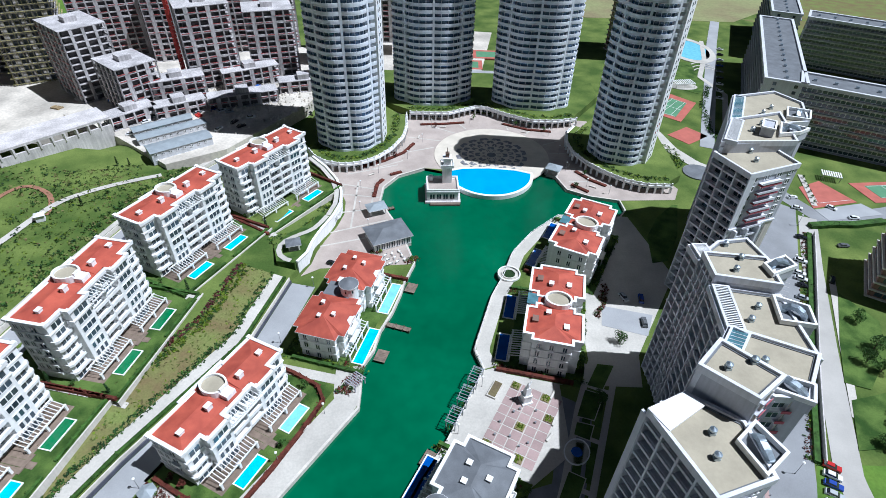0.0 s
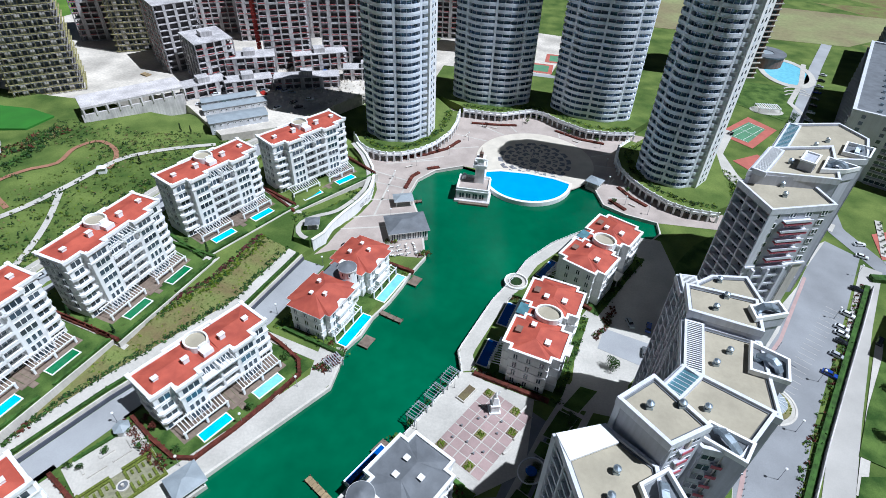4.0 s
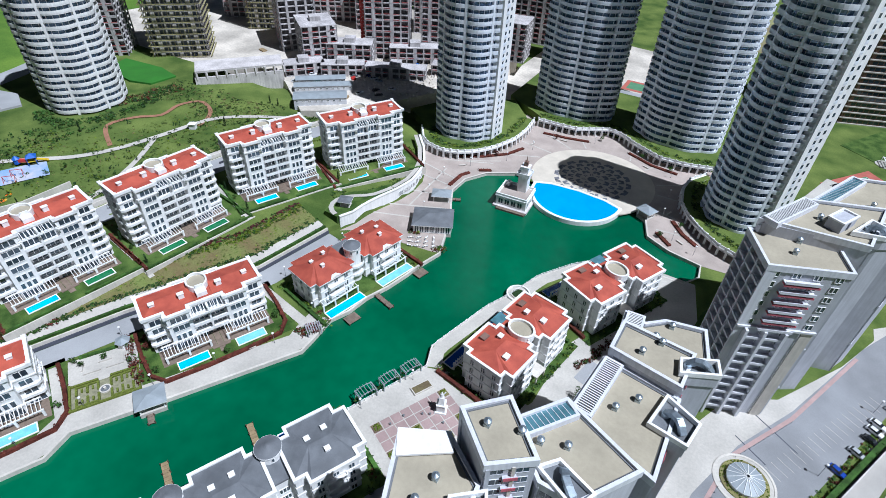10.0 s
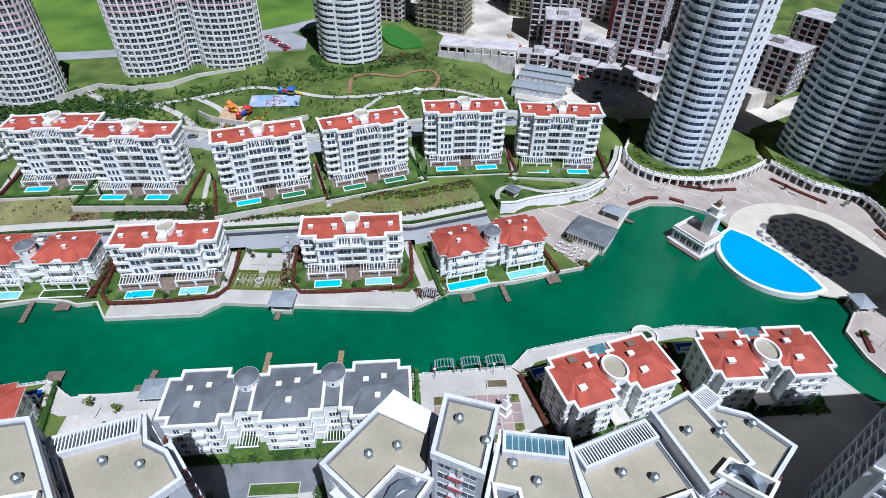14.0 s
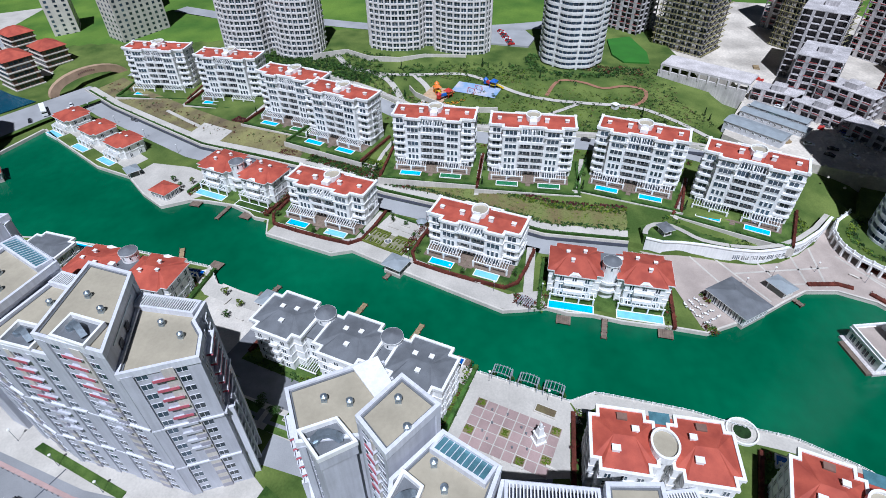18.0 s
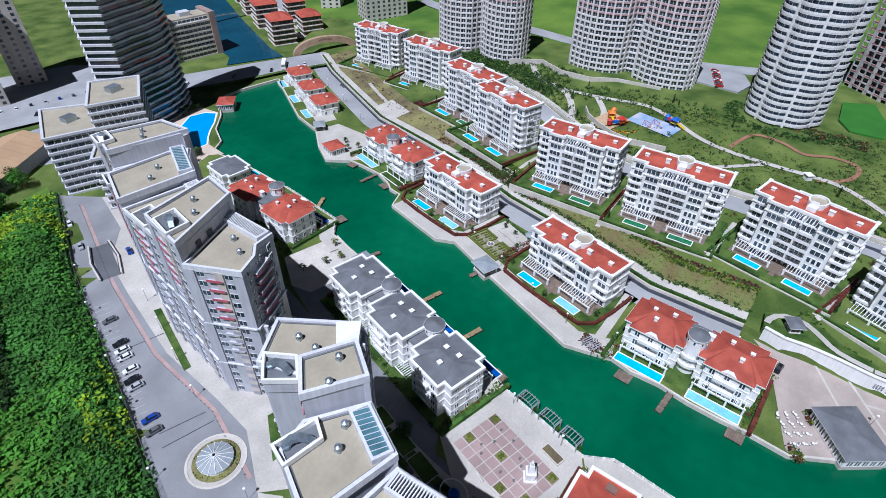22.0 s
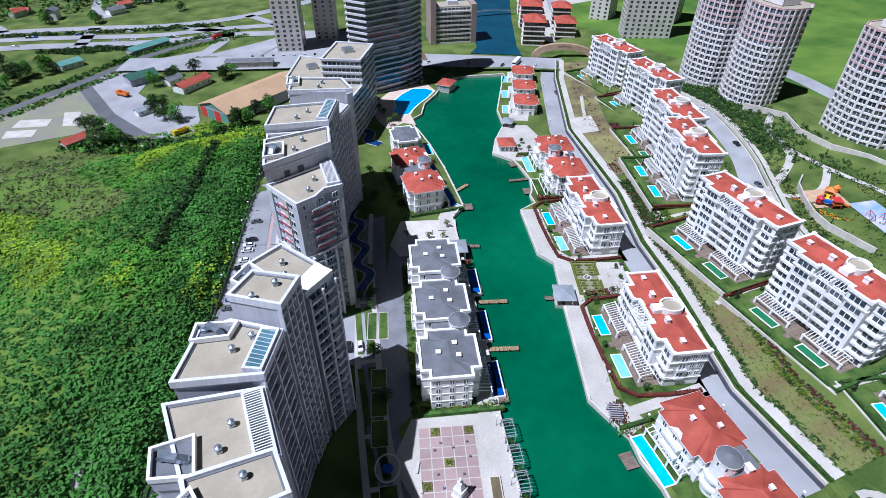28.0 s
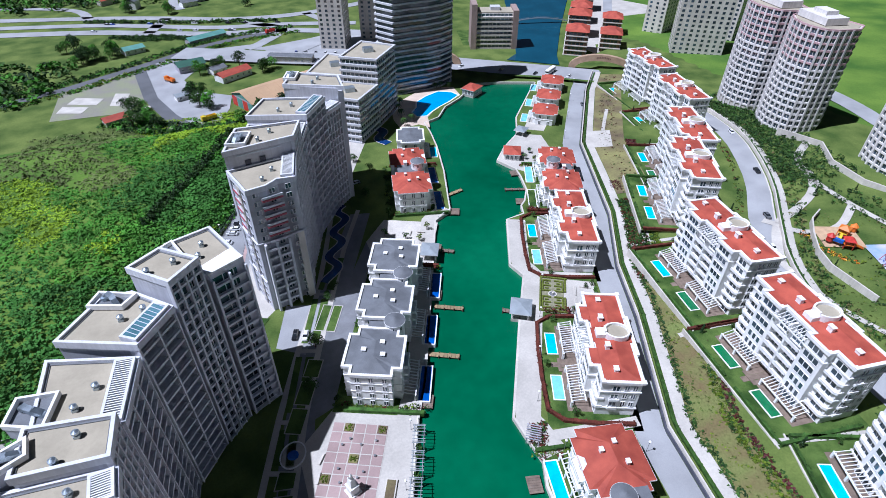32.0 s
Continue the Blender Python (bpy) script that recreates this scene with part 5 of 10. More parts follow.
# lake house on its platform, with a small tower
lh = thing("lake_house", -0.6, 200.0, 0, 4, "white lake house with a roof terrace and small tower", "lake house")
part("platform", Shape().box(-7.6, 7.4, -7.2, 8, -2.3, 0.9), CONCRETE, lh)
part("deck", Shape().box(-5.5, 7.0, -8.8, -7.2, -1.5, 0.8), WOOD, lh)
part("wall", Shape().box(-6.8, 6.4, -5.8, 5.0, 0.9, 5.0), WHITE, lh)
part("cornice", Shape().box(-7.2, 6.8, -6.2, 5.4, 5.0, 5.4), WHITE, lh)
part("roof_terrace", Shape().box(-6.2, 5.8, -5.2, 4.4, 5.4, 5.5), PAVE_PINK, lh)
part("parapet", Shape().ring([(-7.0, -6.0), (6.6, -6.0), (6.6, 5.2), (-7.0, 5.2)], [(-6.5, -5.5), (6.1, -5.5), (6.1, 4.7), (-6.5, 4.7)], 5.4, 6.4), WHITE, lh)
for x in (-4.6, -1.8, 1.0, 3.8):
    part("window", window_mesh(2.1, 2.5, 2), None, lh, at=pose(x, -5.82, 1.6))
for y in (-3.4, 0, 3.2):
    part("window", window_mesh(2.1, 2.5, 2), None, lh, at=pose(6.42, y, 1.6, 0, 0, 90))
    part("window", window_mesh(2.1, 2.5, 2), None, lh, at=pose(-6.82, y, 1.6, 0, 0, -90))
tw = part("tower", Shape().box(-0.2, 3.8, 0.6, 4.6, 5.4, 13.2), WHITE, lh)
part("tower_balcony", Shape().box(-1.0, 4.6, -0.2, 5.4, 13.2, 13.6).ring([(-1.0, -0.2), (4.6, -0.2), (4.6, 5.4), (-1.0, 5.4)], [(-0.8, 0), (4.4, 0), (4.4, 5.2), (-0.8, 5.2)], 13.6, 14.5), WHITE, tw)
part("tower_room", Shape().box(0.3, 3.3, 1.1, 4.1, 13.6, 16.8).box(-0.1, 3.7, 0.7, 4.5, 16.8, 17.2), WHITE, tw)
part("tower_cap", Shape().box(1.0, 2.6, 1.8, 3.4, 17.2, 19.2).cyl(1.8, 2.6, 0.25, 19.2, 21.8, 8, 0.05), BROWNISH, tw, "brown lantern and finial")
part("stairs", Shape().box(-6.6, -4.6, 4.6, 9.5, 0.9, 2.0).box(-6.6, -4.6, 4.6, 7.5, 2.0, 3.5).box(-5.6, -4.2, 2.6, 4.6, 5.4, 7.4), WHITE, lh)


def arcade(line, closed_top, label):
    """A white colonnade with a balustrade and a dark glazed front behind it, carrying a planted podium."""
    root = thing("arcade", 0, 0, BASE, 0, label, "arcade", "arcades round the plaza")
    pts = along(line, 3.4)
    front = [tuple(p) for p, _ in pts]
    mid = offset_line(front, -0.9)
    back = offset_line(front, -3.6)
    # the podium lies to the right of the line
    bed = Shape()
    for i in range(len(front) - 1):
        q = ccw([offset_line(front, 0.4)[i], offset_line(front, 0.4)[i + 1], back[i + 1], back[i]])
        bed.prism(ccw([mid[i], mid[i + 1], back[i + 1], back[i]]), 3.95, 4.12)
        part("entablature", Shape().prism(q, 3.1, 4.0).prism(ccw([front[i], front[i + 1], offset_line(front, -0.25)[i + 1], offset_line(front, -0.25)[i]]), 4.0, 4.9), WHITE, root)
        a, b = Vector(back[i + 1]), Vector(back[i])
        d = b - a
        part("shop_glazing", window_mesh(d.length * 0.94, 2.9, 3), None, root, at=pose((a.x + b.x) / 2, (a.y + b.y) / 2, 0.1, 0, 0, math.degrees(math.atan2(-d.y, -d.x)) + 180))
    part("planter", bed, GRASS, root)
    for x, y in front:
        part("column", Shape().box(x - 0.4, x + 0.4, y - 0.4, y + 0.4, -0.3, 3.1).box(x - 0.3, x + 0.3, y - 0.3, y + 0.3, 4.0, 5.2), WHITE, root)
    return root, back


ARC_1 = [(-66, 229), (-60, 220), (-54, 215.4), (-46, 213.4), (-38.5, 215.6), (-31.5, 221), (-25.5, 230), (-21, 243), (-20.2, 256), (-21.5, 268)]
ARC_2 = [(-21.5, 270), (-10, 270), (0, 270.5), (8, 275.5), (15.5, 280), (23, 277.5), (30, 272), (44, 264.5), (56, 265), (68, 268.5)]
ARC_3 = [(66, 262), (60, 252), (58.8, 243), (60.5, 232), (65, 223), (71, 215.5), (79, 208.5), (88, 204.8), (99, 205)]
for line, closing in ((ARC_1, [(-40, 285), (-75, 270), (-85, 245)]), (ARC_2, [(85, 300), (85, 330), (-45, 330), (-45, 290)]), (ARC_3, [(106, 215), (106, 262), (80, 276)])):
    root, back = arcade(line[::-1], closing, "white colonnade with glazed shops under a planted podium")
    pad("podium", back + closing[::-1], BASE + 3.9, GRASS, "lawn on the podium round the towers", "lawn", 5.0)

# ---- east bank paving ----
drape("promenade_east", offset_line(BANK_E[9:14], -3.4), 5.6, PAVE, "pale paved east promenade", "pavement", 0.06, z=BASE)
drape("promenade_houses", offset_line(BANK_E[14:22], -2.6), 4.2, PAVE, "pale promenade in front of the drum houses", "pavement", 0.065, z=BASE)
pad("east_paving", [(14, 104), (3.6, 80.6), (7, 76), (24, 68), (36, 78), (36, 100), (26, 108)], BASE + 0.05, PAVE, "pale paving round the statue square", "pavement", 0.3)
pad("east_court", [(26, 108), (36, 100), (60, 100), (62, 112), (84, 150), (76, 186), (62, 186), (60, 165), (47, 135), (46, 108)], BASE + 0.045, PAVE, "pale paved court behind the drum houses", "pavement", 0.3)
pad("court_parking", [(53, 124), (55, 133), (71, 129.5), (67, 120)], BASE + 0.10, ASPHALT, "small grey parking court", "parking", 0.3)
pad("east_court_south", [(18, 26), (30, 22), (36, 40), (28, 46)], BASE + 0.06, ASPHALT, "small grey parking court", "parking", 0.3)
pad("tree_square", [(-16, -15), (-36, -5), (-28, 10), (-24, 14), (-5, 5), (-5, -3)], BASE + 0.055, CREAM, "pale square between the lakeside houses", "pavement", 0.3)
# setts darker than the pale paving: the high-rises' shade is partly in their colour
pad("garden_walk", [(-12, -22), (-4, -24), (14, 10), (27, 38), (40, 74), (44, 92), (36, 96), (30, 70), (16, 40), (4, 12)], BASE + 0.04, mat("shaded_grey_setts", (0.20, 0.205, 0.22), 0.85, 0.15, 0.3, 4, 0.1), "grey paved garden strip below the high-rises", "pavement", 0.3)
for p, q, r, w in (((5, 4), (13, 20), (1.5, -0.6), 2.4), ((15.5, 24), (23, 43), (1.5, -0.6), 2.4), ((25.5, 48), (32, 67), (1.5, -0.6), 2.4), ((34.5, 72), (37.5, 82), (1.4, -0.6), 2.2), ((40, 88), (43, 98), (1.4, -0.6), 2.2)):
    drape("lawn_bed", [(p[0] + r[0], p[1] + r[1]), (q[0] + r[0], q[1] + r[1])], w, LAWN, "long lawn bed between the garden paths", "lawn", 0.16, z=BASE)
    drape("lawn_bed", [(p[0] + r[0] * 3, p[1] + r[1] * 3), (q[0] + r[0] * 3, q[1] + r[1] * 3)], w * 0.8, LAWN, "long lawn bed between the garden paths", "lawn", 0.16, z=BASE)
# same darkened setts, deepening the shade on this walk by colour
pad("terrace_walk", [(-16, -15), (-5, -3), (4, 12), (16, 40), (30, 70), (24, 68), (7, 76), (-3, 60), (-14, 30), (-24, 14)], BASE + 0.025, bpy.data.materials["shaded_grey_setts"], "paved walk behind the grey-roofed houses, darkened as in shade", "pavement", 0.3)
drape("garden_path_west", [(-8, -26), (4, -2), (14, 22), (24, 46), (33, 70), (40, 92), (48, 112)], 1.8, PAVE, "pale garden path beside lawn beds", "path", 0.12, z=BASE)
drape("garden_path_east", [(2, -30), (12, 0), (19, 20), (30, 44), (39, 66), (47, 88), (55, 110)], 1.8, PAVE, "pale garden path beside lawn beds", "path", 0.12, z=BASE)
for p in ((14, 22), (24, 46), (33, 70), (38, 84), (44, 100)):
    drape("garden_path_cross", [p, (p[0] + 6.4, p[1] - 2.6)], 1.4, PAVE, "short pale path across the garden", "path", 0.13, z=BASE)


pad("lodge_square", [(-87.2, -33), (-83.4, -44), (-92.5, -55), (-106, -66.4), (-117, -60), (-113, -42), (-104, -27), (-93, -25)], BASE + 0.05, PAVE, "pale paved square by the lodge", "pavement", 0.3)
pad("cottage_court", [(-112, -70), (-121, -64), (-168, -118), (-158, -126)], BASE + 0.035, PAVE, "pale paving behind the small lakeside houses", "pavement", 0.3)


def rose_square():
    """Rose slabs between pale bands, with planted beds."""
    root = thing("rose_square", 24.0, 86.8, BASE + 0.05, 63.5, "square of rose slabs in pale bands with planted beds", "square", kind="structure")
    part("bands", Shape().box(-12.2, 12.2, -7.6, 7.6, -0.2, 0.04), PAVE, root)
    n, m = 8, 5
    for i in range(n):
        for j in range(m):
            x0, y0 = -12 + i * 3.0, -7.5 + j * 3.0
            s = Shape().box(x0 + 0.14, x0 + 2.86, y0 + 0.14, y0 + 2.86, -0.1, 0.09)
            bed = (i, j) in ((0, 1), (0, 4), (3, 2), (5, 0), (7, 1), (7, 4))
            part("slab", s, ROSE, root)
            if bed:
                b = part("flower_bed", Shape().box(x0 + 0.3, x0 + 2.7, y0 + 0.3, y0 + 2.7, 0.05, 0.3), EARTH, root)
                bush_patch(b, x0 + 1.5, y0 + 1.5, 1.1, 0.3, 26, LEAF_Y)
    return root


def bush_patch(parent, x, y, r, z, n, material, h=0.5, rng=random.Random(5)):
    s = Shape()
    for _ in range(n):
        a, q = rng.uniform(0, 6.28), r * math.sqrt(rng.random())
        px, py, k = x + q * math.cos(a), y + q * math.sin(a), rng.uniform(0.18, 0.34)
        s.prism(circle(px, py, k, 5), z - 0.1, z + h * rng.uniform(0.4, 1), circle(px + 0.1, py, k * 0.3, 5))
    part("planting", s, material, parent)


# ---- car parks and roads on the east side ----
pad("car_park_road", [(-8, -124), (-14, -110), (-2, -84), (14, -70), (23, -50), (36, -18), (42, 8), (46, 22), (58, 36), (68, 46), (78, 62), (86, 84), (90, 106), (98, 126), (110, 146), (128, 184), (140, 204), (150, 196), (134, 160), (112, 112), (96, 72), (82, 42), (58.5, -4.6), (22.5, -78), (-7, -127)],
    BASE + 0.05, ASPHALT_E, "grey road with parking bays behind the high-rises", "road", 0.3)
pad("forecourt_south", [(-14, -110), (-2, -84), (14, -70), (23, -50), (36, -18), (42, 8), (46, 22), (58, 36), (54, 42), (33, 22), (36, 5), (30, -10), (26, -26), (18, -39), (6, -62), (-12, -54), (-30, -90)], BASE + 0.03, PAVE, "pale paved forecourt of the high-rises", "pavement", 0.3)
pad("forecourt_far", [(98, 126), (110, 146), (128, 184), (140, 204), (131, 196), (131, 190), (122, 172), (106, 148), (92, 140)], BASE + 0.034, PAVE, "pale paved forecourt of the high-rises", "pavement", 0.3)
pad("forecourt_north", [(58, 36), (68, 46), (78, 62), (86, 84), (90, 106), (98, 126), (106, 146), (96, 146), (80, 112), (82, 98), (77, 72), (68, 58), (56, 42)], BASE + 0.03, PAVE, "pale paved forecourt of the high-rises", "pavement", 0.3)
for q in ([(24.8, -35.9), (23, -34.7), (36.7, -7.3), (38.7, -8)], [(84, 76), (82, 77), (87, 100), (89, 99)], [(40, 24), (36, 26), (44, 36), (50, 34)]):
    pad("lawn_strip", q, BASE + 0.15, LAWN, "narrow lawn strip by the high-rise", "lawn", 0.3)
drape("kerb_strip", [(-6, -112), (22, -58), (38, -20), (45, 10), (56, 32)], 1.1, mat("red_paving", (0.42, 0.29, 0.27), 0.9, 0.12, 0.3, 4, 0.1), "reddish footway strip beside the road", "pavement", 0.09, z=BASE)
drape("kerb_strip_north", [(80, 62), (90, 92), (97, 122), (110, 143), (126, 178)], 1.1, bpy.data.materials["red_paving"], "reddish footway strip beside the road", "pavement", 0.09, z=BASE)
drape("road_outer", [(150, 260), (146, 214), (158, 188), (190, 196), (240, 215)], 7.5, ASPHALT_E, "grey estate road by the courts", "road", 0.12)
drape("road_outer_south", [(152, 190), (138, 158), (122, 118), (106, 76), (98, 40)], 7.0, mat("pale_concrete_road", (0.42, 0.40, 0.37), 0.9, 0.1, 0.1, 3, 0.1), "pale estate road", "road", 0.13)
# bays
bays = Shape()
for x, y, yaw, n in ((47.5, -27, 62, 24), (121, 141, 59, 20)):
    for i in range(n):
        d = Vector((math.cos(radians(yaw)), math.sin(radians(yaw))))
        p = Vector((x, y)) + d * (i - n / 2) * 2.6
        q = p + Vector((-d.y, d.x)) * 4.8
        bays.beam((p.x, p.y, BASE + 0.07), (q.x, q.y, BASE + 0.07), 0.09, 0.02)
single("bay_markings", bays, CREAM, "thin pale parking bay lines", "road marking", kind="stuff")
for line in ([(40, -30), (30.5, -25)], [(57, 2), (46.5, 8)], [(59.5, 6), (47.5, 12)], [(112, 132), (101, 139)], [(105, 124), (97, 129)]):
    single("drain", Shape().beam((*line[0], BASE + 0.06), (*line[1], BASE + 0.06), 0.3, 0.03), PAVE_DARK, "dark drain grating across the road", "drain", kind="structure")


def glass_dome(x, y):
    root = thing("glass_dome", x, y, BASE, 0, "low glazed dome on a round planted island", "dome", "domes in the car parks")
    part("kerb", Shape().ring(circle(0, 0, 7.6, 40), circle(0, 0, 7.0, 40), -0.2, 0.22), CREAM, root)
    part("island", Shape().prism(circle(0, 0, 7.0, 40), -0.2, 0.12), PAVE, root)
    b = part("bed", Shape().ring(circle(0, 0, 5.9, 32), circle(0, 0, 4.4, 32), 0.0, 0.35), EARTH, root)
    bush_patch(b, 0, 0, 5.8, 0.3, 200, LEAF_Y, 0.5)
    part("drum", Shape().cyl(0, 0, 4.4, 0, 1.3, 32), WHITE, root)
    for i in range(16):
        a0, a1 = 2 * math.pi * i / 16, 2 * math.pi * (i + 1) / 16
        p = lambda a, r, z: (r * math.cos(a), r * math.sin(a), z)
        part("pane", Shape().face([p(a0, 4.6, 1.3), p(a1, 4.6, 1.3), p(a1, 0.4, 2.7), p(a0, 0.4, 2.7)]), SLATE, root)
        part("rib", Shape().beam(p(a0, 4.6, 1.38), p(a0, 0.4, 2.78), 0.12, 0.1), WHITE, root)
    return root


d = glass_dome(100.8, 116.2)
copy_thing(d, pose(56.0, 21.0, BASE))
rose_square()

# ---- towers on the hill ----
HILL_WHITE = mat("warm_grey_render", (0.75, 0.72, 0.70), 0.75, 0.08, 0.2, 3, 0.05, stains=0.12)


def hill_tower(x, y, z, yaw, floors, label):
    """A broad tower whose front bows out in two wings, pinkish near the top."""
    root = thing("hill_tower", x, y, z, yaw, label, "tower", "towers on the hill")
    fh = 3.05
    P = ccw([(-36, 1), (-33.5, -4), (-27, -6.6), (-20, -7.4), (-12, -6.0), (-5, -2.5), (-2.4, 4.5), (2.4, 4.5), (5, -2.5), (12, -6.0), (20, -7.4), (27, -6.6), (33.5, -4), (36, 1), (36, 11), (30, 17), (10, 13), (-10, 13), (-30, 17), (-36, 11)])
    top = floors * fh
    part("wall", Shape().prism(P, -5, top), CREAM, root)
    rose = bpy.data.materials["rose_render"]
    for k in range(floors + 1):
        zz = k * fh
        m = rose if k > floors - 6 else HILL_WHITE
        part("floor_band", Shape().ring(inset(P, -0.5), inset(P, 0.1), zz - 0.35, zz + 0.5), m, root)
    part("roof", Shape().prism(inset(P, 1.0), top, top + 0.3), GRAVEL, root)
    for sx in (-1, 1):
        part("penthouse", Shape().box(sx * 18 - 11, sx * 18 + 11, -2, 9, top + 0.6, top + 3.6).box(sx * 18 - 5, sx * 18 + 5, 1, 7, top + 3.6, top + 5.4), HILL_WHITE, root)
    ribbon = Shape()
    for i in range(len(P)):
        a, b = Vector(P[i]), Vector(P[(i + 1) % len(P)])
        d = b - a
        if a.y > 12 or b.y > 12:
            continue
        yaw2 = math.degrees(math.atan2(d.y, d.x))
        n = max(1, round(d.length / 3.6))
        o = Vector((d.y, -d.x)).normalized()
        for j in range(n * 2):
            p, q = a + d * ((j + 0.08) / n / 2) + o * 0.03, a + d * ((j + 0.92) / n / 2) + o * 0.03
            ribbon.slot = 1
            ribbon.face([(p.x, p.y, 0), (q.x, q.y, 0), (q.x, q.y, 2.05), (p.x, p.y, 2.05)])
            ribbon.slot = 0
            r, w = p + o * 0.08, o * 0.05
            ribbon.face([(r.x, r.y, -0.1), (q.x + w.x, q.y + w.y, -0.1), (q.x + w.x, q.y + w.y, 0.08), (r.x, r.y, 0.08)])
        for j in range(n):
            q = a + d * (j / n) + o * 0.3
            part("pier", Shape().box(-0.45, 0.45, -0.4, 0.3, -5, top), HILL_WHITE, root, at=pose(q.x, q.y, 0, 0, 0, yaw2))
    me = ribbon.mesh("ribbon_window", WHITE, GLASS)
    for k in range(floors):
        part("ribbon_window", me, None, root, at=pose(0, 0, k * fh + 0.55))
    return root


mat("rose_render", (0.50, 0.33, 0.34), 0.8, 0.1, 0.2, 3, 0.05)
ht = hill_tower(-226, 66, 11.5, 79.6, 16, "broad bowed hillside tower, pale with rose upper floors")
copy_thing(ht, pose(-230.5, -28.3, 11.5, 0, 0, 76.6) @ Matrix.Diagonal((0.85, 1, 1, 1)))


# ---- building site ----
SHELL_GREY = mat("bare_concrete", (0.58, 0.55, 0.55), 0.9, 0.25, 0.15, 3, 0.2, stains=0.3)
SCAFF = mat("yellow_scaffold_net", (0.30, 0.27, 0.12), 0.9, 0.4, 0.3, 2, 0.2)
pad("site_ground", [(-150, 222), (-118, 199), (-97, 214), (-72, 262), (-60, 330), (-150, 380), (-300, 360), (-330, 240), (-245, 185), (-206, 196), (-178, 230)], 11.0, DIRT, "pale trampled earth of a building site", "ground", 9.0)
pad("site_terrace", [(-179, 189), (-151, 223.5), (-162, 233), (-191, 199)], 20.0, CONCRETE, "raised concrete slab with rough edges", "terrace", 1.0)
single("site_wall", Shape().prism(ccw([(-179.5, 188.5), (-151, 223), (-151.8, 223.6), (-180.3, 189.1)]), 4, 16.5), CONCRETE, "tall rough concrete retaining wall", "wall", kind="structure")
pad("site_yard", [(-74, 262), (-66, 258), (-34, 300), (-28, 330), (-4, 346), (20, 340), (30, 420), (-60, 430), (-62, 330)], BASE + 0.9, DIRT, "pale bare earth between the round towers and the site", "ground", 1.2)
pad("tower_lane", [(-30, 322), (0, 326), (36, 326), (66, 318), (74, 332), (40, 342), (0, 342)], BASE + 1.0, ASPHALT, "grey lane behind the round towers", "road", 1.2)
for x, y in ((12, 352), (24, 372)):
    pad("ball_court", [(x - 9, y - 8), (x + 9, y - 8), (x + 9, y + 8), (x - 9, y + 8)], BASE + 1.04, COURT_RED, "red ball court behind the round towers", "court", 1.2)
    pad("court_field", [(x - 6.5, y - 5.5), (x + 6.5, y - 5.5), (x + 6.5, y + 5.5), (x - 6.5, y + 5.5)], BASE + 1.06, COURT_GREEN, "green playing field of the court", "court", 0.5)
colonnade = thing("site_colonnade", 0, 0, 0, 0, "concrete posts under the raised site slab", "posts")
for i in range(10):
    t = i / 9
    x, y = -179 + 28 * t, 189.5 + 34 * t
    part("post", Shape().box(x - 0.5, x + 0.5, y - 0.5, y + 0.5, 15.5, 19.2), CONCRETE, colonnade)


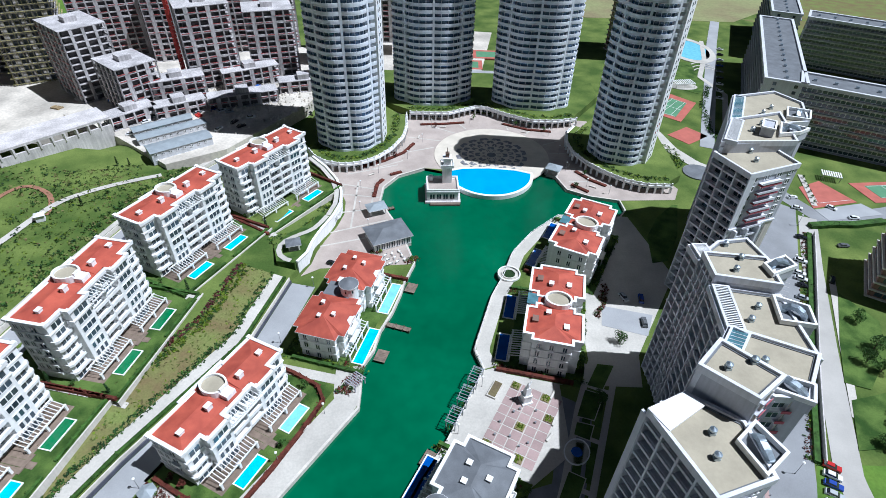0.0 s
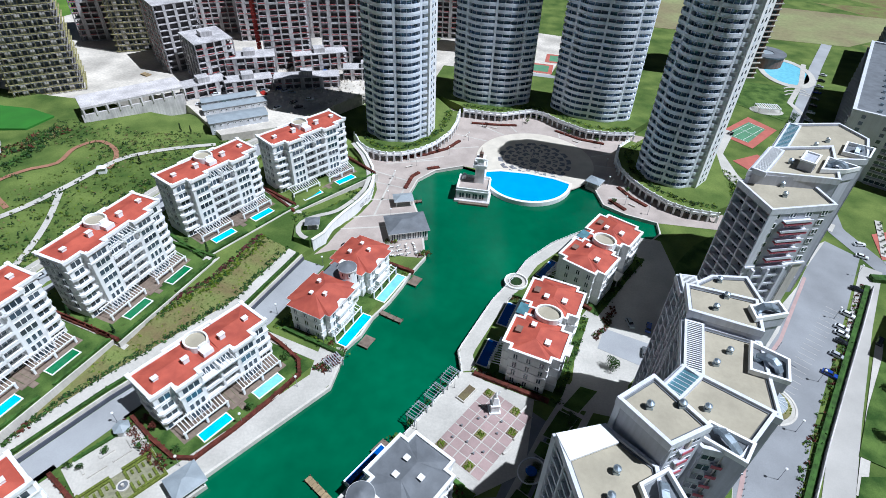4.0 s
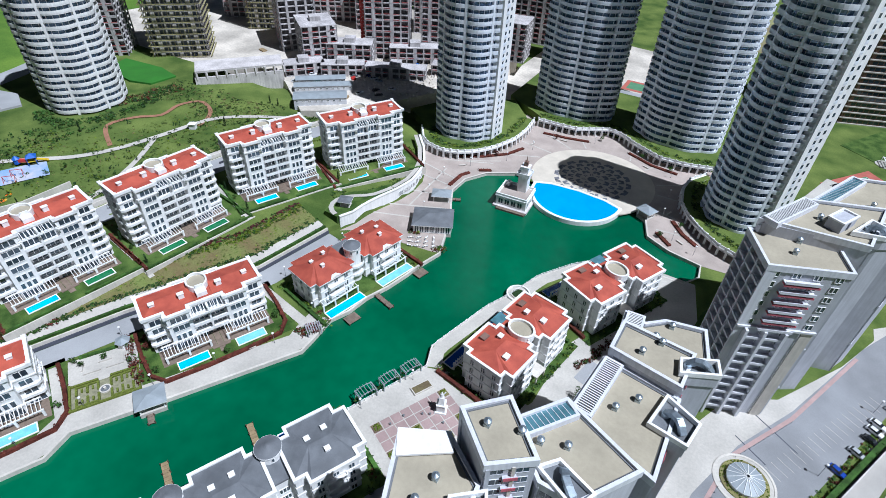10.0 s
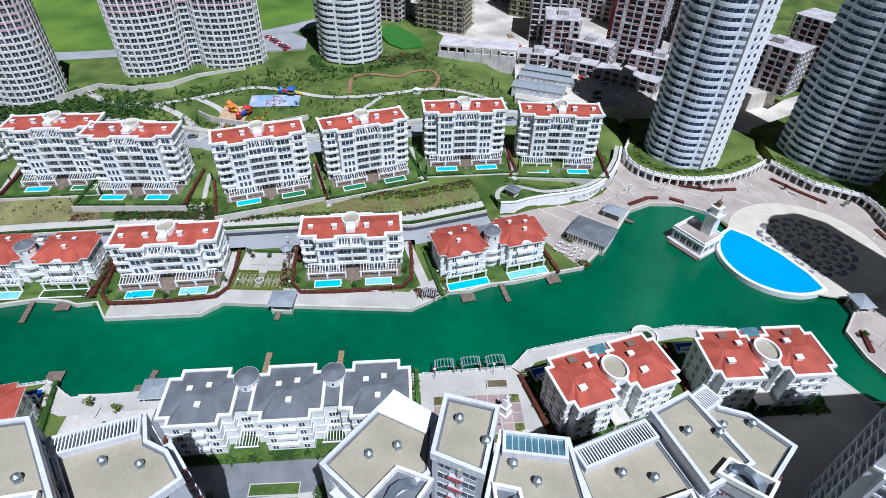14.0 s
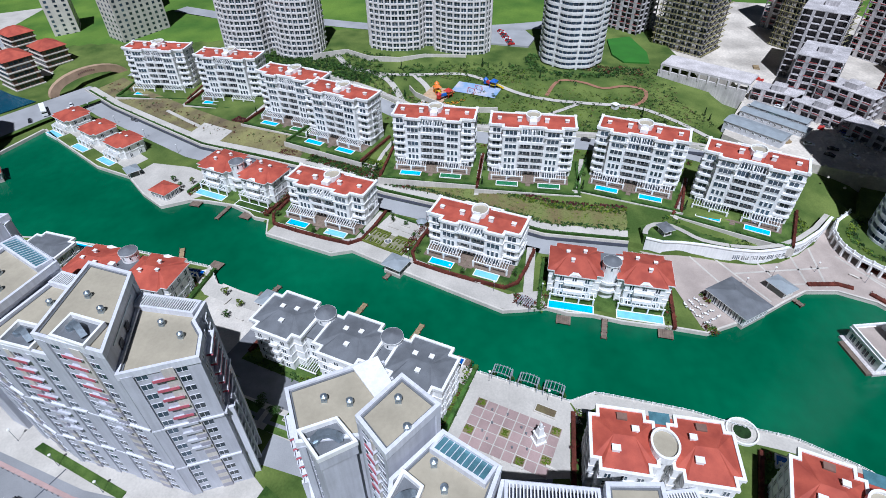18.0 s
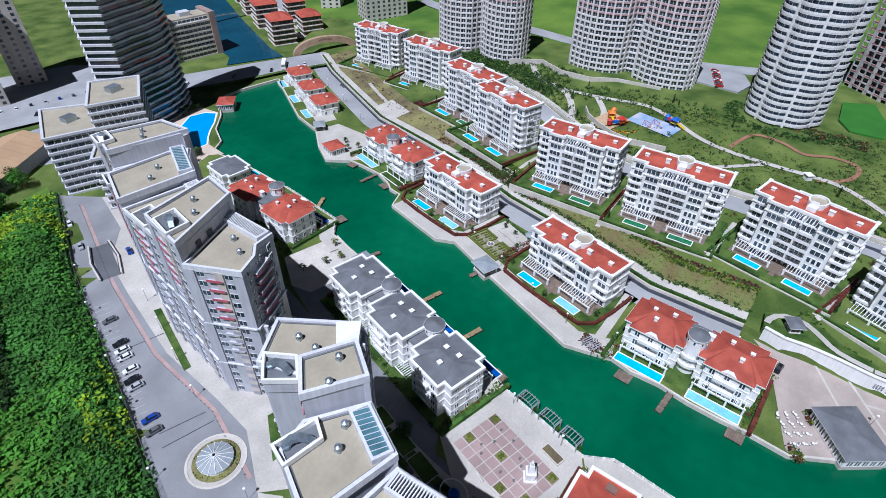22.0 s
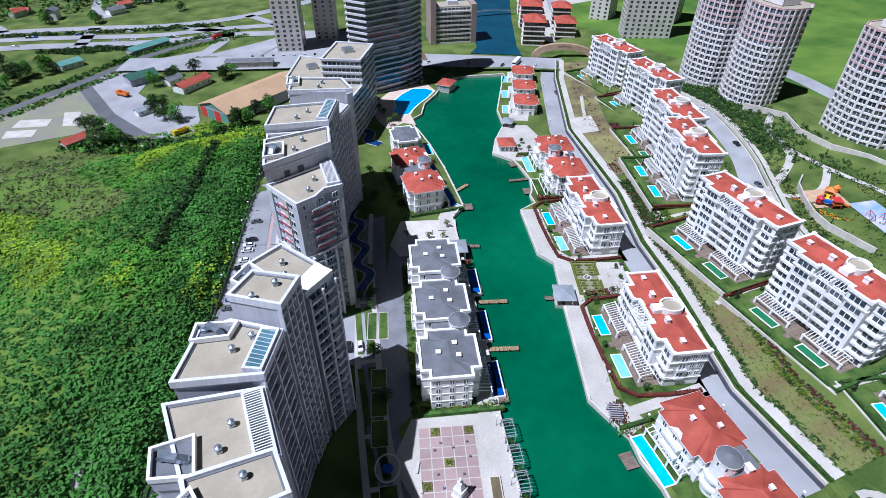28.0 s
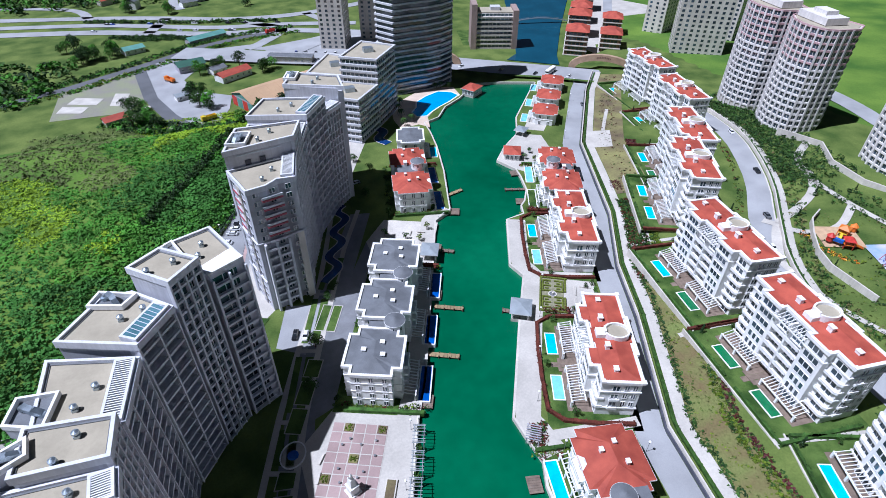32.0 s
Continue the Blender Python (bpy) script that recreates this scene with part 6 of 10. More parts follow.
def concrete_frame(x, y, z, yaw, w, d, floors, label, step=None, scaffold=False):
    """A bare concrete building: slabs, walls with empty openings, red barriers at the edges."""
    root = thing("concrete_shell", x, y, z, yaw, label, "building shell", "unfinished buildings")
    fh = 3.2
    for k in range(floors + 1):
        part("slab", Shape().box(-w / 2, w / 2, -d / 2, d / 2, k * fh - 0.2, k * fh + 0.15), SHELL_GREY, root)
    # solid box behind the openings; without scaffold its dark colour is painted interior shade
    part("core", Shape().box(-w / 2 + 2.2, w / 2 - 2.2, -d / 2 + 2.2, d / 2 - 2.2, 0, floors * fh), bpy.data.materials["blue_site_net" if scaffold else "shell_inside_shade"], root)
    n, m = max(3, round(w / 5)), max(2, round(d / 5))
    for sy in (-1, 1):
        c = Shape()
        for i in range(n + 1):
            px = -w / 2 + w * i / n
            wd = 1.1 if i % 2 else 0.35
            c.box(max(-w / 2, px - wd), min(w / 2, px + wd), sy * (d / 2 - 0.25) - 0.25, sy * (d / 2 - 0.25) + 0.25, 0, floors * fh)
        for k in range(floors):
            c.box(-w / 2, w / 2, sy * (d / 2 - 0.3) - 0.2, sy * (d / 2 - 0.3) + 0.2, k * fh, k * fh + (0.9 if k % 2 else 0.4))
        part("side_frame", c, SHELL_GREY, root)
        c = Shape()
        for i in range(m + 1):
            py = -d / 2 + d * i / m
            c.box(sy * (w / 2 - 0.25) - 0.25, sy * (w / 2 - 0.25) + 0.25, max(-d / 2, py - 0.7), min(d / 2, py + 0.7), 0, floors * fh)
        part("end_frame", c, SHELL_GREY, root)
    if scaffold:
        for k in range(floors):
            s = Shape()
            zz = k * fh + 0.8
            for y0 in (-d / 2 - 1.2, d / 2 + 1.2):
                s.beam((-w / 2 - 1.2, y0, zz), (w / 2 + 1.2, y0, zz), 0.7, 0.12)
            for x0 in (-w / 2 - 1.2, w / 2 + 1.2):
                s.beam((x0, -d / 2 - 1.2, zz), (x0, d / 2 + 1.2, zz), 0.7, 0.12)
            part("scaffold_lift", s, SCAFF, root)
        for i in range(int(w / 2.2) + 1):
            xx = -w / 2 + i * 2.2
            for y0 in (-d / 2 - 1.3, d / 2 + 1.3):
                part("scaffold_pole", Shape().box(xx - 0.09, xx + 0.09, y0 - 0.09, y0 + 0.09, 0, floors * fh + 2), SCAFF, root)
    else:
        s = Shape()
        for k in range(1, floors, 1):
            for i in range(n):
                if (i * 7 + k * 3) % 4:
                    x0 = -w / 2 + w * i / n
                    s.box(x0 + 0.8, x0 + w / n - 0.8, -d / 2 - 0.1, -d / 2, k * fh + 0.5, k * fh + 0.8)
        tagged(part("edge_barrier", s, bpy.data.materials["red_barrier"], root), kind="stuff")
    part("stair_head", Shape().box(-3, 3, -3, 3, floors * fh, floors * fh + 2.6), SHELL_GREY, root)
    return root


# much darker than the bare concrete: the shade indoors is put into the colour
mat("shell_inside_shade", (0.17, 0.16, 0.165), 0.95, 0.3, 0.4, 3, 0.1)
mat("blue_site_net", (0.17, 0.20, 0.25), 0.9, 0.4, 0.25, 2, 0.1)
mat("red_barrier", (0.50, 0.09, 0.09), 0.8, 0.3, 0.8, 5, 0.1)
SHELL = "unfinished grey concrete building with empty openings"
concrete_frame(-186, 272, 11, -38, 28, 22, 11, SHELL)
concrete_frame(-157, 258, 11, 52, 20, 24, 7, SHELL)
concrete_frame(-137, 264, 11, 30, 26, 12, 4, SHELL)
concrete_frame(-128, 290, 11, 30, 26, 20, 13, SHELL)
concrete_frame(-100, 309, 11, 20, 26, 20, 11, SHELL)
concrete_frame(-108, 288, 11, 32, 30, 10, 3, SHELL)
concrete_frame(-70, 330, 11, 10, 30, 18, 7, SHELL)
concrete_frame(-160, 330, 11, 20, 34, 20, 12, SHELL)
for x, y, yaw, w, d, f in ((-150, 238, 50, 22, 10, 2), (-131, 249, 35, 24, 9, 2), (-104, 262, 25, 34, 9, 2), (-78, 283, 20, 26, 9, 2), (-200, 330, 30, 40, 22, 15), (-120, 350, 20, 46, 20, 12), (-60, 372, 5, 50, 20, 9), (-255, 300, 30, 30, 22, 20), (-180, 395, 20, 60, 22, 12), (-262, 195, 40, 28, 20, 24)):
    concrete_frame(x, y, 11, yaw, w, d, f, SHELL)
SCAFFOLD = "tower under construction wrapped in yellowish scaffolding"
concrete_frame(-229, 222, 11, 42, 30, 22, 22, SCAFFOLD, scaffold=True)
concrete_frame(-222, 292, 11, 30, 30, 22, 18, SCAFFOLD, scaffold=True)
crane = thing("tower_crane", -140, 280, 11, 0, "red lattice mast of a tower crane", "crane")
for i in range(26):
    part("mast_section", Shape().box(-0.9, 0.9, -0.9, -0.7, i * 2, i * 2 + 1.8).box(-0.9, 0.9, 0.7, 0.9, i * 2, i * 2 + 1.8).beam((-0.8, -0.8, i * 2), (0.8, 0.8, i * 2 + 1.8), 0.2, 0.2), RED_PAINT, crane)


def site_office(x, y, z, yaw, w, d, floors, label):
    root = thing("site_office", x, y, z, yaw, label, "site office", "site offices")
    part("wall", Shape().box(-w / 2, w / 2, -d / 2, d / 2, 0, floors * 2.8), WHITE_B, root)
    s = Shape()
    s.prism([(-w / 2 - 0.4, -d / 2 - 0.4), (w / 2 + 0.4, -d / 2 - 0.4), (w / 2 + 0.4, d / 2 + 0.4), (-w / 2 - 0.4, d / 2 + 0.4)], floors * 2.8, floors * 2.8 + 1.0, [(-w / 2 - 0.4, -0.3), (w / 2 + 0.4, -0.3), (w / 2 + 0.4, 0.3), (-w / 2 - 0.4, 0.3)])
    part("roof", s, SLATE, root)
    for k in range(floors):
        for i in range(int(w / 3)):
            for sy in (-1, 1):
                part("window", window_mesh(1.2, 1.1, 2), None, root, at=pose(-w / 2 + 1.7 + i * 3, sy * (d / 2 + 0.02), k * 2.8 + 1.0, 0, 0, 0 if sy < 0 else 180))


OFFICE = "long white site office of stacked cabins with a grey roof"
site_office(-117, 213, 9, 40, 26, 9, 2, OFFICE)
site_office(-126, 226, 11, 40, 30, 6, 1, OFFICE)
site_office(-133, 232, 11, 40, 26, 6, 1, OFFICE)

# ---- north-east: long grey slab block, red-brick block, courts ----
def grey_slab(x, y, yaw, w, d, floors, label):
    root = thing("slab_block", x, y, BASE, yaw, label, "apartment block", "grey slab blocks")
    fh = 3.0
    part("wall", Shape().box(-w / 2, w / 2, -d / 2, d / 2, 0, floors * fh), WHITE_B, root)
    for k in range(floors):
        for sy in (-1, 1):
            part("window_band", window_mesh(w - 1.5, 1.7, int(w / 2.2)), None, root, at=pose(0, sy * (d / 2 + 0.02), k * fh + 0.8, 0, 0, 0 if sy < 0 else 180))
            part("balcony", Shape().box(-w / 2 + 1, w / 2 - 1, sy * d / 2 - (1.0 if sy < 0 else 0), sy * d / 2 + (1.0 if sy > 0 else 0), k * fh - 0.15, k * fh + 0.55), MAUVE, root)
    for sx in (-1, 1):
        for o in (-d / 4, d / 4):
            g = Shape()
            for k in range(floors):
                g.box(min(sx * w / 2, sx * (w / 2 + 0.06)), max(sx * w / 2, sx * (w / 2 + 0.06)), o - 0.8, o + 0.8, k * fh + 0.9, k * fh + 2.5)
            part("window_column", g, GLASS, root)
    part("parapet", Shape().ring([(-w / 2 - 0.5, -d / 2 - 0.5), (w / 2 + 0.5, -d / 2 - 0.5), (w / 2 + 0.5, d / 2 + 0.5), (-w / 2 - 0.5, d / 2 + 0.5)], [(-w / 2 + 1, -d / 2 + 1), (w / 2 - 1, -d / 2 + 1), (w / 2 - 1, d / 2 - 1), (-w / 2 + 1, d / 2 - 1)], floors * fh, floors * fh + 1.2), WHITE_B, root)
    part("roof", Shape().box(-w / 2 + 1, w / 2 - 1, -d / 2 + 1, d / 2 - 1, floors * fh, floors * fh + 0.4), GREY_ROOF, root)
    for i in range(int(w / 9)):
        part("roof_unit", Shape().box(-w / 2 + 5 + i * 9, -w / 2 + 6.4 + i * 9, -1, 0.2, floors * fh + 0.4, floors * fh + 1.5), STEEL, root)
    return root


SLAB = "long grey slab block with a dark roof and rows of balconies"
grey_slab(186, 316, 68, 118, 19, 10, SLAB)
grey_slab(215, 246, -27, 92, 18, 10, SLAB)
grey_slab(272, 362, -30, 84, 18, 10, SLAB)
grey_slab(236, 420, 68, 80, 18, 10, SLAB)


def brick_block(x, y, yaw, w, d, floors, fh, label, tile=False):
    root = thing("brick_block", x, y, BASE, yaw, label, "apartment block", "brown blocks")
    part("wall", Shape().box(-w / 2, w / 2, -d / 2, d / 2, 0, floors * fh), BROWNISH, root)
    for k in range(floors):
        g = Shape()
        for x0, x1, y0, y1 in ((-w / 2 + 1.5, w / 2 - 1.5, -d / 2 - 0.05, d / 2 + 0.05), (-w / 2 - 0.05, w / 2 + 0.05, -d / 2 + 2, d / 2 - 2)):
            m = max(3, int(max(x1 - x0 if x0 > -w / 2 else 0, y1 - y0 if y0 > -d / 2 else 0) / 2.5))
            for i in range(m):
                if x0 > -w / 2:
                    g.box(x0 + (x1 - x0) * (i + 0.08) / m, x0 + (x1 - x0) * (i + 0.92) / m, y0, y1, k * fh + 0.9, k * fh + 2.5)
                else:
                    g.box(x0, x1, y0 + (y1 - y0) * (i + 0.08) / m, y0 + (y1 - y0) * (i + 0.92) / m, k * fh + 0.9, k * fh + 2.5)
        part("ribbon_window", g, GLASS, root)
        part("floor_band", Shape().ring([(-w / 2 - 0.7, -d / 2 - 0.7), (w / 2 + 0.7, -d / 2 - 0.7), (w / 2 + 0.7, d / 2 + 0.7), (-w / 2 - 0.7, d / 2 + 0.7)], [(-w / 2, -d / 2), (w / 2, -d / 2), (w / 2, d / 2), (-w / 2, d / 2)], k * fh - 0.1, k * fh + 0.5), CREAM, root)
    e = [(-w / 2 - 1, -d / 2 - 1), (w / 2 + 1, -d / 2 - 1), (w / 2 + 1, d / 2 + 1), (-w / 2 - 1, d / 2 + 1)]
    if tile:
        part("roof", Shape().prism(e, floors * fh, floors * fh + 3.0, inset(e, min(w, d) * 0.42)), RED_TILE, root)
    else:
        part("roof", Shape().prism(e, floors * fh, floors * fh + 0.8), GREY_ROOF, root)
    return root


brick_block(166, 146, -30, 26, 22, 7, 3.1, "red-brown brick block with pale bands, beside a lawn")
brick_block(128, 388, 20, 30, 26, 26, 3.2, "tall dark brown tower with glazed bands")
# courts and pool
for name, poly, m, label in (("tennis_court", [(112, 291), (132, 317), (144, 304), (127, 278)], COURT_RED, "red tennis court"), ("ball_court", [(115, 262), (128, 272), (136, 262), (123, 252)], COURT_RED, "red ball court"),
                             ("tennis_court", [(160, 214), (172, 220), (180, 203), (158, 197)], COURT_RED, "pale red sports court"), ("tennis_court", [(185, 219), (210, 222), (213, 206), (188, 203)], COURT_RED, "red sports court")):
    pad(name, poly, BASE + 0.2, m, label + " with white lines beside the road", "sports court", 0.4)
pad("court_field", [(116, 291), (131, 310), (138, 303), (126, 284)], BASE + 0.26, COURT_GREEN, "green playing field of a tennis court", "sports court", 0.2)
pad("court_field", [(191, 217), (206, 219), (208, 209), (193, 207)], BASE + 0.26, COURT_GREEN, "green playing field of a sports court", "sports court", 0.2)
ne_pool = circle(170, 398, 19, 28, 0.7, 1.15)
pad("garden_pool", ne_pool, BASE + 0.2, POOL_PALE, "pale blue garden pool", "swimming pool", 0.4)
single("pool_deck", Shape().ring(circle(170, 398, 24, 28, 0.7, 1.15), ne_pool, BASE - 0.2, BASE + 0.35), PAVE, "pale deck round the garden pool", "deck", kind="structure")

# ---- south end: road, gate, canal and buildings ----
drape("road_bridge", [(58, -266), (-5, -232), (-63, -204), (-108, -182), (-153, -150), (-199, -116), (-248, -96), (-332, -62), (-420, -34)], 24, ASPHALT, "wide grey road across the end of the lake", "road", 0.35, z=2.4)
drape("verge", [(-100, -166), (-134, -146), (-160, -131), (-186, -112)], 3.0, LAWN, "green verge beside the road", "verge", 0.5, z=2.4)
pad("canal", [(-155, -172), (-167, -181), (-195, -240), (-228, -317), (-300, -470), (-390, -440), (-283, -297), (-232, -226), (-193, -168), (-184, -150)], 1.9, mat("blue_canal_water", (0.012, 0.075, 0.12), 0.14, 0.15, 0.05, 0.3, 0.1), "blue-green canal beyond the road", "water", 0.3)


def gate_arch(x, y, yaw, label):
    root = thing("gate_arch", x, y, 2.6, yaw, label, "arch", "gate arches")
    outer = [(34 * math.cos(radians(a)), 12.5 * math.sin(radians(a))) for a in range(0, 181, 12)]
    inner = [(27 * math.cos(radians(a)), 8.0 * math.sin(radians(a)) - 0.5) for a in range(0, 181, 12)]
    stone = bpy.data.materials["tan_stone"]
    for i in range(len(outer) - 1):
        s = Shape()
        q = [outer[i], outer[i + 1], inner[i + 1], inner[i]]
        s.face([(a, -1.6, b) for a, b in q]).face([(a, 1.6, b) for a, b in q[::-1]])
        for (a, b), (c, d) in zip(q, q[1:] + q[:1]):
            s.face([(c, -1.6, d), (a, -1.6, b), (a, 1.6, b), (c, 1.6, d)])
        part("arch_stone", s.weld(), stone, root)
    # lettering too small to read
    for i in range(9):
        part("letter_bar", Shape().box(-7 + i * 1.6, -6 + i * 1.6, -1.75, -1.6, 10.0 - 0.05 * (i - 4) ** 2, 11.2 - 0.05 * (i - 4) ** 2), BROWNISH, root)
    return root


mat("tan_stone", (0.42, 0.29, 0.19), 0.85, 0.15, 0.3, 3, 0.1)
for x, y, yaw in ((-204, -129, 140), (-100, -183, 154)):
    ga = gate_arch(x, y, yaw, "tan stone gate arch beside the lake road")
    ga.matrix_basis = ga.matrix_basis @ Matrix.Diagonal((0.66, 0.9, 0.8, 1))


def curved_tower():
    """The tall banded tower over the far pool, with its stepped wing."""
    root = thing("banded_tower", 0, 0, BASE, 0, "tall curved dark tower with pale bands", "tower")
    front = [(-103, -149), (-94, -143.5), (-84, -141), (-73, -140.5), (-62, -139)]
    back = [(-55, -151), (-64, -163), (-80, -166), (-95, -163), (-106, -157)]
    P = ccw(front + back)
    part("glazed_core", Shape().prism(inset(P, 1.0), 0, 96), GLASS, root)
    for k in range(31):
        part("floor_band", Shape().ring(P, inset(P, 1.4), k * 3.2 - 0.3, k * 3.2 + 0.7), WHITE_B, root)
    part("roof", Shape().prism(P, 96, 97.5), WHITE_B, root)
    wing_r = thing("stepped_wing", 0, 0, BASE, 0, "stepped grey block beside the banded tower", "apartment block")
    for i, (a, b, c, d, n) in enumerate((((-57, -121), (-41, -102), (-25, -113), (-42, -134), 11), ((-41, -102), (-26, -85.5), (-10, -98), (-25, -113), 7), ((-42, -134), (-25, -113), (-9, -123), (-26, -150), 8))):
        P = ccw([a, b, c, d])
        part("wall", Shape().prism(P, 0, n * 3.2), MAUVE, wing_r)
        for k in range(n):
            part("floor_band", Shape().ring(inset(P, -0.6), inset(P, 0.1), k * 3.2 - 0.2, k * 3.2 + 0.8), WHITE_B, wing_r)
            for p, q in zip(P, P[1:] + P[:1]):
                dd = Vector(q) - Vector(p)
                m = (Vector(q) + Vector(p)) / 2 + Vector((dd.y, -dd.x)).normalized() * 0.02
                part("window_band", window_mesh(dd.length - 1.5, 1.7, max(3, int(dd.length / 2.4))), None, wing_r, at=pose(m.x, m.y, k * 3.2 + 0.9, 0, 0, math.degrees(math.atan2(dd.y, dd.x))))
        part("parapet", Shape().ring(inset(P, -0.5), inset(P, 0.5), n * 3.2, n * 3.2 + 1.0), WHITE_B, wing_r)
        part("roof", Shape().prism(inset(P, 0.5), n * 3.2, n * 3.2 + 0.2), GRAVEL, wing_r)
        part("roof_unit", Shape().box(sum(p[0] for p in P) / 4 - 2.5, sum(p[0] for p in P) / 4 + 2.5, sum(p[1] for p in P) / 4 - 2, sum(p[1] for p in P) / 4 + 2, n * 3.2 + 0.2, n * 3.2 + 2.4), STEEL, wing_r)


curved_tower()
pad("far_pool_deck", [(-62.4, -130.7), (-53.2, -119.9), (-50.0, -106.4), (-50.1, -94.3), (-61.1, -96.2), (-65.6, -90.8), (-69.3, -103.5), (-77.1, -111.7), (-88.7, -118.3), (-99.1, -126.2), (-100.0, -139.2), (-91.8, -143.1), (-80.1, -143.3)], BASE + 0.06, mat("warm_deck", (0.62, 0.50, 0.40), 0.85, 0.1, 0.2, 3, 0.1), "pale warm paving round the far pool", "deck", 0.3)
fp = ccw([(-88.4, -135.8), (-95.4, -132.0), (-97.6, -126.4), (-88.6, -119.3), (-80.7, -114.6), (-74.4, -109.9), (-68.9, -105.0), (-63.8, -106.2), (-63.1, -112.1), (-67.7, -117.6), (-70.7, -125.4), (-78.6, -131.3)])
far_pool = thing("lagoon_pool", 0, 0, 0, 0, "bright blue lagoon-shaped swimming pool beside the lake", "swimming pool")
part("rim", Shape().ring(inset(fp, -0.8), fp, BASE - 0.3, BASE + 0.25), WHITE, far_pool)
part("pool_water", Shape().prism(fp, BASE - 0.3, BASE + 0.15), bpy.data.materials["bright_pool_water"], far_pool, "bright blue pool water")


def plain_tower(x, y, yaw, w, d, floors, m, label, group="distant towers"):
    root = thing("tower_block", x, y, BASE, yaw, label, "tower", group)
    fh = 3.1
    part("wall", Shape().box(-w / 2, w / 2, -d / 2, d / 2, 0, floors * fh), m, root)
    for sx, sy, a in ((0, -1, 0), (0, 1, 180), (1, 0, 90), (-1, 0, -90)):
        ln = w if sx == 0 else d
        n = max(2, int(ln / 4.2))
        for i in range(n):
            o = (i - (n - 1) / 2) * ln / n
            px, py = (o, sy * (d / 2)) if sx == 0 else (sx * (w / 2), o)
            s = Shape()
            for k in range(floors):
                s.box(-0.9, 0.9, -0.04, 0.04, k * fh + 0.8, k * fh + 2.4)
            part("window_column", s, GLASS, root, at=pose(px, py, 0, 0, 0, a))
    part("roof", Shape().box(-w / 2 - 0.4, w / 2 + 0.4, -d / 2 - 0.4, d / 2 + 0.4, floors * fh, floors * fh + 1.2), m, root)
    part("roof_unit", Shape().box(-3, 3, -3, 3, floors * fh + 1.2, floors * fh + 3.6), m, root)
    return root


plain_tower(-52, -250, -25, 18, 22, 22, CREAM, "tall cream tower beyond the road")
plain_tower(-84, -262, -25, 16, 20, 20, CREAM, "tall cream tower beyond the road")


def slab_ended_block(x, y, yaw):
    """A beige block whose open floors stand between two tall blank brown end walls."""
    root = thing("office_block", x, y, BASE, yaw, "beige office block with open floors between blank brown end walls", "office block")
    brown = mat("brown_pink_cladding", (0.36, 0.27, 0.24), 0.8, 0.1, 0.2, 3, 0.05, stains=0.1)
    part("wall", Shape().box(-13, 13, -7, 7, 0, 25), CREAM, root)
    for k in range(8):
        part("floor_band", Shape().box(-13, 13, 7, 8.6, k * 3.1 - 0.2, k * 3.1 + 0.9).box(-13, 13, -8.6, -7, k * 3.1 - 0.2, k * 3.1 + 0.9), CREAM, root)
        part("window_band", window_mesh(25, 1.8, 9), None, root, at=pose(0, 7.02, k * 3.1 + 1.0, 0, 0, 180))
    for x0, h in ((-17, 27), (13, 31)):
        part("end_wall", Shape().box(x0, x0 + 4, -9.5, 9.5, 0, h), brown, root, "tall blank brown end wall")
    part("roof", Shape().box(-13, 13, -7, 7, 25, 25.5), GRAVEL, root)
    part("roof_unit", Shape().box(-4, 3, -3, 3, 25.5, 28), WHITE_B, root)


slab_ended_block(-160, -206, -20)
pad("tower_forecourt", [(-112, -190), (-60, -168), (-26, -152), (-4, -172), (-20, -200), (-63, -190), (-104, -172)], BASE + 0.05, ASPHALT, "grey asphalt forecourt of the towers", "parking", 0.3)
pad("south_parking", [(-118, -196), (-60, -214), (-8, -240), (4, -262), (-36, -272), (-70, -284), (-110, -262), (-130, -222)], BASE + 0.05, ASPHALT, "grey asphalt car park round the far towers", "parking", 0.3)
pad("canal_quarter", [(-222, -150), (-262, -130), (-345, -150), (-360, -240), (-330, -300), (-296, -300), (-250, -238), (-220, -192)], BASE + 0.05, PAVE, "pale paved streets between the canal houses", "pavement", 0.3)
for q, label in (([(-244, -152), (-262, -142), (-285, -176), (-268, -190)], "lawn between the canal streets"), ([(-290, -150), (-312, -142), (-330, -190), (-306, -196)], "lawn between the canal streets"), ([(-140, -214), (-176, -200), (-192, -236), (-150, -250)], "green lawn beside the office block")):
    pad("street_lawn", q, BASE + 0.16, LAWN, label, "lawn", 0.3)
drape("canal_street", [(-224, -146), (-262, -200), (-300, -256), (-340, -312)], 8.0, ASPHALT, "grey street behind the canal houses", "road", 0.2, z=BASE)
foot = thing("canal_footbridge", 0, 0, 0, 0, "slim pale blue footbridge over the canal", "footbridge")
for k in range(6):
    p, q = Vector((-197, -250, 3.0)).lerp(Vector((-246, -238, 3.0)), k / 6), Vector((-197, -250, 3.0)).lerp(Vector((-246, -238, 3.0)), (k + 1) / 6)
    p.z += 3.0 * math.sin(math.pi * k / 6)
    q.z += 3.0 * math.sin(math.pi * (k + 1) / 6)
    part("bridge_deck", Shape().beam(p, q, 2.6, 0.4), STEEL, foot)
    up = Vector((0, 0, 1.1))
    part("bridge_rail", Shape().beam(p + up, q + up, 0.15, 0.15), STEEL, foot)
plain_tower(-283, -131, -37, 34, 18, 18, CREAM, "cream tower with a glazed foot by the road")
plain_tower(-330, -150, 25, 22, 18, 16, CREAM, "cream tower behind the canal houses")
plain_tower(-300, -190, 25, 20, 16, 10, CREAM, "cream tower behind the canal houses")
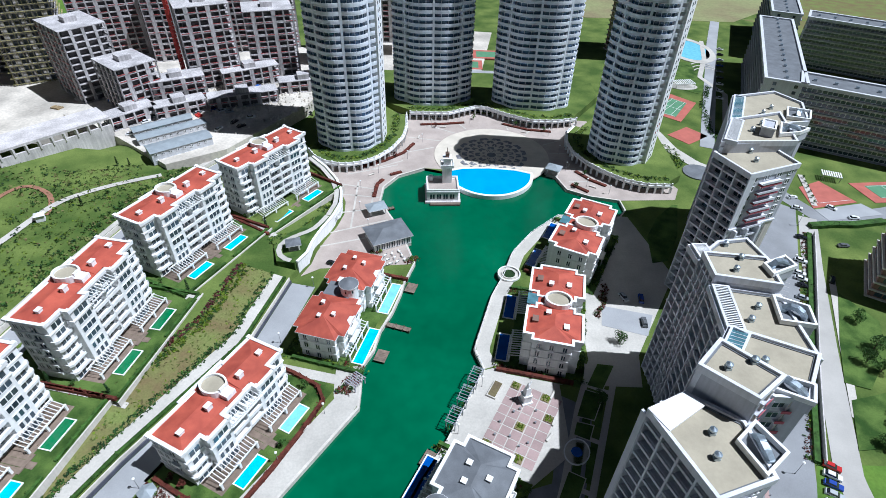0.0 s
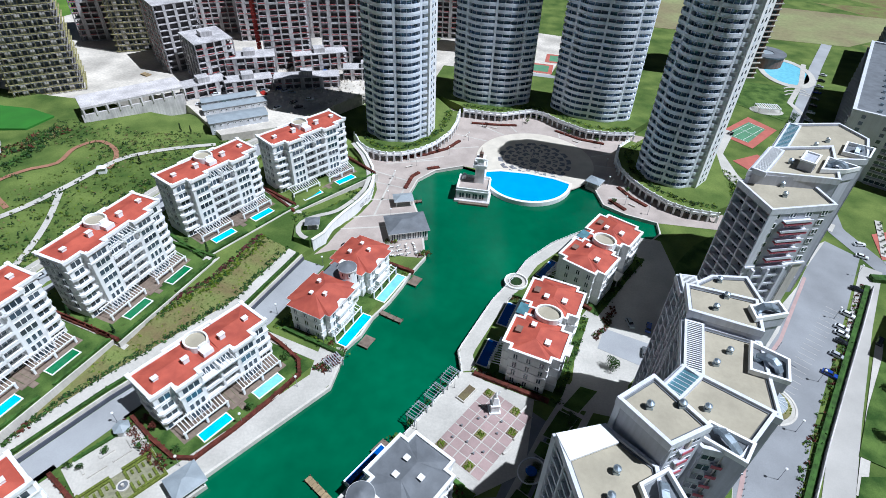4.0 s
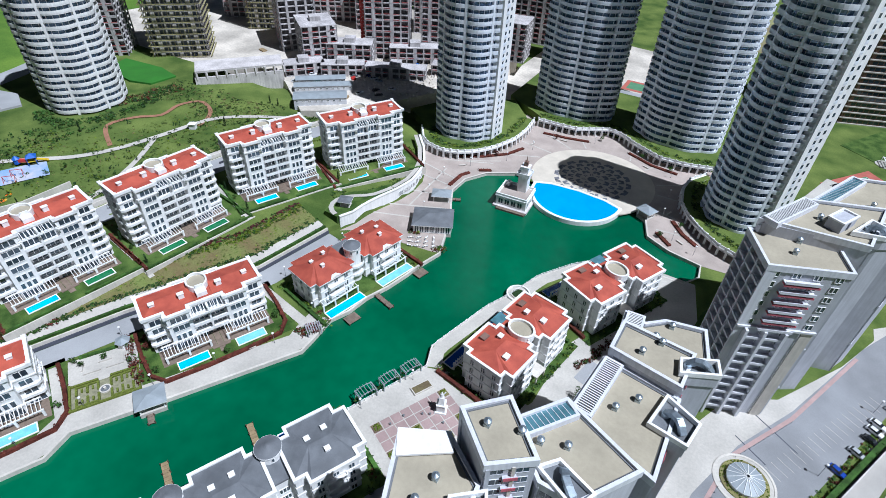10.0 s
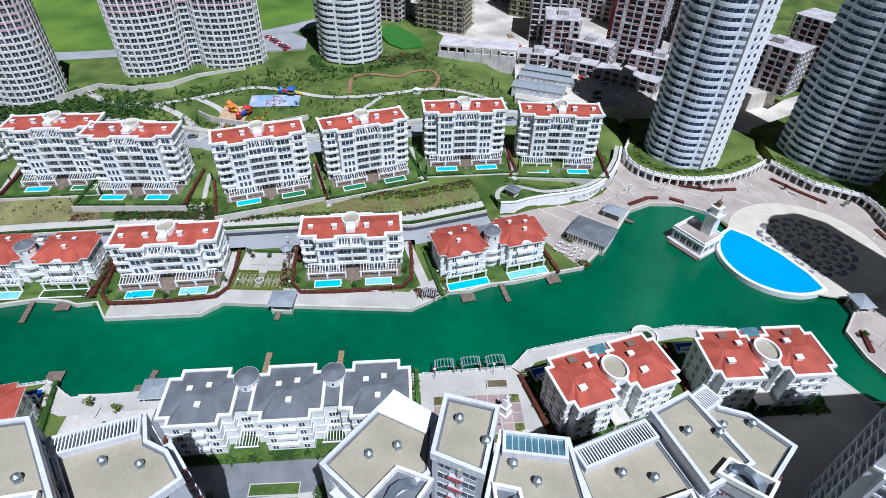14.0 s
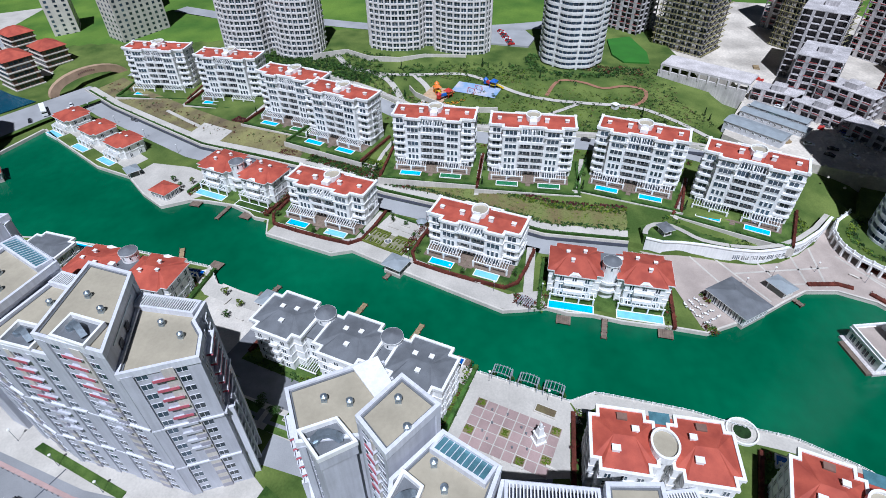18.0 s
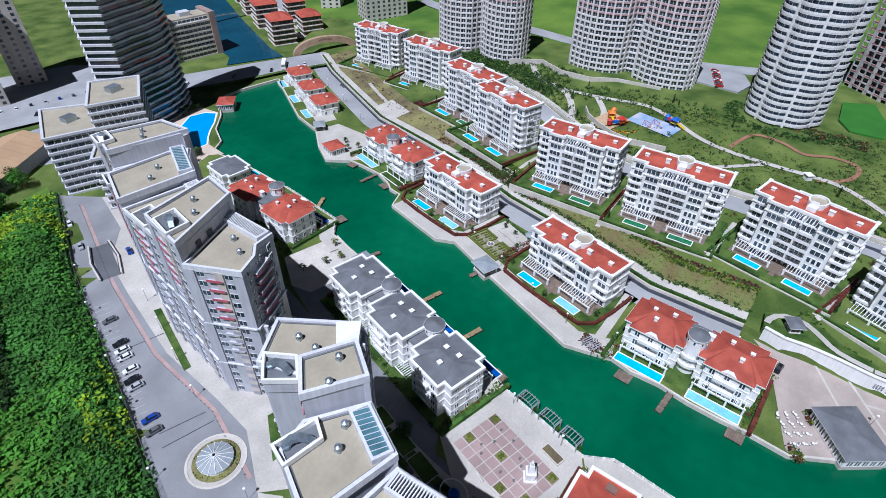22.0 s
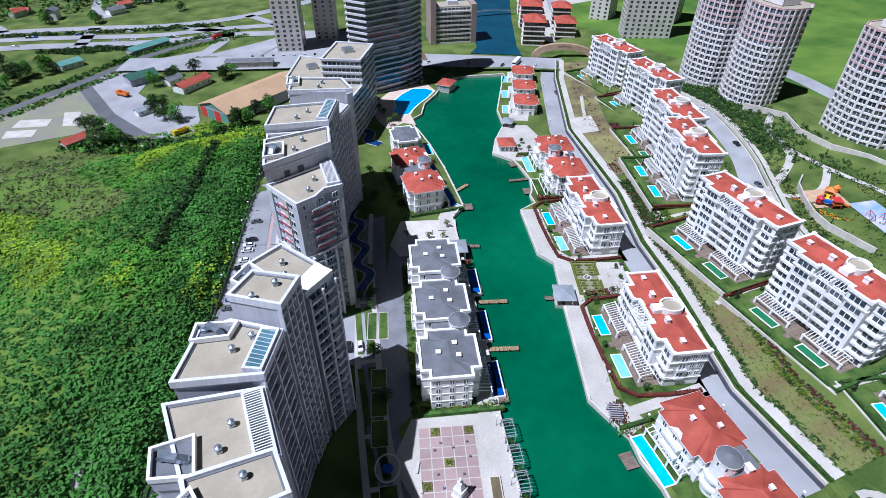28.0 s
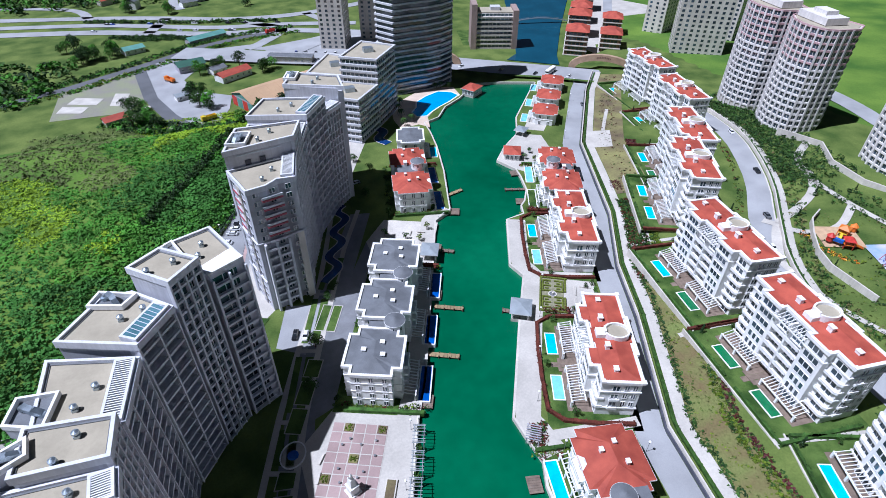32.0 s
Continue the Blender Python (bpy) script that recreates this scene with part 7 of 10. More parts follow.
for x, y, yaw, w, d, f in ((-210, -171, 54, 17, 15, 5), (-236, -207, 54, 18, 16, 5), (-259, -239, 54, 18, 16, 4), (-284, -272, 54, 18, 16, 5), (-236, -166, 54, 16, 14, 4), (-262, -200, 54, 16, 14, 4)):
    brick_block(x, y, yaw, w, d, f, 3.3, "brown canal house with red hipped roof", True)

# ---- planting ----
RNG = random.Random(11)


def leafage(s, x, y, z, r, h, n, size, rng=RNG, flat=0.6):
    """Scatters n small leaf clusters over a mound of radius r and height h."""
    for _ in range(n):
        a, q = rng.uniform(0, 6.283), math.sqrt(rng.random())
        px, py = x + r * q * math.cos(a), y + r * q * math.sin(a)
        pz = z + h * math.sqrt(max(0, 1 - q * q * 0.9)) * rng.uniform(0.55, 1.05)
        k = size * rng.uniform(0.6, 1.3)
        u = Vector((rng.uniform(-1, 1), rng.uniform(-1, 1), rng.uniform(-flat, flat))).normalized() * k
        v = Vector((rng.uniform(-1, 1), rng.uniform(-1, 1), rng.uniform(-flat, flat)))
        v = (v - u * (v.dot(u) / u.dot(u)))
        v = v.normalized() * k * rng.uniform(0.5, 0.9)
        c = Vector((px, py, pz))
        s.face([c - u, c - v * 0.8, c + u, c + v])


def ground_mat(light, x, y, scale=0.05):
    return math.sin(x * scale + 1.3 * math.sin(y * scale * 0.7)) * math.cos(y * scale * 1.1 + 0.8 * math.sin(x * scale * 1.3)) + light


def hedge(line, w, h, material, label, z=None, category="hedge", group="clipped hedges"):
    """A clipped hedge along a line: a rough solid body, with leaves standing out of its top and sides."""
    s = Shape()
    o1, o2 = offset_line(line, w / 2), offset_line(line, -w / 2)
    zz = [height(*p) if z is None else z for p in line]
    for i in range(len(line) - 1):
        n = len(s.v)
        for p, k in ((o1[i], i), (o1[i + 1], i + 1), (o2[i + 1], i + 1), (o2[i], i)):
            s.v += [(p[0], p[1], zz[k] - 0.3), (p[0], p[1], zz[k] + h * 0.9)]
        s.f += [(n + 1, n + 7, n + 5, n + 3), (n, n + 1, n + 3, n + 2), (n + 4, n + 5, n + 7, n + 6), (n + 2, n + 3, n + 5, n + 4), (n + 6, n + 7, n + 1, n)]
        s.k += [0] * 5
    for p, e in along(line, 0.55):
        g = height(p.x, p.y) if z is None else z
        for _ in range(4):
            o = RNG.uniform(-0.55, 0.55) * w
            leafage(s, p.x - e.y * o + RNG.uniform(-0.3, 0.3), p.y + e.x * o + RNG.uniform(-0.3, 0.3), g, 0.25, h * 1.08, 1, 0.3)
    return single(name_of(category), s, material, label, category, group=group)


def name_of(category):
    return category.replace(" ", "_")


def shrubs(name, line, width, count, size, h, mats, label, category="shrubs", z=None, clump=9, leaf=0.32, where=None):
    """Loose shrubs scattered along a strip."""
    s = Shape()
    pts = along(line, 0.5)
    for _ in range(count):
        p, e = RNG.choice(pts)
        o = RNG.uniform(-0.5, 0.5) * width
        x, y = p.x - e.y * o, p.y + e.x * o
        if where and not where(x, y):
            continue
        s.slot = RNG.randrange(len(mats))
        k = RNG.uniform(0.6, 1.3)
        leafage(s, x, y, (height(x, y) if z is None else z) - 0.1, size * k, h * k, clump, leaf * k)
    return single(name, s, tuple(mats), label, category, kind="stuff")


def tree_meshes(kind_of_tree, seed):
    """Trunk with limbs, and a crown of many leaf clusters in uneven masses."""
    rng = random.Random(seed)
    t, c = Shape(), Shape()
    if kind_of_tree == "cypress":
        t.cyl(0, 0, 0.14, -0.3, 1.2, 7, 0.1)
        for i in range(34):
            z = 0.5 + 5.2 * i / 34
            leafage(c, rng.uniform(-0.1, 0.1), rng.uniform(-0.1, 0.1), z, 0.75 * (1 - i / 38) + 0.1, 0.35, 7, 0.28, rng)
    elif kind_of_tree == "palm":
        for k in range(6):
            t.cyl(0.03 * k, 0, 0.2 - 0.012 * k, -0.3 + 0.7 * k, 0.45 + 0.7 * k, 8, 0.15 - 0.01 * k)
        for i in range(18):
            a = i * 2.4
            r0, z0 = 0.1, 4.0
            for j in range(5):
                r1, z1 = r0 + 0.42, z0 + 0.35 - 0.25 * j - (0.3 if i % 3 == 0 else 0)
                w = 0.28 * (1 - j / 6)
                d, n = Vector((math.cos(a), math.sin(a))), Vector((-math.sin(a), math.cos(a)))
                p, q = d * r0, d * r1
                c.face([(p.x + n.x * w, p.y + n.y * w, z0 - 0.12), (p.x, p.y, z0), (q.x, q.y, z1), (q.x + n.x * w, q.y + n.y * w, z1 - 0.12)])
                c.face([(p.x, p.y, z0), (p.x - n.x * w, p.y - n.y * w, z0 - 0.12), (q.x - n.x * w, q.y - n.y * w, z1 - 0.12), (q.x, q.y, z1)])
                r0, z0 = r1, z1
    else:
        big = kind_of_tree == "broad"
        hgt, rad = (7.5, 3.4) if big else (2.8, 0.95)
        t.cyl(0, 0, 0.05 * hgt ** 0.8, -0.3, hgt * 0.45, 8, 0.03 * hgt ** 0.8)
        for i in range(7 if big else 4):
            a = i * 2.4 + rng.random()
            r = rad * rng.uniform(0.35, 0.75)
            z = hgt * rng.uniform(0.45, 0.85)
            t.beam((0, 0, hgt * rng.uniform(0.25, 0.42)), (r * math.cos(a), r * math.sin(a), z), 0.02 * hgt, 0.02 * hgt)
            leafage(c, r * math.cos(a), r * math.sin(a), z - rad * 0.3, rad * rng.uniform(0.45, 0.65), rad * 0.7, 90 if big else 26, 0.30 if big else 0.2, rng)
            leafage(c, r * math.cos(a), r * math.sin(a), z - rad * 0.3, rad * 0.5, -rad * 0.35, 30 if big else 8, 0.30 if big else 0.2, rng)
        leafage(c, 0, 0, hgt * 0.72, rad * 0.6, rad * 0.75, 100 if big else 24, 0.32 if big else 0.2, rng)
    return t, c


TREES = {}


def tree(kind_of_tree, x, y, z=None, size=1.0, leaf=None, label="", name="tree"):
    leaf = leaf or LEAF
    key = (kind_of_tree, RNG.randrange(4), leaf.name)
    if key not in TREES:
        t, c = tree_meshes(kind_of_tree, key[1])
        TREES[key] = (t.mesh("trunk", BARK), c.mesh("crown", leaf))
    root = thing(name, x, y, height(x, y) if z is None else z, RNG.uniform(0, 360), label, name.replace("_", " "), "trees")
    root.matrix_basis = root.matrix_basis @ Matrix.Diagonal((size, size, size * RNG.uniform(0.9, 1.15), 1))
    part("trunk", TREES[key][0], None, root)
    part("crown", TREES[key][1], None, root)
    return root


def at(x, y, yaw, lx, ly):
    c, s = math.cos(radians(yaw)), math.sin(radians(yaw))
    return (x + c * lx - s * ly, y + s * lx + c * ly)


def lawn(name, x, y, z, yaw, x0, x1, y0, y1, material, label, lift=0.1, category="lawn"):
    """A rectangle of grass laid over the ground, in a building's own directions."""
    s, n, m = Shape(), max(2, int((x1 - x0) / 3)), max(2, int((y1 - y0) / 3))
    for j in range(m + 1):
        for i in range(n + 1):
            p = at(x, y, yaw, x0 + (x1 - x0) * i / n, y0 + (y1 - y0) * j / m)
            s.v.append((*p, (height(*p) if z is None else z) + lift))
    for j in range(m):
        for i in range(n):
            a = j * (n + 1) + i
            s.f.append((a, a + 1, a + n + 2, a + n + 1))
            s.k.append(0)
    return single(name, s, material, label, category, kind="structure")


# gardens of the hill blocks
RED_HEDGE = "red-brown clipped hedge along a garden"
GREEN_HEDGE = "green clipped hedge along a path"
for i, (x, y, z, yaw, k) in enumerate(BLOCK_AT):
    lawn("garden_lawn", x, y, z, yaw, -21.0, 21.0, -19.0, 8.5, LAWN, "green lawn round an apartment block", 0.04)
    single("garden_wall_low", Shape().box(-21.2, 21.2, -19.6, -19.2, -3.0, 0.35), CREAM, "low pale garden wall below a lawn", "wall", x, y, z, yaw, kind="structure")
    for sx in (-1, 1):
        hedge([at(x, y, yaw, sx * 20.4, o) for o in (-18.5, -12, -6, 0, 6)], 0.9, 1.3, LEAF_RED if (i + sx) % 3 else LEAF, RED_HEDGE if (i + sx) % 3 else GREEN_HEDGE, z)
    hedge([at(x, y, yaw, o, -18.3) for o in (-20, -10, -2)], 0.7, 0.8, LEAF, GREEN_HEDGE, z)
    hedge([at(x, y, yaw, o, -18.3) for o in (2, 10, 20)], 0.7, 0.8, LEAF, GREEN_HEDGE, z)
    if i < len(BLOCK_AT) - 1:
        x2, y2, z2, yaw2, _ = BLOCK_AT[i + 1]
        a, b = at(x, y, yaw, -22.5, -22), at(x2, y2, yaw2, 22.5, -22)
        c, d = at(x, y, yaw, -22.5, 8), at(x2, y2, yaw2, 22.5, 8)
        mid = [((a[0] + b[0]) / 2, (a[1] + b[1]) / 2), ((c[0] + d[0]) / 2, (c[1] + d[1]) / 2)]
        drape("garden_path", mid, 1.8, PAVE, "pale footpath between two gardens", "path", 0.22)
        for t in (0.25, 0.6, 0.85):
            p = (mid[0][0] * (1 - t) + mid[1][0] * t + 1.8, mid[0][1] * (1 - t) + mid[1][1] * t + 1.5)
            tree("cypress" if t != 0.6 else "sapling", *p, size=0.7, label="small dark conifer beside a garden path" if t != 0.6 else "small leafy tree beside a garden path", leaf=LEAF_DK if t != 0.6 else LEAF)
for x, y, yaw in ((-53.2, 83.4, 65.5), (-78.2, 27.6, 66.7)):
    lawn("garden_lawn", x, y, BASE, yaw, -22, 22, -17.5, 8.0, LAWN, "green lawn round a lakeside villa", 0.05)
    ring_of = [at(x, y, yaw, *q) for q in ((-20.5, 6), (-20.8, -4), (-20.2, -13), (-17, -17.2), (-6, -17.8), (6, -17.8), (16.5, -17.2), (19.8, -13), (20.4, -4), (20.2, 6))]
    hedge(ring_of, 1.0, 1.2, LEAF_RED, "red-brown hedge bounding a villa garden", BASE)
    for q in ((-18.5, -12), (18, -10), (0.4, -16), (-18.6, 2), (-19, -2)):
        tree("sapling", *at(x, y, yaw, *q), z=BASE, size=RNG.uniform(0.8, 1.2), leaf=LEAF_RED if q[0] < -18.5 else LEAF, label="small tree in a villa garden")
    shrubs("garden_shrubs", [at(x, y, yaw, -23.0, -14), at(x, y, yaw, -23.0, 6)], 2.0, 60, 0.9, 2.0, (LEAF_RED, LEAF_RED, LEAF), "red-brown shrubs beside a villa", z=BASE)
for x, y, yaw, w in ((-30.3, 125.1, 76.5, 22), (-96.4, -11.4, 64.7, 21), (-34.1, -34.0, -104.4, 22), (1.0, 44.3, -115.4, 33), (35.6, 119.6, -101, 19), (51.2, 159.9, -115.5, 19)):
    lawn("garden_lawn", x, y, BASE, yaw, -w, w, -11.5, 11.0, LAWN, "shaded lawn round a lakeside house", 0.055)
    for sx in (-1, 1):
        hedge([at(x, y, yaw, sx * (w - 0.8), o) for o in (-14.5, -8, 0, 8)], 1.1, 1.2, LEAF_RED if sx > 0 else LEAF, RED_HEDGE if sx > 0 else GREEN_HEDGE, BASE)
        shrubs("garden_shrubs", [at(x, y, yaw, sx * (w - 2.2), -15), at(x, y, yaw, sx * (w - 2.2), 8)], 1.8, 40, 0.8, 1.1, (LEAF, LEAF_RED, LEAF_Y), "mixed shrubs beside a lakeside house", z=BASE)
    shrubs("garden_shrubs", [at(x, y, yaw, -w, 10), at(x, y, yaw, w, 10)], 2.0, 80, 0.8, 0.9, (LEAF, LEAF, LEAF_Y, LEAF_DK), "green shrubs behind a lakeside house", z=BASE)

# the slope between the lane and the hill blocks
UP = SOUTH_WALL
mid_part = [p for p, _ in along(offset_line(UP, -10.5), 4.0)]
north_slope = [tuple(p) for p in mid_part if p.y > 58]
south_slope = [tuple(p) for p in mid_part if 12 < p.y <= 60]
earth_slope = [tuple(p) for p, _ in along(offset_line(UP, -13), 4.0) if -130 < p.y <= 14]
drape("slope_dry_grass", north_slope, 11.0, DRYGRASS, "dry grassy slope above the lane", "slope", 0.12)
drape("slope_earth", earth_slope, 15.0, EARTH, "bare brown earth slope above the lane", "slope", 0.12)
shrubs("slope_shrubs", offset_line(north_slope, 4.6), 2.2, 380, 0.55, 0.6, (LEAF, LEAF_DK), "low green ground cover along the footpath")
shrubs("slope_shrubs", offset_line(north_slope, -4.4), 2.6, 520, 0.5, 0.7, (LEAF_Y, LEAF_Y, LEAF), "yellow-green shrubs across the slope")
shrubs("slope_shrubs", offset_line(north_slope, -6.6), 1.8, 420, 0.45, 0.5, (MULCH, MULCH, LEAF_RED, LEAF), "rows of dark red-brown plants on the slope")
shrubs("slope_tufts", north_slope, 8.0, 700, 0.3, 0.3, (DRYGRASS, LEAF_Y, GRASS), "dry grass tufts on the slope", clump=5)
shrubs("slope_shrubs", offset_line(south_slope, 2.5), 7.5, 1500, 0.6, 0.8, (LEAF, LEAF_DK, LEAF, LEAF_RED), "dense green shrub strip above the footpath")
shrubs("slope_shrubs", offset_line(south_slope, -3.8), 3.0, 520, 0.6, 0.7, (LEAF_Y, LEAF_Y, LEAF), "yellow-green shrub strip above the footpath")
shrubs("slope_shrubs", earth_slope, 9.0, 350, 0.5, 0.4, (EARTH, LEAF_RED, LEAF), "sparse plants on the bare slope")
for q, r in (((-151, -31), 4.2), ((-121, -2), 3.6)):
    shrubs("mulch_bed", [(q[0], q[1]), (q[0] + 4, q[1] + 7)], 4.5, 160, 0.5, 0.25, (MULCH, LEAF_RED), "dark red mulched bed on the slope")
hedge([tuple(p) for p, _ in along(offset_line(UP, -1.3), 4.0)], 0.9, 0.7, LEAF, "low green hedge on top of the lane wall")
drape("slope_steps", [(-166, -71), (-156, -59), (-147, -48)], 1.8, PAVE, "pale stepped path down the bare slope", "steps", 0.3)
retaining("wall_tower", [(-214.4, -1.3), (-221.5, 17.5), (-210.1, 31.8), (-207, 49), (-211.8, 63.4), (-210, 87.7)], 6.0, 14.6, CREAM, "curved pale retaining wall below the hillside towers", 0.6)
retaining("wall_play", [(-174, 55.7), (-166, 59), (-158.1, 66), (-151, 74), (-147.1, 82.2), (-146.1, 99.8)], 6.0, 12.0, CREAM, "curved pale wall below the playground", 0.5)
# the hillside garden behind the first blocks
shrubs("slope_shrubs", [(-60, 208), (-48, 190), (-47, 176), (-52, 164), (-62, 154)], 5.0, 260, 0.6, 0.6, (LEAF, LEAF_Y, LEAF_DK), "low shrubs behind the curved wall")

# ---- parterre garden by the water ----
gx, gy, gyaw = -61.2, 53.0, 59.0
par = thing("parterre", gx, gy, BASE, gyaw, "clipped box parterre with gravel paths and a round basin", "garden", kind="structure")
part("gravel_bed", Shape().box(-9.0, 9.0, -9.5, 9.8, -0.3, 0.09), PAVE, par)
GREEN_BOX = mat("clipped_box_leaves", (0.14, 0.17, 0.03), 0.9, 0.4, 2.0, 6, 0.5, spec=0.2)
part("planted_ground", Shape().box(-8.4, 8.4, -9.0, -1.0, 0.0, 0.13), mat("olive_gravel", (0.26, 0.25, 0.16), 0.95, 0.25, 1.0, 8, 0.3), par)
for sx in (-1, 1):
    for sy in (-1, 1):
        cx, cy = sx * 4.3, -5.0 + sy * 2.0
        for x0, x1, y0, y1 in ((-3.0, 3.0, 1.2, 1.7), (-3.0, -2.4, -1.4, 1.2), (2.4, 3.0, -1.4, 1.2), (-0.3, 0.3, -1.4, 1.2), (-1.6, -1.1, -0.6, 0.6), (1.1, 1.6, -0.6, 0.6)):
            y0, y1 = (y0 * sy, y1 * sy) if sy > 0 else (y1 * sy, y0 * sy)
            part("box_hedge", Shape().box(cx + x0, cx + x1, cy + y0, cy + y1, 0, 0.62), GREEN_BOX, par)
for x0, x1, y0, y1 in ((-8.9, 8.9, -9.5, -8.9), (-8.9, -8.3, -8.9, 0), (8.3, 8.9, -8.9, 0), (-8.3, -1.5, -1.0, -0.4), (1.5, 8.3, -1.0, -0.4)):
    part("box_hedge", Shape().box(x0, x1, y0, y1, 0, 0.7), GREEN_BOX, par)
part("basin", Shape().ring(circle(0, -5, 1.5, 20), circle(0, -5, 1.15, 20), 0, 0.5).cyl(0, -5, 0.35, 0, 1.0, 10), CREAM, par)
part("basin_water", Shape().cyl(0, -5, 1.15, 0, 0.35, 20), GREY_ROOF, par)
for x, y, w, d in ((-3, 3.0, 4.6, 0.5), (3, 3.0, 4.6, 0.5), (-5.5, 6.4, 0.5, 4.0), (0.5, 6.4, 3.6, 1.2), (5.6, 5.2, 0.5, 3.4)):
    part("planter", Shape().box(x - w / 2, x + w / 2, y - d / 2, y + d / 2, 0, 0.5), PAVE, par)
for q in ((0.5, 6.4), (-5.5, 6.4), (6.6, 8.4), (-7.4, 8.8), (7.0, 2.0)):
    tree("sapling", *at(gx, gy, gyaw, *q), z=BASE, size=0.9, label="thin young tree on the garden terrace")
hedge([at(gx, gy, gyaw, o, 9.9) for o in (-6, 0, 5)], 0.8, 0.9, LEAF, GREEN_HEDGE, BASE)

# ---- park on the hill ----
HILL_ROAD = [(-96, 206), (-103, 190), (-114, 144), (-123, 96), (-135, 70), (-152, 50), (-175, 24), (-198, -16), (-212, -68), (-216, -110)]
HILL_ROAD = curve(HILL_ROAD, 3)
drape("road_hill", HILL_ROAD, 9.6, ASPHALT, "grey asphalt road behind the apartment blocks", "road", 0.18)
BACK_ROAD = curve([(-330, -120), (-300, -60), (-284, -20), (-268, 30), (-262, 80), (-263, 120), (-274, 168), (-300, 224), (-330, 262)])
drape("road_back", BACK_ROAD, 13.0, ASPHALT, "wide grey road behind the hillside towers", "road", 0.2)
pad("tower_parking", [(-254, 96), (-255, 128), (-240, 132), (-226, 126), (-232, 104)], 13.2, ASPHALT, "grey car park behind the hillside towers", "parking", 2.5)
drape("kerb_hill", offset_line(HILL_ROAD, -4.4), 0.5, CREAM, "pale kerb of the hill road", "kerb", 0.3)
s = Shape()
hw = [p for p, _ in along(offset_line(HILL_ROAD, -5.4), 5.0)]
for a, b in zip(hw, hw[1:]):
    z0, z1 = height(*a) - 1, height(*a) + 1.7
    n = Vector((-(b - a).y, (b - a).x)).normalized() * 0.45
    s.prism(ccw([tuple(a), tuple(b), tuple(b - n), tuple(a - n)]), z0, z1)
single("wall_hill_road", s, CREAM, "low stone retaining wall beside the hill road", "wall", kind="structure")
# no recess is cut here: a dark bar stands in for its shade
single("wall_hill_shade", Shape().beam((-103, 188, 9.2), (-114, 144, 9.2), 0.3, 1.2), PAVE_DARK, "dark bar as the shade of a parking recess, hill road", "wall", kind="structure")
drape("park_walk_lower", offset_line(HILL_ROAD, -8.5), 2.4, PAVE, "pale footpath above the hill road", "path", 0.3)
hedge([tuple(p) for p, _ in along(offset_line(HILL_ROAD, -6.6), 4.0)], 1.2, 0.8, LEAF, GREEN_HEDGE)
for line, w in (([(-208, 17), (-200, 24), (-193, 40), (-190, 60), (-188, 84), (-178, 98), (-164, 112), (-156, 126), (-151, 142), (-145, 168), (-132, 184), (-118, 194)], 2.6),
                ([(-137, 72), (-146, 62), (-156, 54), (-170, 50), (-185, 44), (-196, 34), (-203, 21), (-224, 10)], 3.4),
                ([(-152, 50), (-158, 62), (-172, 66), (-190, 58)], 3.0),
                ([(-150, 140), (-140, 120), (-134, 96), (-137, 72)], 2.2)):
    drape("park_path", curve(line), w, PAVE, "pale winding park footpath", "path", 0.35)
drape("earth_path", curve([(-160, 126), (-175, 135), (-172, 147), (-165, 156), (-167, 168), (-163, 177), (-153, 174), (-147, 167), (-145, 160)]), 1.9, mat("brick_path", (0.30, 0.15, 0.09), 0.9, 0.15, 0.4, 5, 0.1), "narrow brown brick park path", "path", 0.33)
lawn("play_sand", -167, 70, None, 60, -6, 7, -7, 7, mat("play_sand", (0.52, 0.36, 0.22), 0.95, 0.15, 0.5, 6, 0.2), "sandy playground surface", 0.42, "playground")
lawn("play_rubber", -170, 90, None, 65, -11, 13, -5.5, 5.5, mat("blue_play_rubber", (0.26, 0.42, 0.66), 0.9, 0.15, 0.15, 4, 0.1, tint=(0.50, 0.48, 0.52)), "pale blue rubber playground surface", 0.40, "playground")


def climbing_frame(x, y, yaw, a, b, c, label):
    z = height(x, y) + 0.4
    root = thing("climbing_frame", x, y, z, yaw, label, "playground equipment", "playground equipment")
    for px, py in ((-1.5, -1.5), (1.5, -1.5), (1.5, 1.5), (-1.5, 1.5)):
        part("post", Shape().cyl(px, py, 0.14, 0, 3.4, 8), a, root)
    part("platform", Shape().box(-1.6, 1.6, -1.6, 1.6, 1.6, 1.75), b, root)
    part("canopy", Shape().prism([(-1.9, -1.9), (1.9, -1.9), (1.9, 1.9), (-1.9, 1.9)], 3.3, 4.6, [(-0.3, -0.3), (0.3, -0.3), (0.3, 0.3), (-0.3, 0.3)]), a, root)
    part("slide", Shape().beam((1.6, 0, 1.7), (5.4, 0.4, 0.2), 1.0, 0.16).beam((1.6, 0.5, 1.95), (5.4, 0.9, 0.45), 0.1, 0.4).beam((1.6, -0.5, 1.95), (5.4, -0.1, 0.45), 0.1, 0.4), b, root)
    part("tunnel", Shape().beam((-1.6, 0, 1.9), (-4.6, 1.4, 1.9), 1.2, 1.2), c, root)
    part("second_tower", Shape().cyl(-5.4, 1.8, 1.2, 0.6, 2.6, 8).cyl(-5.4, 1.8, 1.5, 2.6, 3.9, 8, 0.2), a, root)


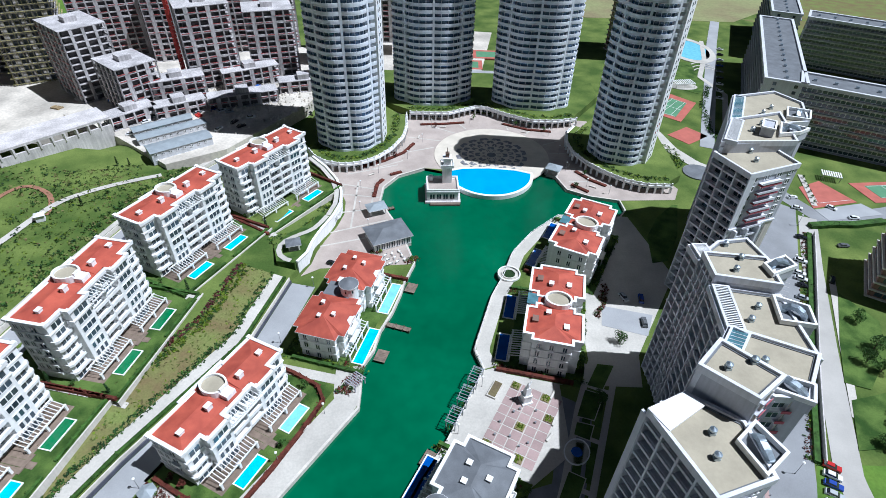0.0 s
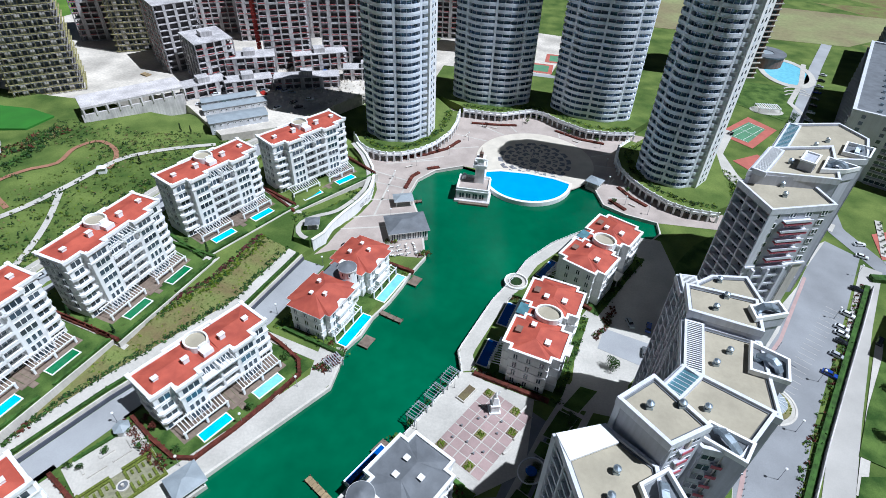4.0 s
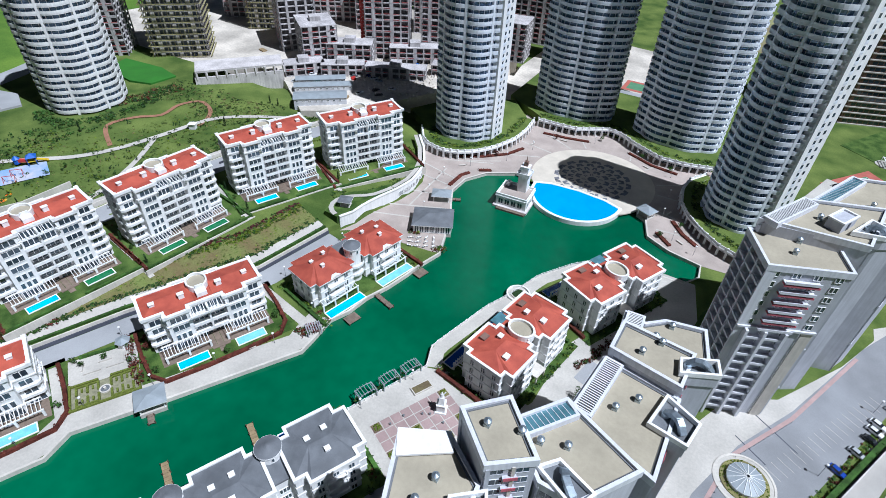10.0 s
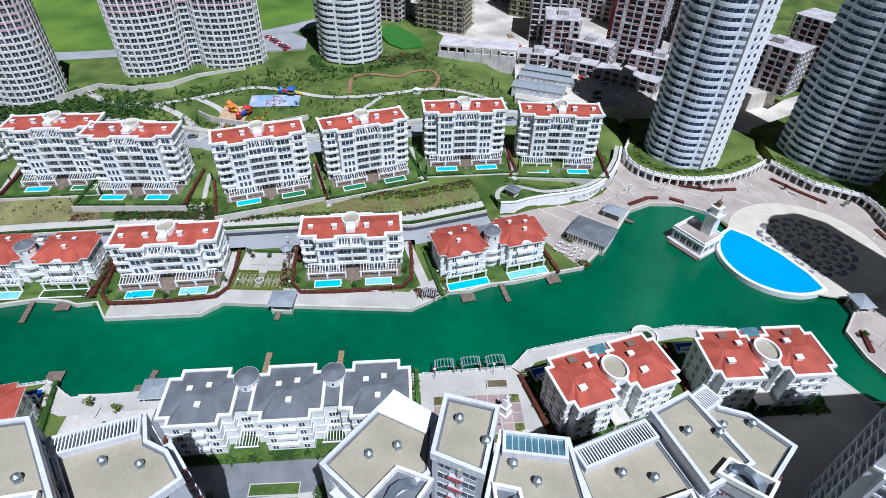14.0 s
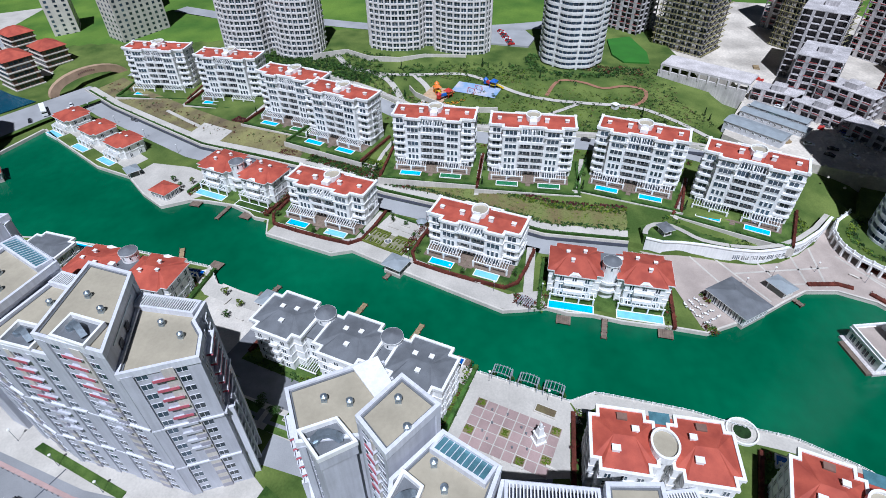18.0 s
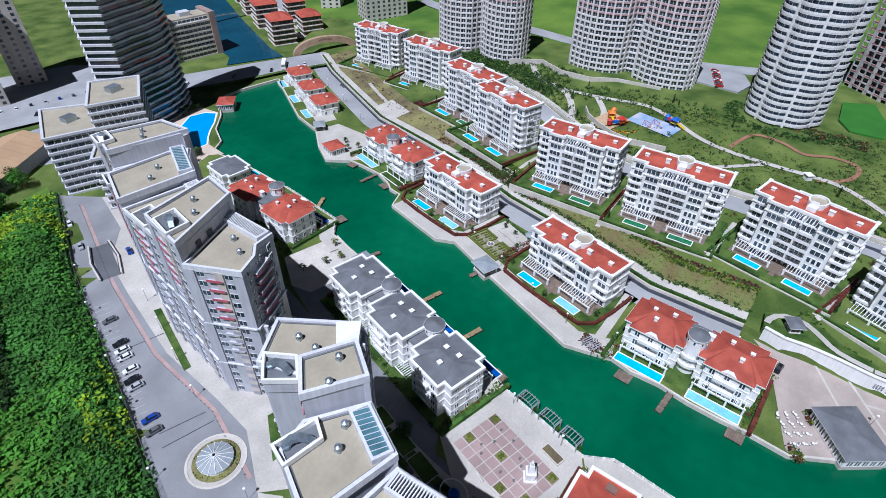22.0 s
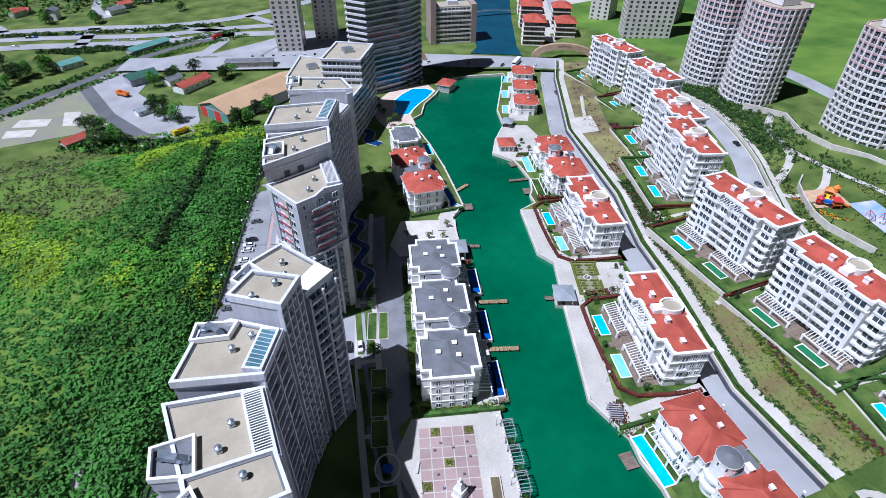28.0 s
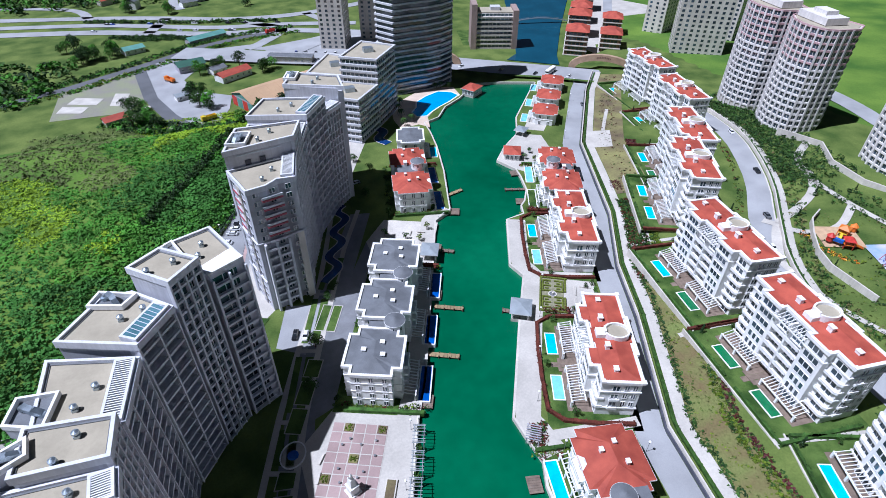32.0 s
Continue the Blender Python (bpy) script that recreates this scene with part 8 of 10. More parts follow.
climbing_frame(-168.3, 70.4, 20, ORANGE, YELLOW, ORANGE, "orange and yellow climbing frame with a slide")
climbing_frame(-163.5, 76, 140, RED_PAINT, ORANGE, BLUE, "red and orange climbing frame with a slide")
climbing_frame(-171, 100, 60, BLUE, YELLOW, RED_PAINT, "blue climbing frame with a yellow slide")
for q in ((-166, 88), (-168, 92)):
    root = thing("swing", *q, height(*q) + 0.42, 50, "red-framed swing on the playground", "swing", "playground equipment")
    part("frame", Shape().beam((-2, -1, 0), (-2, 0, 2.6), 0.14, 0.14).beam((-2, 1, 0), (-2, 0, 2.6), 0.14, 0.14).beam((2, -1, 0), (2, 0, 2.6), 0.14, 0.14).beam((2, 1, 0), (2, 0, 2.6), 0.14, 0.14).beam((-2, 0, 2.6), (2, 0, 2.6), 0.16, 0.16), RED_PAINT, root)
    for x in (-0.9, 0.9):
        part("seat", Shape().box(x - 0.3, x + 0.3, -0.15, 0.15, 0.5, 0.58).box(x - 0.27, x - 0.25, -0.02, 0.02, 0.58, 2.55).box(x + 0.25, x + 0.27, -0.02, 0.02, 0.58, 2.55), BLUE, root)
single("kiosk", Shape().box(-1.4, 1.4, -1.2, 1.2, 0, 2.5).prism([(-1.8, -1.6), (1.8, -1.6), (1.8, 1.6), (-1.8, 1.6)], 2.5, 3.3, [(-0.2, -0.2), (0.2, -0.2), (0.2, 0.2), (-0.2, 0.2)]), WHITE, "small white garden kiosk on a path", "kiosk", -145, 157, height(-145, 157) + 0.1, 30)
# young trees planted over the park slope
for i in range(70):
    x, y = RNG.uniform(-205, -118), RNG.uniform(20, 205)
    if (11 < abs(nearest(x, y, HILL_ROAD)) < 75 and x < -118 - (y - 100) * 0.1 and math.hypot(x + 168, y - 80) > 17 and math.hypot(x + 207, y - 147) > 24 and not (y > 150 and x < -165)):
        tree("sapling" if i % 3 else "cypress", x, y, size=RNG.uniform(0.45, 0.85), leaf=LEAF_DK if i % 3 == 0 else LEAF, label="small young tree planted on the park slope", name="young_tree")
shrubs("park_shrubs", [(-124, 190), (-150, 178), (-172, 182), (-190, 176)], 26.0, 650, 0.7, 0.6, (LEAF_DK, GRASS, LEAF, DRYGRASS), "rows of low shrubs on the park slope", clump=6)
shrubs("park_shrubs", [(-184, 120), (-180, 100), (-192, 70)], 12.0, 330, 0.7, 0.7, (LEAF_DK, LEAF, DRYGRASS, LEAF_Y), "low shrubs below the hill tower", clump=6)
shrubs("park_shrubs", [(-205, 40), (-222, -20), (-232, -62)], 24.0, 800, 1.0, 1.6, (LEAF, LEAF_DK, LEAF), "dense green shrubs on the slope below the tower", clump=8, leaf=0.45)
shrubs("hill_shrubs", offset_line(HILL_ROAD, -13), 6.0, 1000, 0.8, 0.9, (LEAF, LEAF_DK, LEAF, DRYGRASS), "green shrubs above the hill road", clump=7, leaf=0.4)
shrubs("hill_shrubs", [(-188, 36), (-211, -6), (-226, -52)], 16.0, 900, 1.0, 1.3, (LEAF, LEAF_DK, LEAF), "dense green shrubs on the hillside", clump=8, leaf=0.45)
shrubs("hill_shrubs", offset_line(HILL_ROAD[1:], 7.6), 2.6, 380, 0.6, 0.8, (LEAF, LEAF_DK, LEAF_RED, LEAF_Y), "mixed shrubs behind the apartment blocks", clump=7, where=lambda x, y: all(math.hypot(x - b[0], y - b[1]) > 19 for b in BLOCK_AT))
shrubs("hill_tufts", [(-120, 190), (-135, 140), (-150, 100), (-180, 60)], 60.0, 2600, 0.4, 0.25, (DRYGRASS, GRASS, LEAF_Y, GRASS), "grass tufts over the park slope", clump=4, leaf=0.35, where=lambda x, y: 12 < abs(nearest(x, y, HILL_ROAD)) and math.hypot(x + 168, y - 80) > 16 and x < -115)
shrubs("flower_bed", [(-158, 62), (-156, 74), (-159, 84)], 2.4, 120, 0.5, 0.5, (ORANGE, YELLOW, LEAF), "orange and yellow flower bed by the playground")

# young shrubs and low growth all over the park slope
shrubs("park_shrubs", [(-146, 66), (-152, 110), (-142, 150), (-134, 178)], 34.0, 330, 0.9, 1.1, (LEAF, LEAF_DK, LEAF_Y), "young shrubs dotted over the park lawn", clump=7, leaf=0.4)
shrubs("park_shrubs", [(-188, 30), (-196, 70), (-192, 108), (-176, 146)], 16.0, 300, 1.0, 1.3, (LEAF, LEAF_DK, LEAF), "dense low shrubs below the hillside towers", clump=8, leaf=0.45)
shrubs("park_shrubs", [(-214, 128), (-198, 122), (-184, 134), (-180, 160), (-192, 176)], 7.0, 260, 0.9, 1.1, (LEAF, LEAF_DK, LEAF), "dense planted bank round the hillside tower", clump=8, leaf=0.45)

# ---- overgrown field on the east hillside ----
field = Shape()
frng = random.Random(3)
for _ in range(13500):
    u = frng.random()
    p = Vector(FIELD_LINE[1]).lerp(Vector(FIELD_LINE[3]), u / 0.72) if u < 0.72 else Vector(FIELD_LINE[3]).lerp(Vector(FIELD_LINE[5]), (u - 0.72) / 0.28)
    r = 2.0 + 128 * frng.random() ** 1.5
    d = Vector((0.875, -0.484))
    x, y = p.x + d.x * r + frng.uniform(-4, 4), p.y + d.y * r + frng.uniform(-4, 4)
    if y < -150 or nearest(x, y, FIELD_LINE) > -1.5:
        continue
    g = ground_mat(0, x, y, 0.045) + 0.3 * math.sin(x * 0.21 - y * 0.13) + 0.55 * math.sin((x * 0.48 + y * 0.875) * 0.05) + frng.uniform(-0.2, 0.2) + 0.55 * smooth(-10, -90, y) - 0.8 * smooth(-40, 20, y)
    field.slot = 1 if g > 0.55 else (2 if g < -0.45 else 0)
    if r < 16 and frng.random() < 0.65:
        field.slot = 2
    if x > 84 + 8 * math.sin(y * 0.11) and y < -70 + 10 * math.sin(x * 0.09):
        if frng.random() < 0.4:
            continue
        field.slot = 3
    near = smooth(60, 10, r)
    k = 0.6 + near * frng.uniform(0.2, 1.5)
    leafage(field, x, y, height(x, y) - 0.15, 0.9 + 0.8 * k, 0.4 + 1.3 * k * frng.random(), 7 + int(5 * near), 0.55 + 0.1 * near, frng, 0.35)
single("field_plants", field, (FIELD_G, FIELD_Y, mat("deep_field_leaves", (0.06, 0.19, 0.028), 0.8, 0.4, 0.08, 2.0, 0.3, spec=0.25), mat("faded_field_leaves", (0.15, 0.19, 0.06), 0.85, 0.4, 0.08, 2.0, 0.3, spec=0.25)), "dense green and yellow-green weeds covering the hillside field", "weeds", kind="stuff")
shrubs("field_hedge", offset_line([(72, -30), (48, -78), (34, -104)], 0), 3.0, 420, 1.1, 2.4, (LEAF_DK, LEAF_DK, LEAF), "dark overgrown furrow across the field", leaf=0.5)
hedge([tuple(p) for p, _ in along(offset_line(FIELD_LINE[1:], -1.6), 4.0)], 1.6, 1.6, LEAF_DK, "dark hedge along the field fence")

# ---- cars ----
CAR_PAINT = {}
TYRE = mat("tyre_rubber", (0.02, 0.02, 0.02), 0.9, 0.2, 3, 10, 0.1)
CAR_GLASS = mat("car_glass", (0.02, 0.025, 0.03), 0.08, 0.1, 1, 4, 0.0, spec=0.9)
CAR_MESH = {}


def car(x, y, yaw, color, label, z=BASE + 0.08, wheels=True):
    """A saloon: shaped body, dark glass, pale roof, four wheels."""
    if color not in CAR_PAINT:
        rgb = {"white": (0.75, 0.76, 0.77), "black": (0.015, 0.016, 0.02), "silver": (0.42, 0.44, 0.46), "red": (0.45, 0.02, 0.02), "blue": (0.02, 0.06, 0.32), "grey": (0.12, 0.125, 0.135)}[color]
        CAR_PAINT[color] = mat(color + "_car_paint", rgb, 0.25, 0.05, 1, 5, 0.0, spec=0.7)
        paint = CAR_PAINT[color]
        b = Shape()
        low = [(-2.2, -0.85), (2.05, -0.85), (2.2, -0.55), (2.2, 0.55), (2.05, 0.85), (-2.2, 0.85)]
        b.prism(low, 0.25, 0.62).prism(low, 0.62, 0.92, inset(low, 0.1))
        g = Shape().prism([(-1.85, -0.74), (1.0, -0.74), (1.0, 0.74), (-1.85, 0.74)], 0.92, 1.4, [(-1.35, -0.6), (0.35, -0.6), (0.35, 0.6), (-1.35, 0.6)])
        r = Shape().prism([(-1.35, -0.62), (0.35, -0.62), (0.35, 0.62), (-1.35, 0.62)], 1.4, 1.46, [(-1.25, -0.55), (0.25, -0.55), (0.25, 0.55), (-1.25, 0.55)])
        CAR_MESH[color] = (b.mesh("body", paint), g.mesh("windows", CAR_GLASS), r.mesh("roof", paint))
        if "wheel" not in CAR_MESH:
            w = Shape()
            w.slot = 0
            for k in range(12):
                a0, a1 = k * math.pi / 6, (k + 1) * math.pi / 6
                p = [(0.33 * math.cos(a0), 0.33 * math.sin(a0)), (0.33 * math.cos(a1), 0.33 * math.sin(a1))]
                w.face([(p[0][0], -0.1, p[0][1]), (p[1][0], -0.1, p[1][1]), (p[1][0], 0.1, p[1][1]), (p[0][0], 0.1, p[0][1])])
                for s in (-0.1, 0.1):
                    w.face([(0, s, 0), (p[0][0], s, p[0][1]), (p[1][0], s, p[1][1])])
            CAR_MESH["wheel"] = w.mesh("wheel", TYRE)
    root = thing("car", x, y, z, yaw, label, "car", "parked cars")
    for name, me in zip(("body", "windows", "roof"), CAR_MESH[color]):
        part("cabin_glass" if name == "windows" else name, me, None, root)
    for sx in (-1.35, 1.35) if wheels else ():
        for sy in (-0.8, 0.8):
            part("wheel", CAR_MESH["wheel"], None, root, at=pose(sx, sy, 0.33))
    return root


PAINTS = ["white", "black", "silver", "white", "grey", "black", "white", "blue"]
CAR_LABEL = {c: c + " saloon car parked in an asphalt bay" for c in ("white", "black", "silver", "red", "blue", "grey")}
for i, (x, y, yaw) in enumerate(((5.3, -103.6, 60), (9.7, -97.6, 60), (13, -87, 62), (6.8, -68.5, 65), (34.5, -44.4, -22), (39.7, -33.2, -22), (41.5, -30.2, -22), (43, -27.3, -22), (45.5, -21.9, -22), (47.9, -18.4, -22),
                                 (49.1, -15.6, -22), (54.8, -3.4, -22), (57.1, 0.5, -22), (142.1, 175.3, -20), (134.8, 160.6, -32), (130.7, 153.2, -30), (129.8, 150.2, -30), (128.8, 146.3, -30), (125.5, 140, -30), (121, 131.5, -30),
                                 (156.3, 170.8, 5), (152.4, 204.6, 10), (150.6, 196.4, -20), (165.6, 197.2, -50), (171.3, 190.2, 0), (140.9, 150, 60), (63.1, 137.1, -70), (68.9, 136.7, 80), (67.1, 125.6, 85), (29.5, 37, 70), (26.5, 38.5, 70),
                                 (-12.5, -47.5, 10), (-39, 149.5, -20))):
    c = PAINTS[(i * 5) % 8]
    if (x, y) == (152.4, 204.6):
        c = "white"
    if (x, y) == (-39, 149.5):
        c = "black"
    car(x, y, yaw, c, CAR_LABEL[c])
for i in range(7):
    car(95.5 + 1.1 * i, 62 + 2.5 * i, -30, ("red", "red", "white", "silver", "blue", "white", "red")[i], CAR_LABEL[("red", "red", "white", "silver", "blue", "white", "red")[i]])
for i, (x, y) in enumerate(((-135, -38), (-138, -47), (-149, -62), (-113, 4), (-160, -86))):
    car(x, y, 62, PAINTS[i], PAINTS[i] + " saloon car standing on the lane")
for i, t in enumerate((0.08, 0.2, 0.33, 0.45, 0.52, 0.66, 0.8)):
    q = Vector((-103, 190)).lerp(Vector((-212, -68)), t)
    p = min((a for a, _ in along(HILL_ROAD, 1.0)), key=lambda a: (a - q).length)
    car(p.x - 2.2, p.y, 68, PAINTS[i], PAINTS[i] + " saloon car standing on the hill road", z=height(p.x - 2.2, p.y) + 0.2)

# ramp down to the garage, between curved white walls
ramp = thing("garage_ramp", 14.5, -72, BASE, 62, "sunken garage ramp between curved parapets", "ramp", kind="structure")
part("ramp_floor", Shape().box(-11, 11, -3.2, 3.2, -0.2, 0.1), ASPHALT_D, ramp)
for sy in (-1, 1):
    part("ramp_wall", Shape().prism(ccw([(-11.5, sy * 3.2), (0, sy * 4.3), (11.5, sy * 3.2), (11.5, sy * 3.7), (0, sy * 4.8), (-11.5, sy * 3.7)]), -0.2, 1.1), CREAM, ramp)
    # dark strip inside each parapet, painted shade of the sunken ramp
    part("ramp_shade", Shape().prism(ccw([(-11, sy * 2.9), (0, sy * 4.0), (11, sy * 2.9), (11, sy * 3.19), (0, sy * 4.29), (-11, sy * 3.19)]), -0.2, 0.9), PAVE_DARK, ramp)

# ---- lamps ----
LAMP = {}


def lamp_post(x, y, z=None, h=4.2, label="slim grey lamp post with a white globe"):
    if h not in LAMP:
        LAMP[h] = (Shape().cyl(0, 0, 0.16, 0, 0.5, 8, 0.1).cyl(0, 0, 0.07, 0.5, h, 8, 0.05).mesh("pole", FRAME_GREY), Shape().cyl(0, 0, 0.12, h, h + 0.12, 8, 0.36).cyl(0, 0, 0.36, h + 0.12, h + 0.34, 10, 0.36).cyl(0, 0, 0.36, h + 0.34, h + 0.5, 10, 0.15).mesh("lamp_head", WHITE))
    root = thing("lamp_post", x, y, height(x, y) if z is None else z, 0, label, "street lamp", "lamp posts")
    part("pole", LAMP[h][0], None, root)
    part("lamp_head", LAMP[h][1], None, root)


for x, y in ((23.9, -72.7), (34.6, -53), (40.3, -41.1), (46.9, -28.2), (55.1, -11.9), (66.4, 11), (67.8, 26.1), (29.5, -27.3), (36.6, -13), (44, 1.9), (22.3, -41.5), (60.2, 35.2), (92, 75), (98, 92), (106, 108), (117, 128), (130, 158), (145, 184)):
    lamp_post(x, y, BASE, 5.0)
for p, e in along(offset_line(SOUTH_WALL, 9.0), 26.0):
    lamp_post(p.x, p.y, BASE)
for line, d in ((BANK_W[12:19], -6.8), (BANK_E[12:15], -2.0)):
    for p, e in along(offset_line(line, d), 17.0):
        lamp_post(p.x, p.y, BASE)
for p in ((-29, 172), (-34, 184), (-36, 200), (-30, 214), (-18, 228), (-12, 245), (-8, 262), (12, 268), (34, 264), (52, 256), (55, 238), (56, 222), (63, 208), (72, 203), (66, 222)):
    lamp_post(*p, BASE)

# ---- piers, water platforms and quay rails ----


def pier(a, b, width, material, label):
    a, b = Vector(a), Vector(b)
    d = b - a
    yaw = math.degrees(math.atan2(d.y, d.x))
    root = thing("pier", a.x, a.y, 0, yaw, label, "pier", "piers on the lake")
    n = max(3, int(d.length / 1.1))
    for i in range(n):
        x = d.length * i / n
        part("plank", Shape().box(x + 0.06, x + d.length / n - 0.03, -width / 2, width / 2, 0.62, 0.75), material, root)
    part("beam", Shape().box(0, d.length, -width / 2 + 0.2, -width / 2 + 0.4, 0.4, 0.62).box(0, d.length, width / 2 - 0.4, width / 2 - 0.2, 0.4, 0.62), BARK, root)
    m = max(2, int(d.length / 2.6))
    for i in range(m + 1):
        for s in (-1, 1):
            part("stilt", Shape().cyl(min(d.length - 0.2, 0.2 + d.length * i / m), s * width / 2, 0.16, -2.2, 1.15, 8), BARK, root)


for a, b in (((-7.2, 59.0), (-15.9, 63.6)), ((-16.8, 40.0), (-25.6, 44.7)), ((-48.2, -24.0), (-56.2, -26.2)), ((-84.0, -15.6), (-74.3, -19.1)), ((-19.0, 122.6), (-8.6, 119.6)), ((-42.5, 53.2), (-37.5, 50.2)), ((-24.8, 186), (-20.5, 188)), ((-31, 12), (-35, 14.5))):
    pier(a, b, 1.7, WOOD_T if b[0] in (-15.9, -25.6, -56.2) else WOOD, "narrow timber pier on dark piles")


def deck(x, y, yaw, w, d, label="square timber deck over the water"):
    root = thing("water_deck", x, y, 0, yaw, label, "deck", "timber decks over the lake")
    n = max(3, int(w / 0.6))
    for i in range(n):
        part("plank", Shape().box(-w / 2 + w * i / n + 0.02, -w / 2 + w * (i + 1) / n - 0.02, -d / 2, d / 2, 0.75, 0.9), WOOD, root)
    for sx in (-1, 1):
        for sy in (-1, 1):
            part("pile", Shape().cyl(sx * (w / 2 - 0.3), sy * (d / 2 - 0.3), 0.15, -2.2, 0.75, 8), BARK, root)


for x, y, yaw in ((-0.6, 75.5, 63), (-9.8, 139.2, 75), (-16.6, 108.6, 75), (-85.0, -30.5, 75), (-75.8, -7.6, 65), (-46.2, -10.6, 65), (-9.8, 54, 63), (-19.5, 35, 63), (-29.5, 10, 63)):
    deck(x, y, yaw, 4.6, 3.6)


def quay_rail(name, line, step, label):
    """White posts with two rails along the quay."""
    root = thing(name, 0, 0, BASE + 0.1, 0, label, "railing", "quay railings")
    pts = [p for p, _ in along(line, step)]
    for p in pts:
        part("post", Shape().box(p.x - 0.14, p.x + 0.14, p.y - 0.14, p.y + 0.14, 0, 0.95), WHITE, root)
    s = Shape()
    for a, b in zip(pts, pts[1:]):
        s.beam((*a, 0.85), (*b, 0.85), 0.1, 0.08).beam((*a, 0.45), (*b, 0.45), 0.06, 0.06)
    part("rail", s, WHITE, root)


quay_rail("quay_railing", offset_line(BANK_E[13:22], -0.4), 2.6, "white railing along the stone quay")
quay_rail("quay_railing", offset_line(BANK_E[8:11], -0.4), 2.6, "white railing along the stone quay")

# lookout roundel on the quay
rd = thing("lookout", 24.6, 147.4, BASE, 0, "round paved lookout with a dark basin on the quay", "lookout")
part("platform", Shape().cyl(0, 0, 3.9, -3.4, 0.14, 28), PAVE, rd)
part("parapet", Shape().ring(circle(0, 0, 4.1, 28), circle(0, 0, 3.7, 28), -0.2, 0.75), WHITE, rd)
part("basin", Shape().ring(circle(0, 0, 2.6, 24), circle(0, 0, 2.2, 24), 0, 0.5), CREAM, rd)
part("planting_bed", Shape().cyl(0, 0, 2.2, 0, 0.32, 20), LEAF_DK, rd)

# ---- trellis arches on the east quay ----


def trellis_arch(x, y, yaw):
    root = thing("trellis_arch", x, y, BASE, yaw, "pale arched trellis with climbing plants on its feet", "pergola", "trellis arches on the quay")
    W, D = 2.7, 1.3
    for sy in (-D, D):
        s = Shape()
        top = [(W * math.cos(math.pi * i / 8), 2.9 + 0.8 * math.sin(math.pi * i / 8)) for i in range(9)]
        for p, q in zip(top, top[1:]):
            s.beam((p[0], sy, p[1]), (q[0], sy, q[1]), 0.14, 0.14)
        part("arch_rail", s, SLATE, root)
    for i in range(9):
        a = math.pi * i / 8
        part("slat", Shape().beam((W * math.cos(a), -D - 0.4, 2.95 + 0.8 * math.sin(a)), (W * math.cos(a), D + 0.4, 2.95 + 0.8 * math.sin(a)), 0.16, 0.12), SLATE, root)
    for sx in (-W, W):
        for sy in (-D, D):
            part("post", Shape().box(sx - 0.12, sx + 0.12, sy - 0.12, sy + 0.12, 0, 2.95), SLATE, root)
        g = Shape()
        leafage(g, sx, 0, 0, 1.0, 1.7, 60, 0.28)
        part("climber", g, LEAF, root, "green climbing plant")


for x, y in ((5.7, 86.5), (8.7, 93.6), (11.6, 100.2)):
    trellis_arch(x, y, 67)


# ---- statue square ----
st = Shape().box(-1.6, 1.6, -1.6, 1.6, 0, 0.5).box(-1.15, 1.15, -1.15, 1.15, 0.5, 3.0).box(-1.3, 1.3, -1.3, 1.3, 3.0, 3.3)
st.prism([(-0.9, -0.9), (0.9, -0.9), (0.9, 0.9), (-0.9, 0.9)], 3.3, 6.0, [(-0.55, -0.6), (0.55, -0.6), (0.55, 0.6), (-0.55, 0.6)]).cyl(0, 0, 0.5, 6.0, 7.4, 10, 0.35).cyl(0, 0, 0.32, 7.4, 8.0, 8, 0.1).beam((0.3, 0, 6.8), (1.0, 0.3, 7.8), 0.25, 0.25)
single("monument", st, WHITE, "tall white stone monument on a stepped base", "monument", 25.6, 93.9, BASE + 0.1, 20)


def bench(x, y, yaw, label="low pale stone bench on the paving", material=None):
    s = Shape().box(-1.6, 1.6, -0.3, 0.3, 0.35, 0.5).box(-1.3, -1.0, -0.25, 0.25, 0, 0.35).box(1.0, 1.3, -0.25, 0.25, 0, 0.35)
    single("bench", s, material or CREAM, label, "bench", x, y, BASE + 0.08, yaw, group="benches")


for x, y, yaw in ((32.8, 87.5, 66), (31.0, 82.6, 52), (33.5, 96.0, 60), (-30, 199, 70), (-33, 212, 40), (-14, 250, 80), (-2, 262, 5), (40, 259, -20), (58, 226, 70), (66, 208, -30), (-23, -2, 60), (-19, 5, 60), (-27, -1, -30), (-34, 82, 60), (-44, 62, 60), (-58, 30, 65)):
    bench(x, y, yaw)
for x, y in ((22, 90), (23.8, 91), (28.2, 90.6), (27.6, 86.8), (20.4, 82.4), (22.6, 79.6), (25, 80.6), (18, 86.8), (16.4, 82.8)):
    single("bollard", Shape().cyl(0, 0, 0.28, 0, 0.55, 10, 0.24).cyl(0, 0, 0.3, 0.55, 0.62, 10), FRAME_GREY, "short dark bollard on the rose paving", "bollard", x, y, BASE + 0.12, group="bollards on the square")
fb = thing("flower_box", 17.2, 97.2, BASE, 63, "low stone flower box by the quay", "planter")
part("box", Shape().box(-3.0, 3.0, -1.4, 1.4, 0, 0.6), CREAM, fb)
part("soil", Shape().box(-2.7, 2.7, -1.1, 1.1, 0.6, 0.66), EARTH, fb)

# round fountain in the shade
ft = thing("fountain", 37.5, 78.7, BASE, 60, "pale oval fountain basin with a blue centre", "fountain")
oval = circle(0, 0, 4.0, 32, 1.0, 0.82)
part("basin_floor", Shape().prism(oval, 0, 0.16), PAVE, ft)
part("rim", Shape().ring(oval, inset(oval, 0.3), 0, 0.4), WHITE, ft)
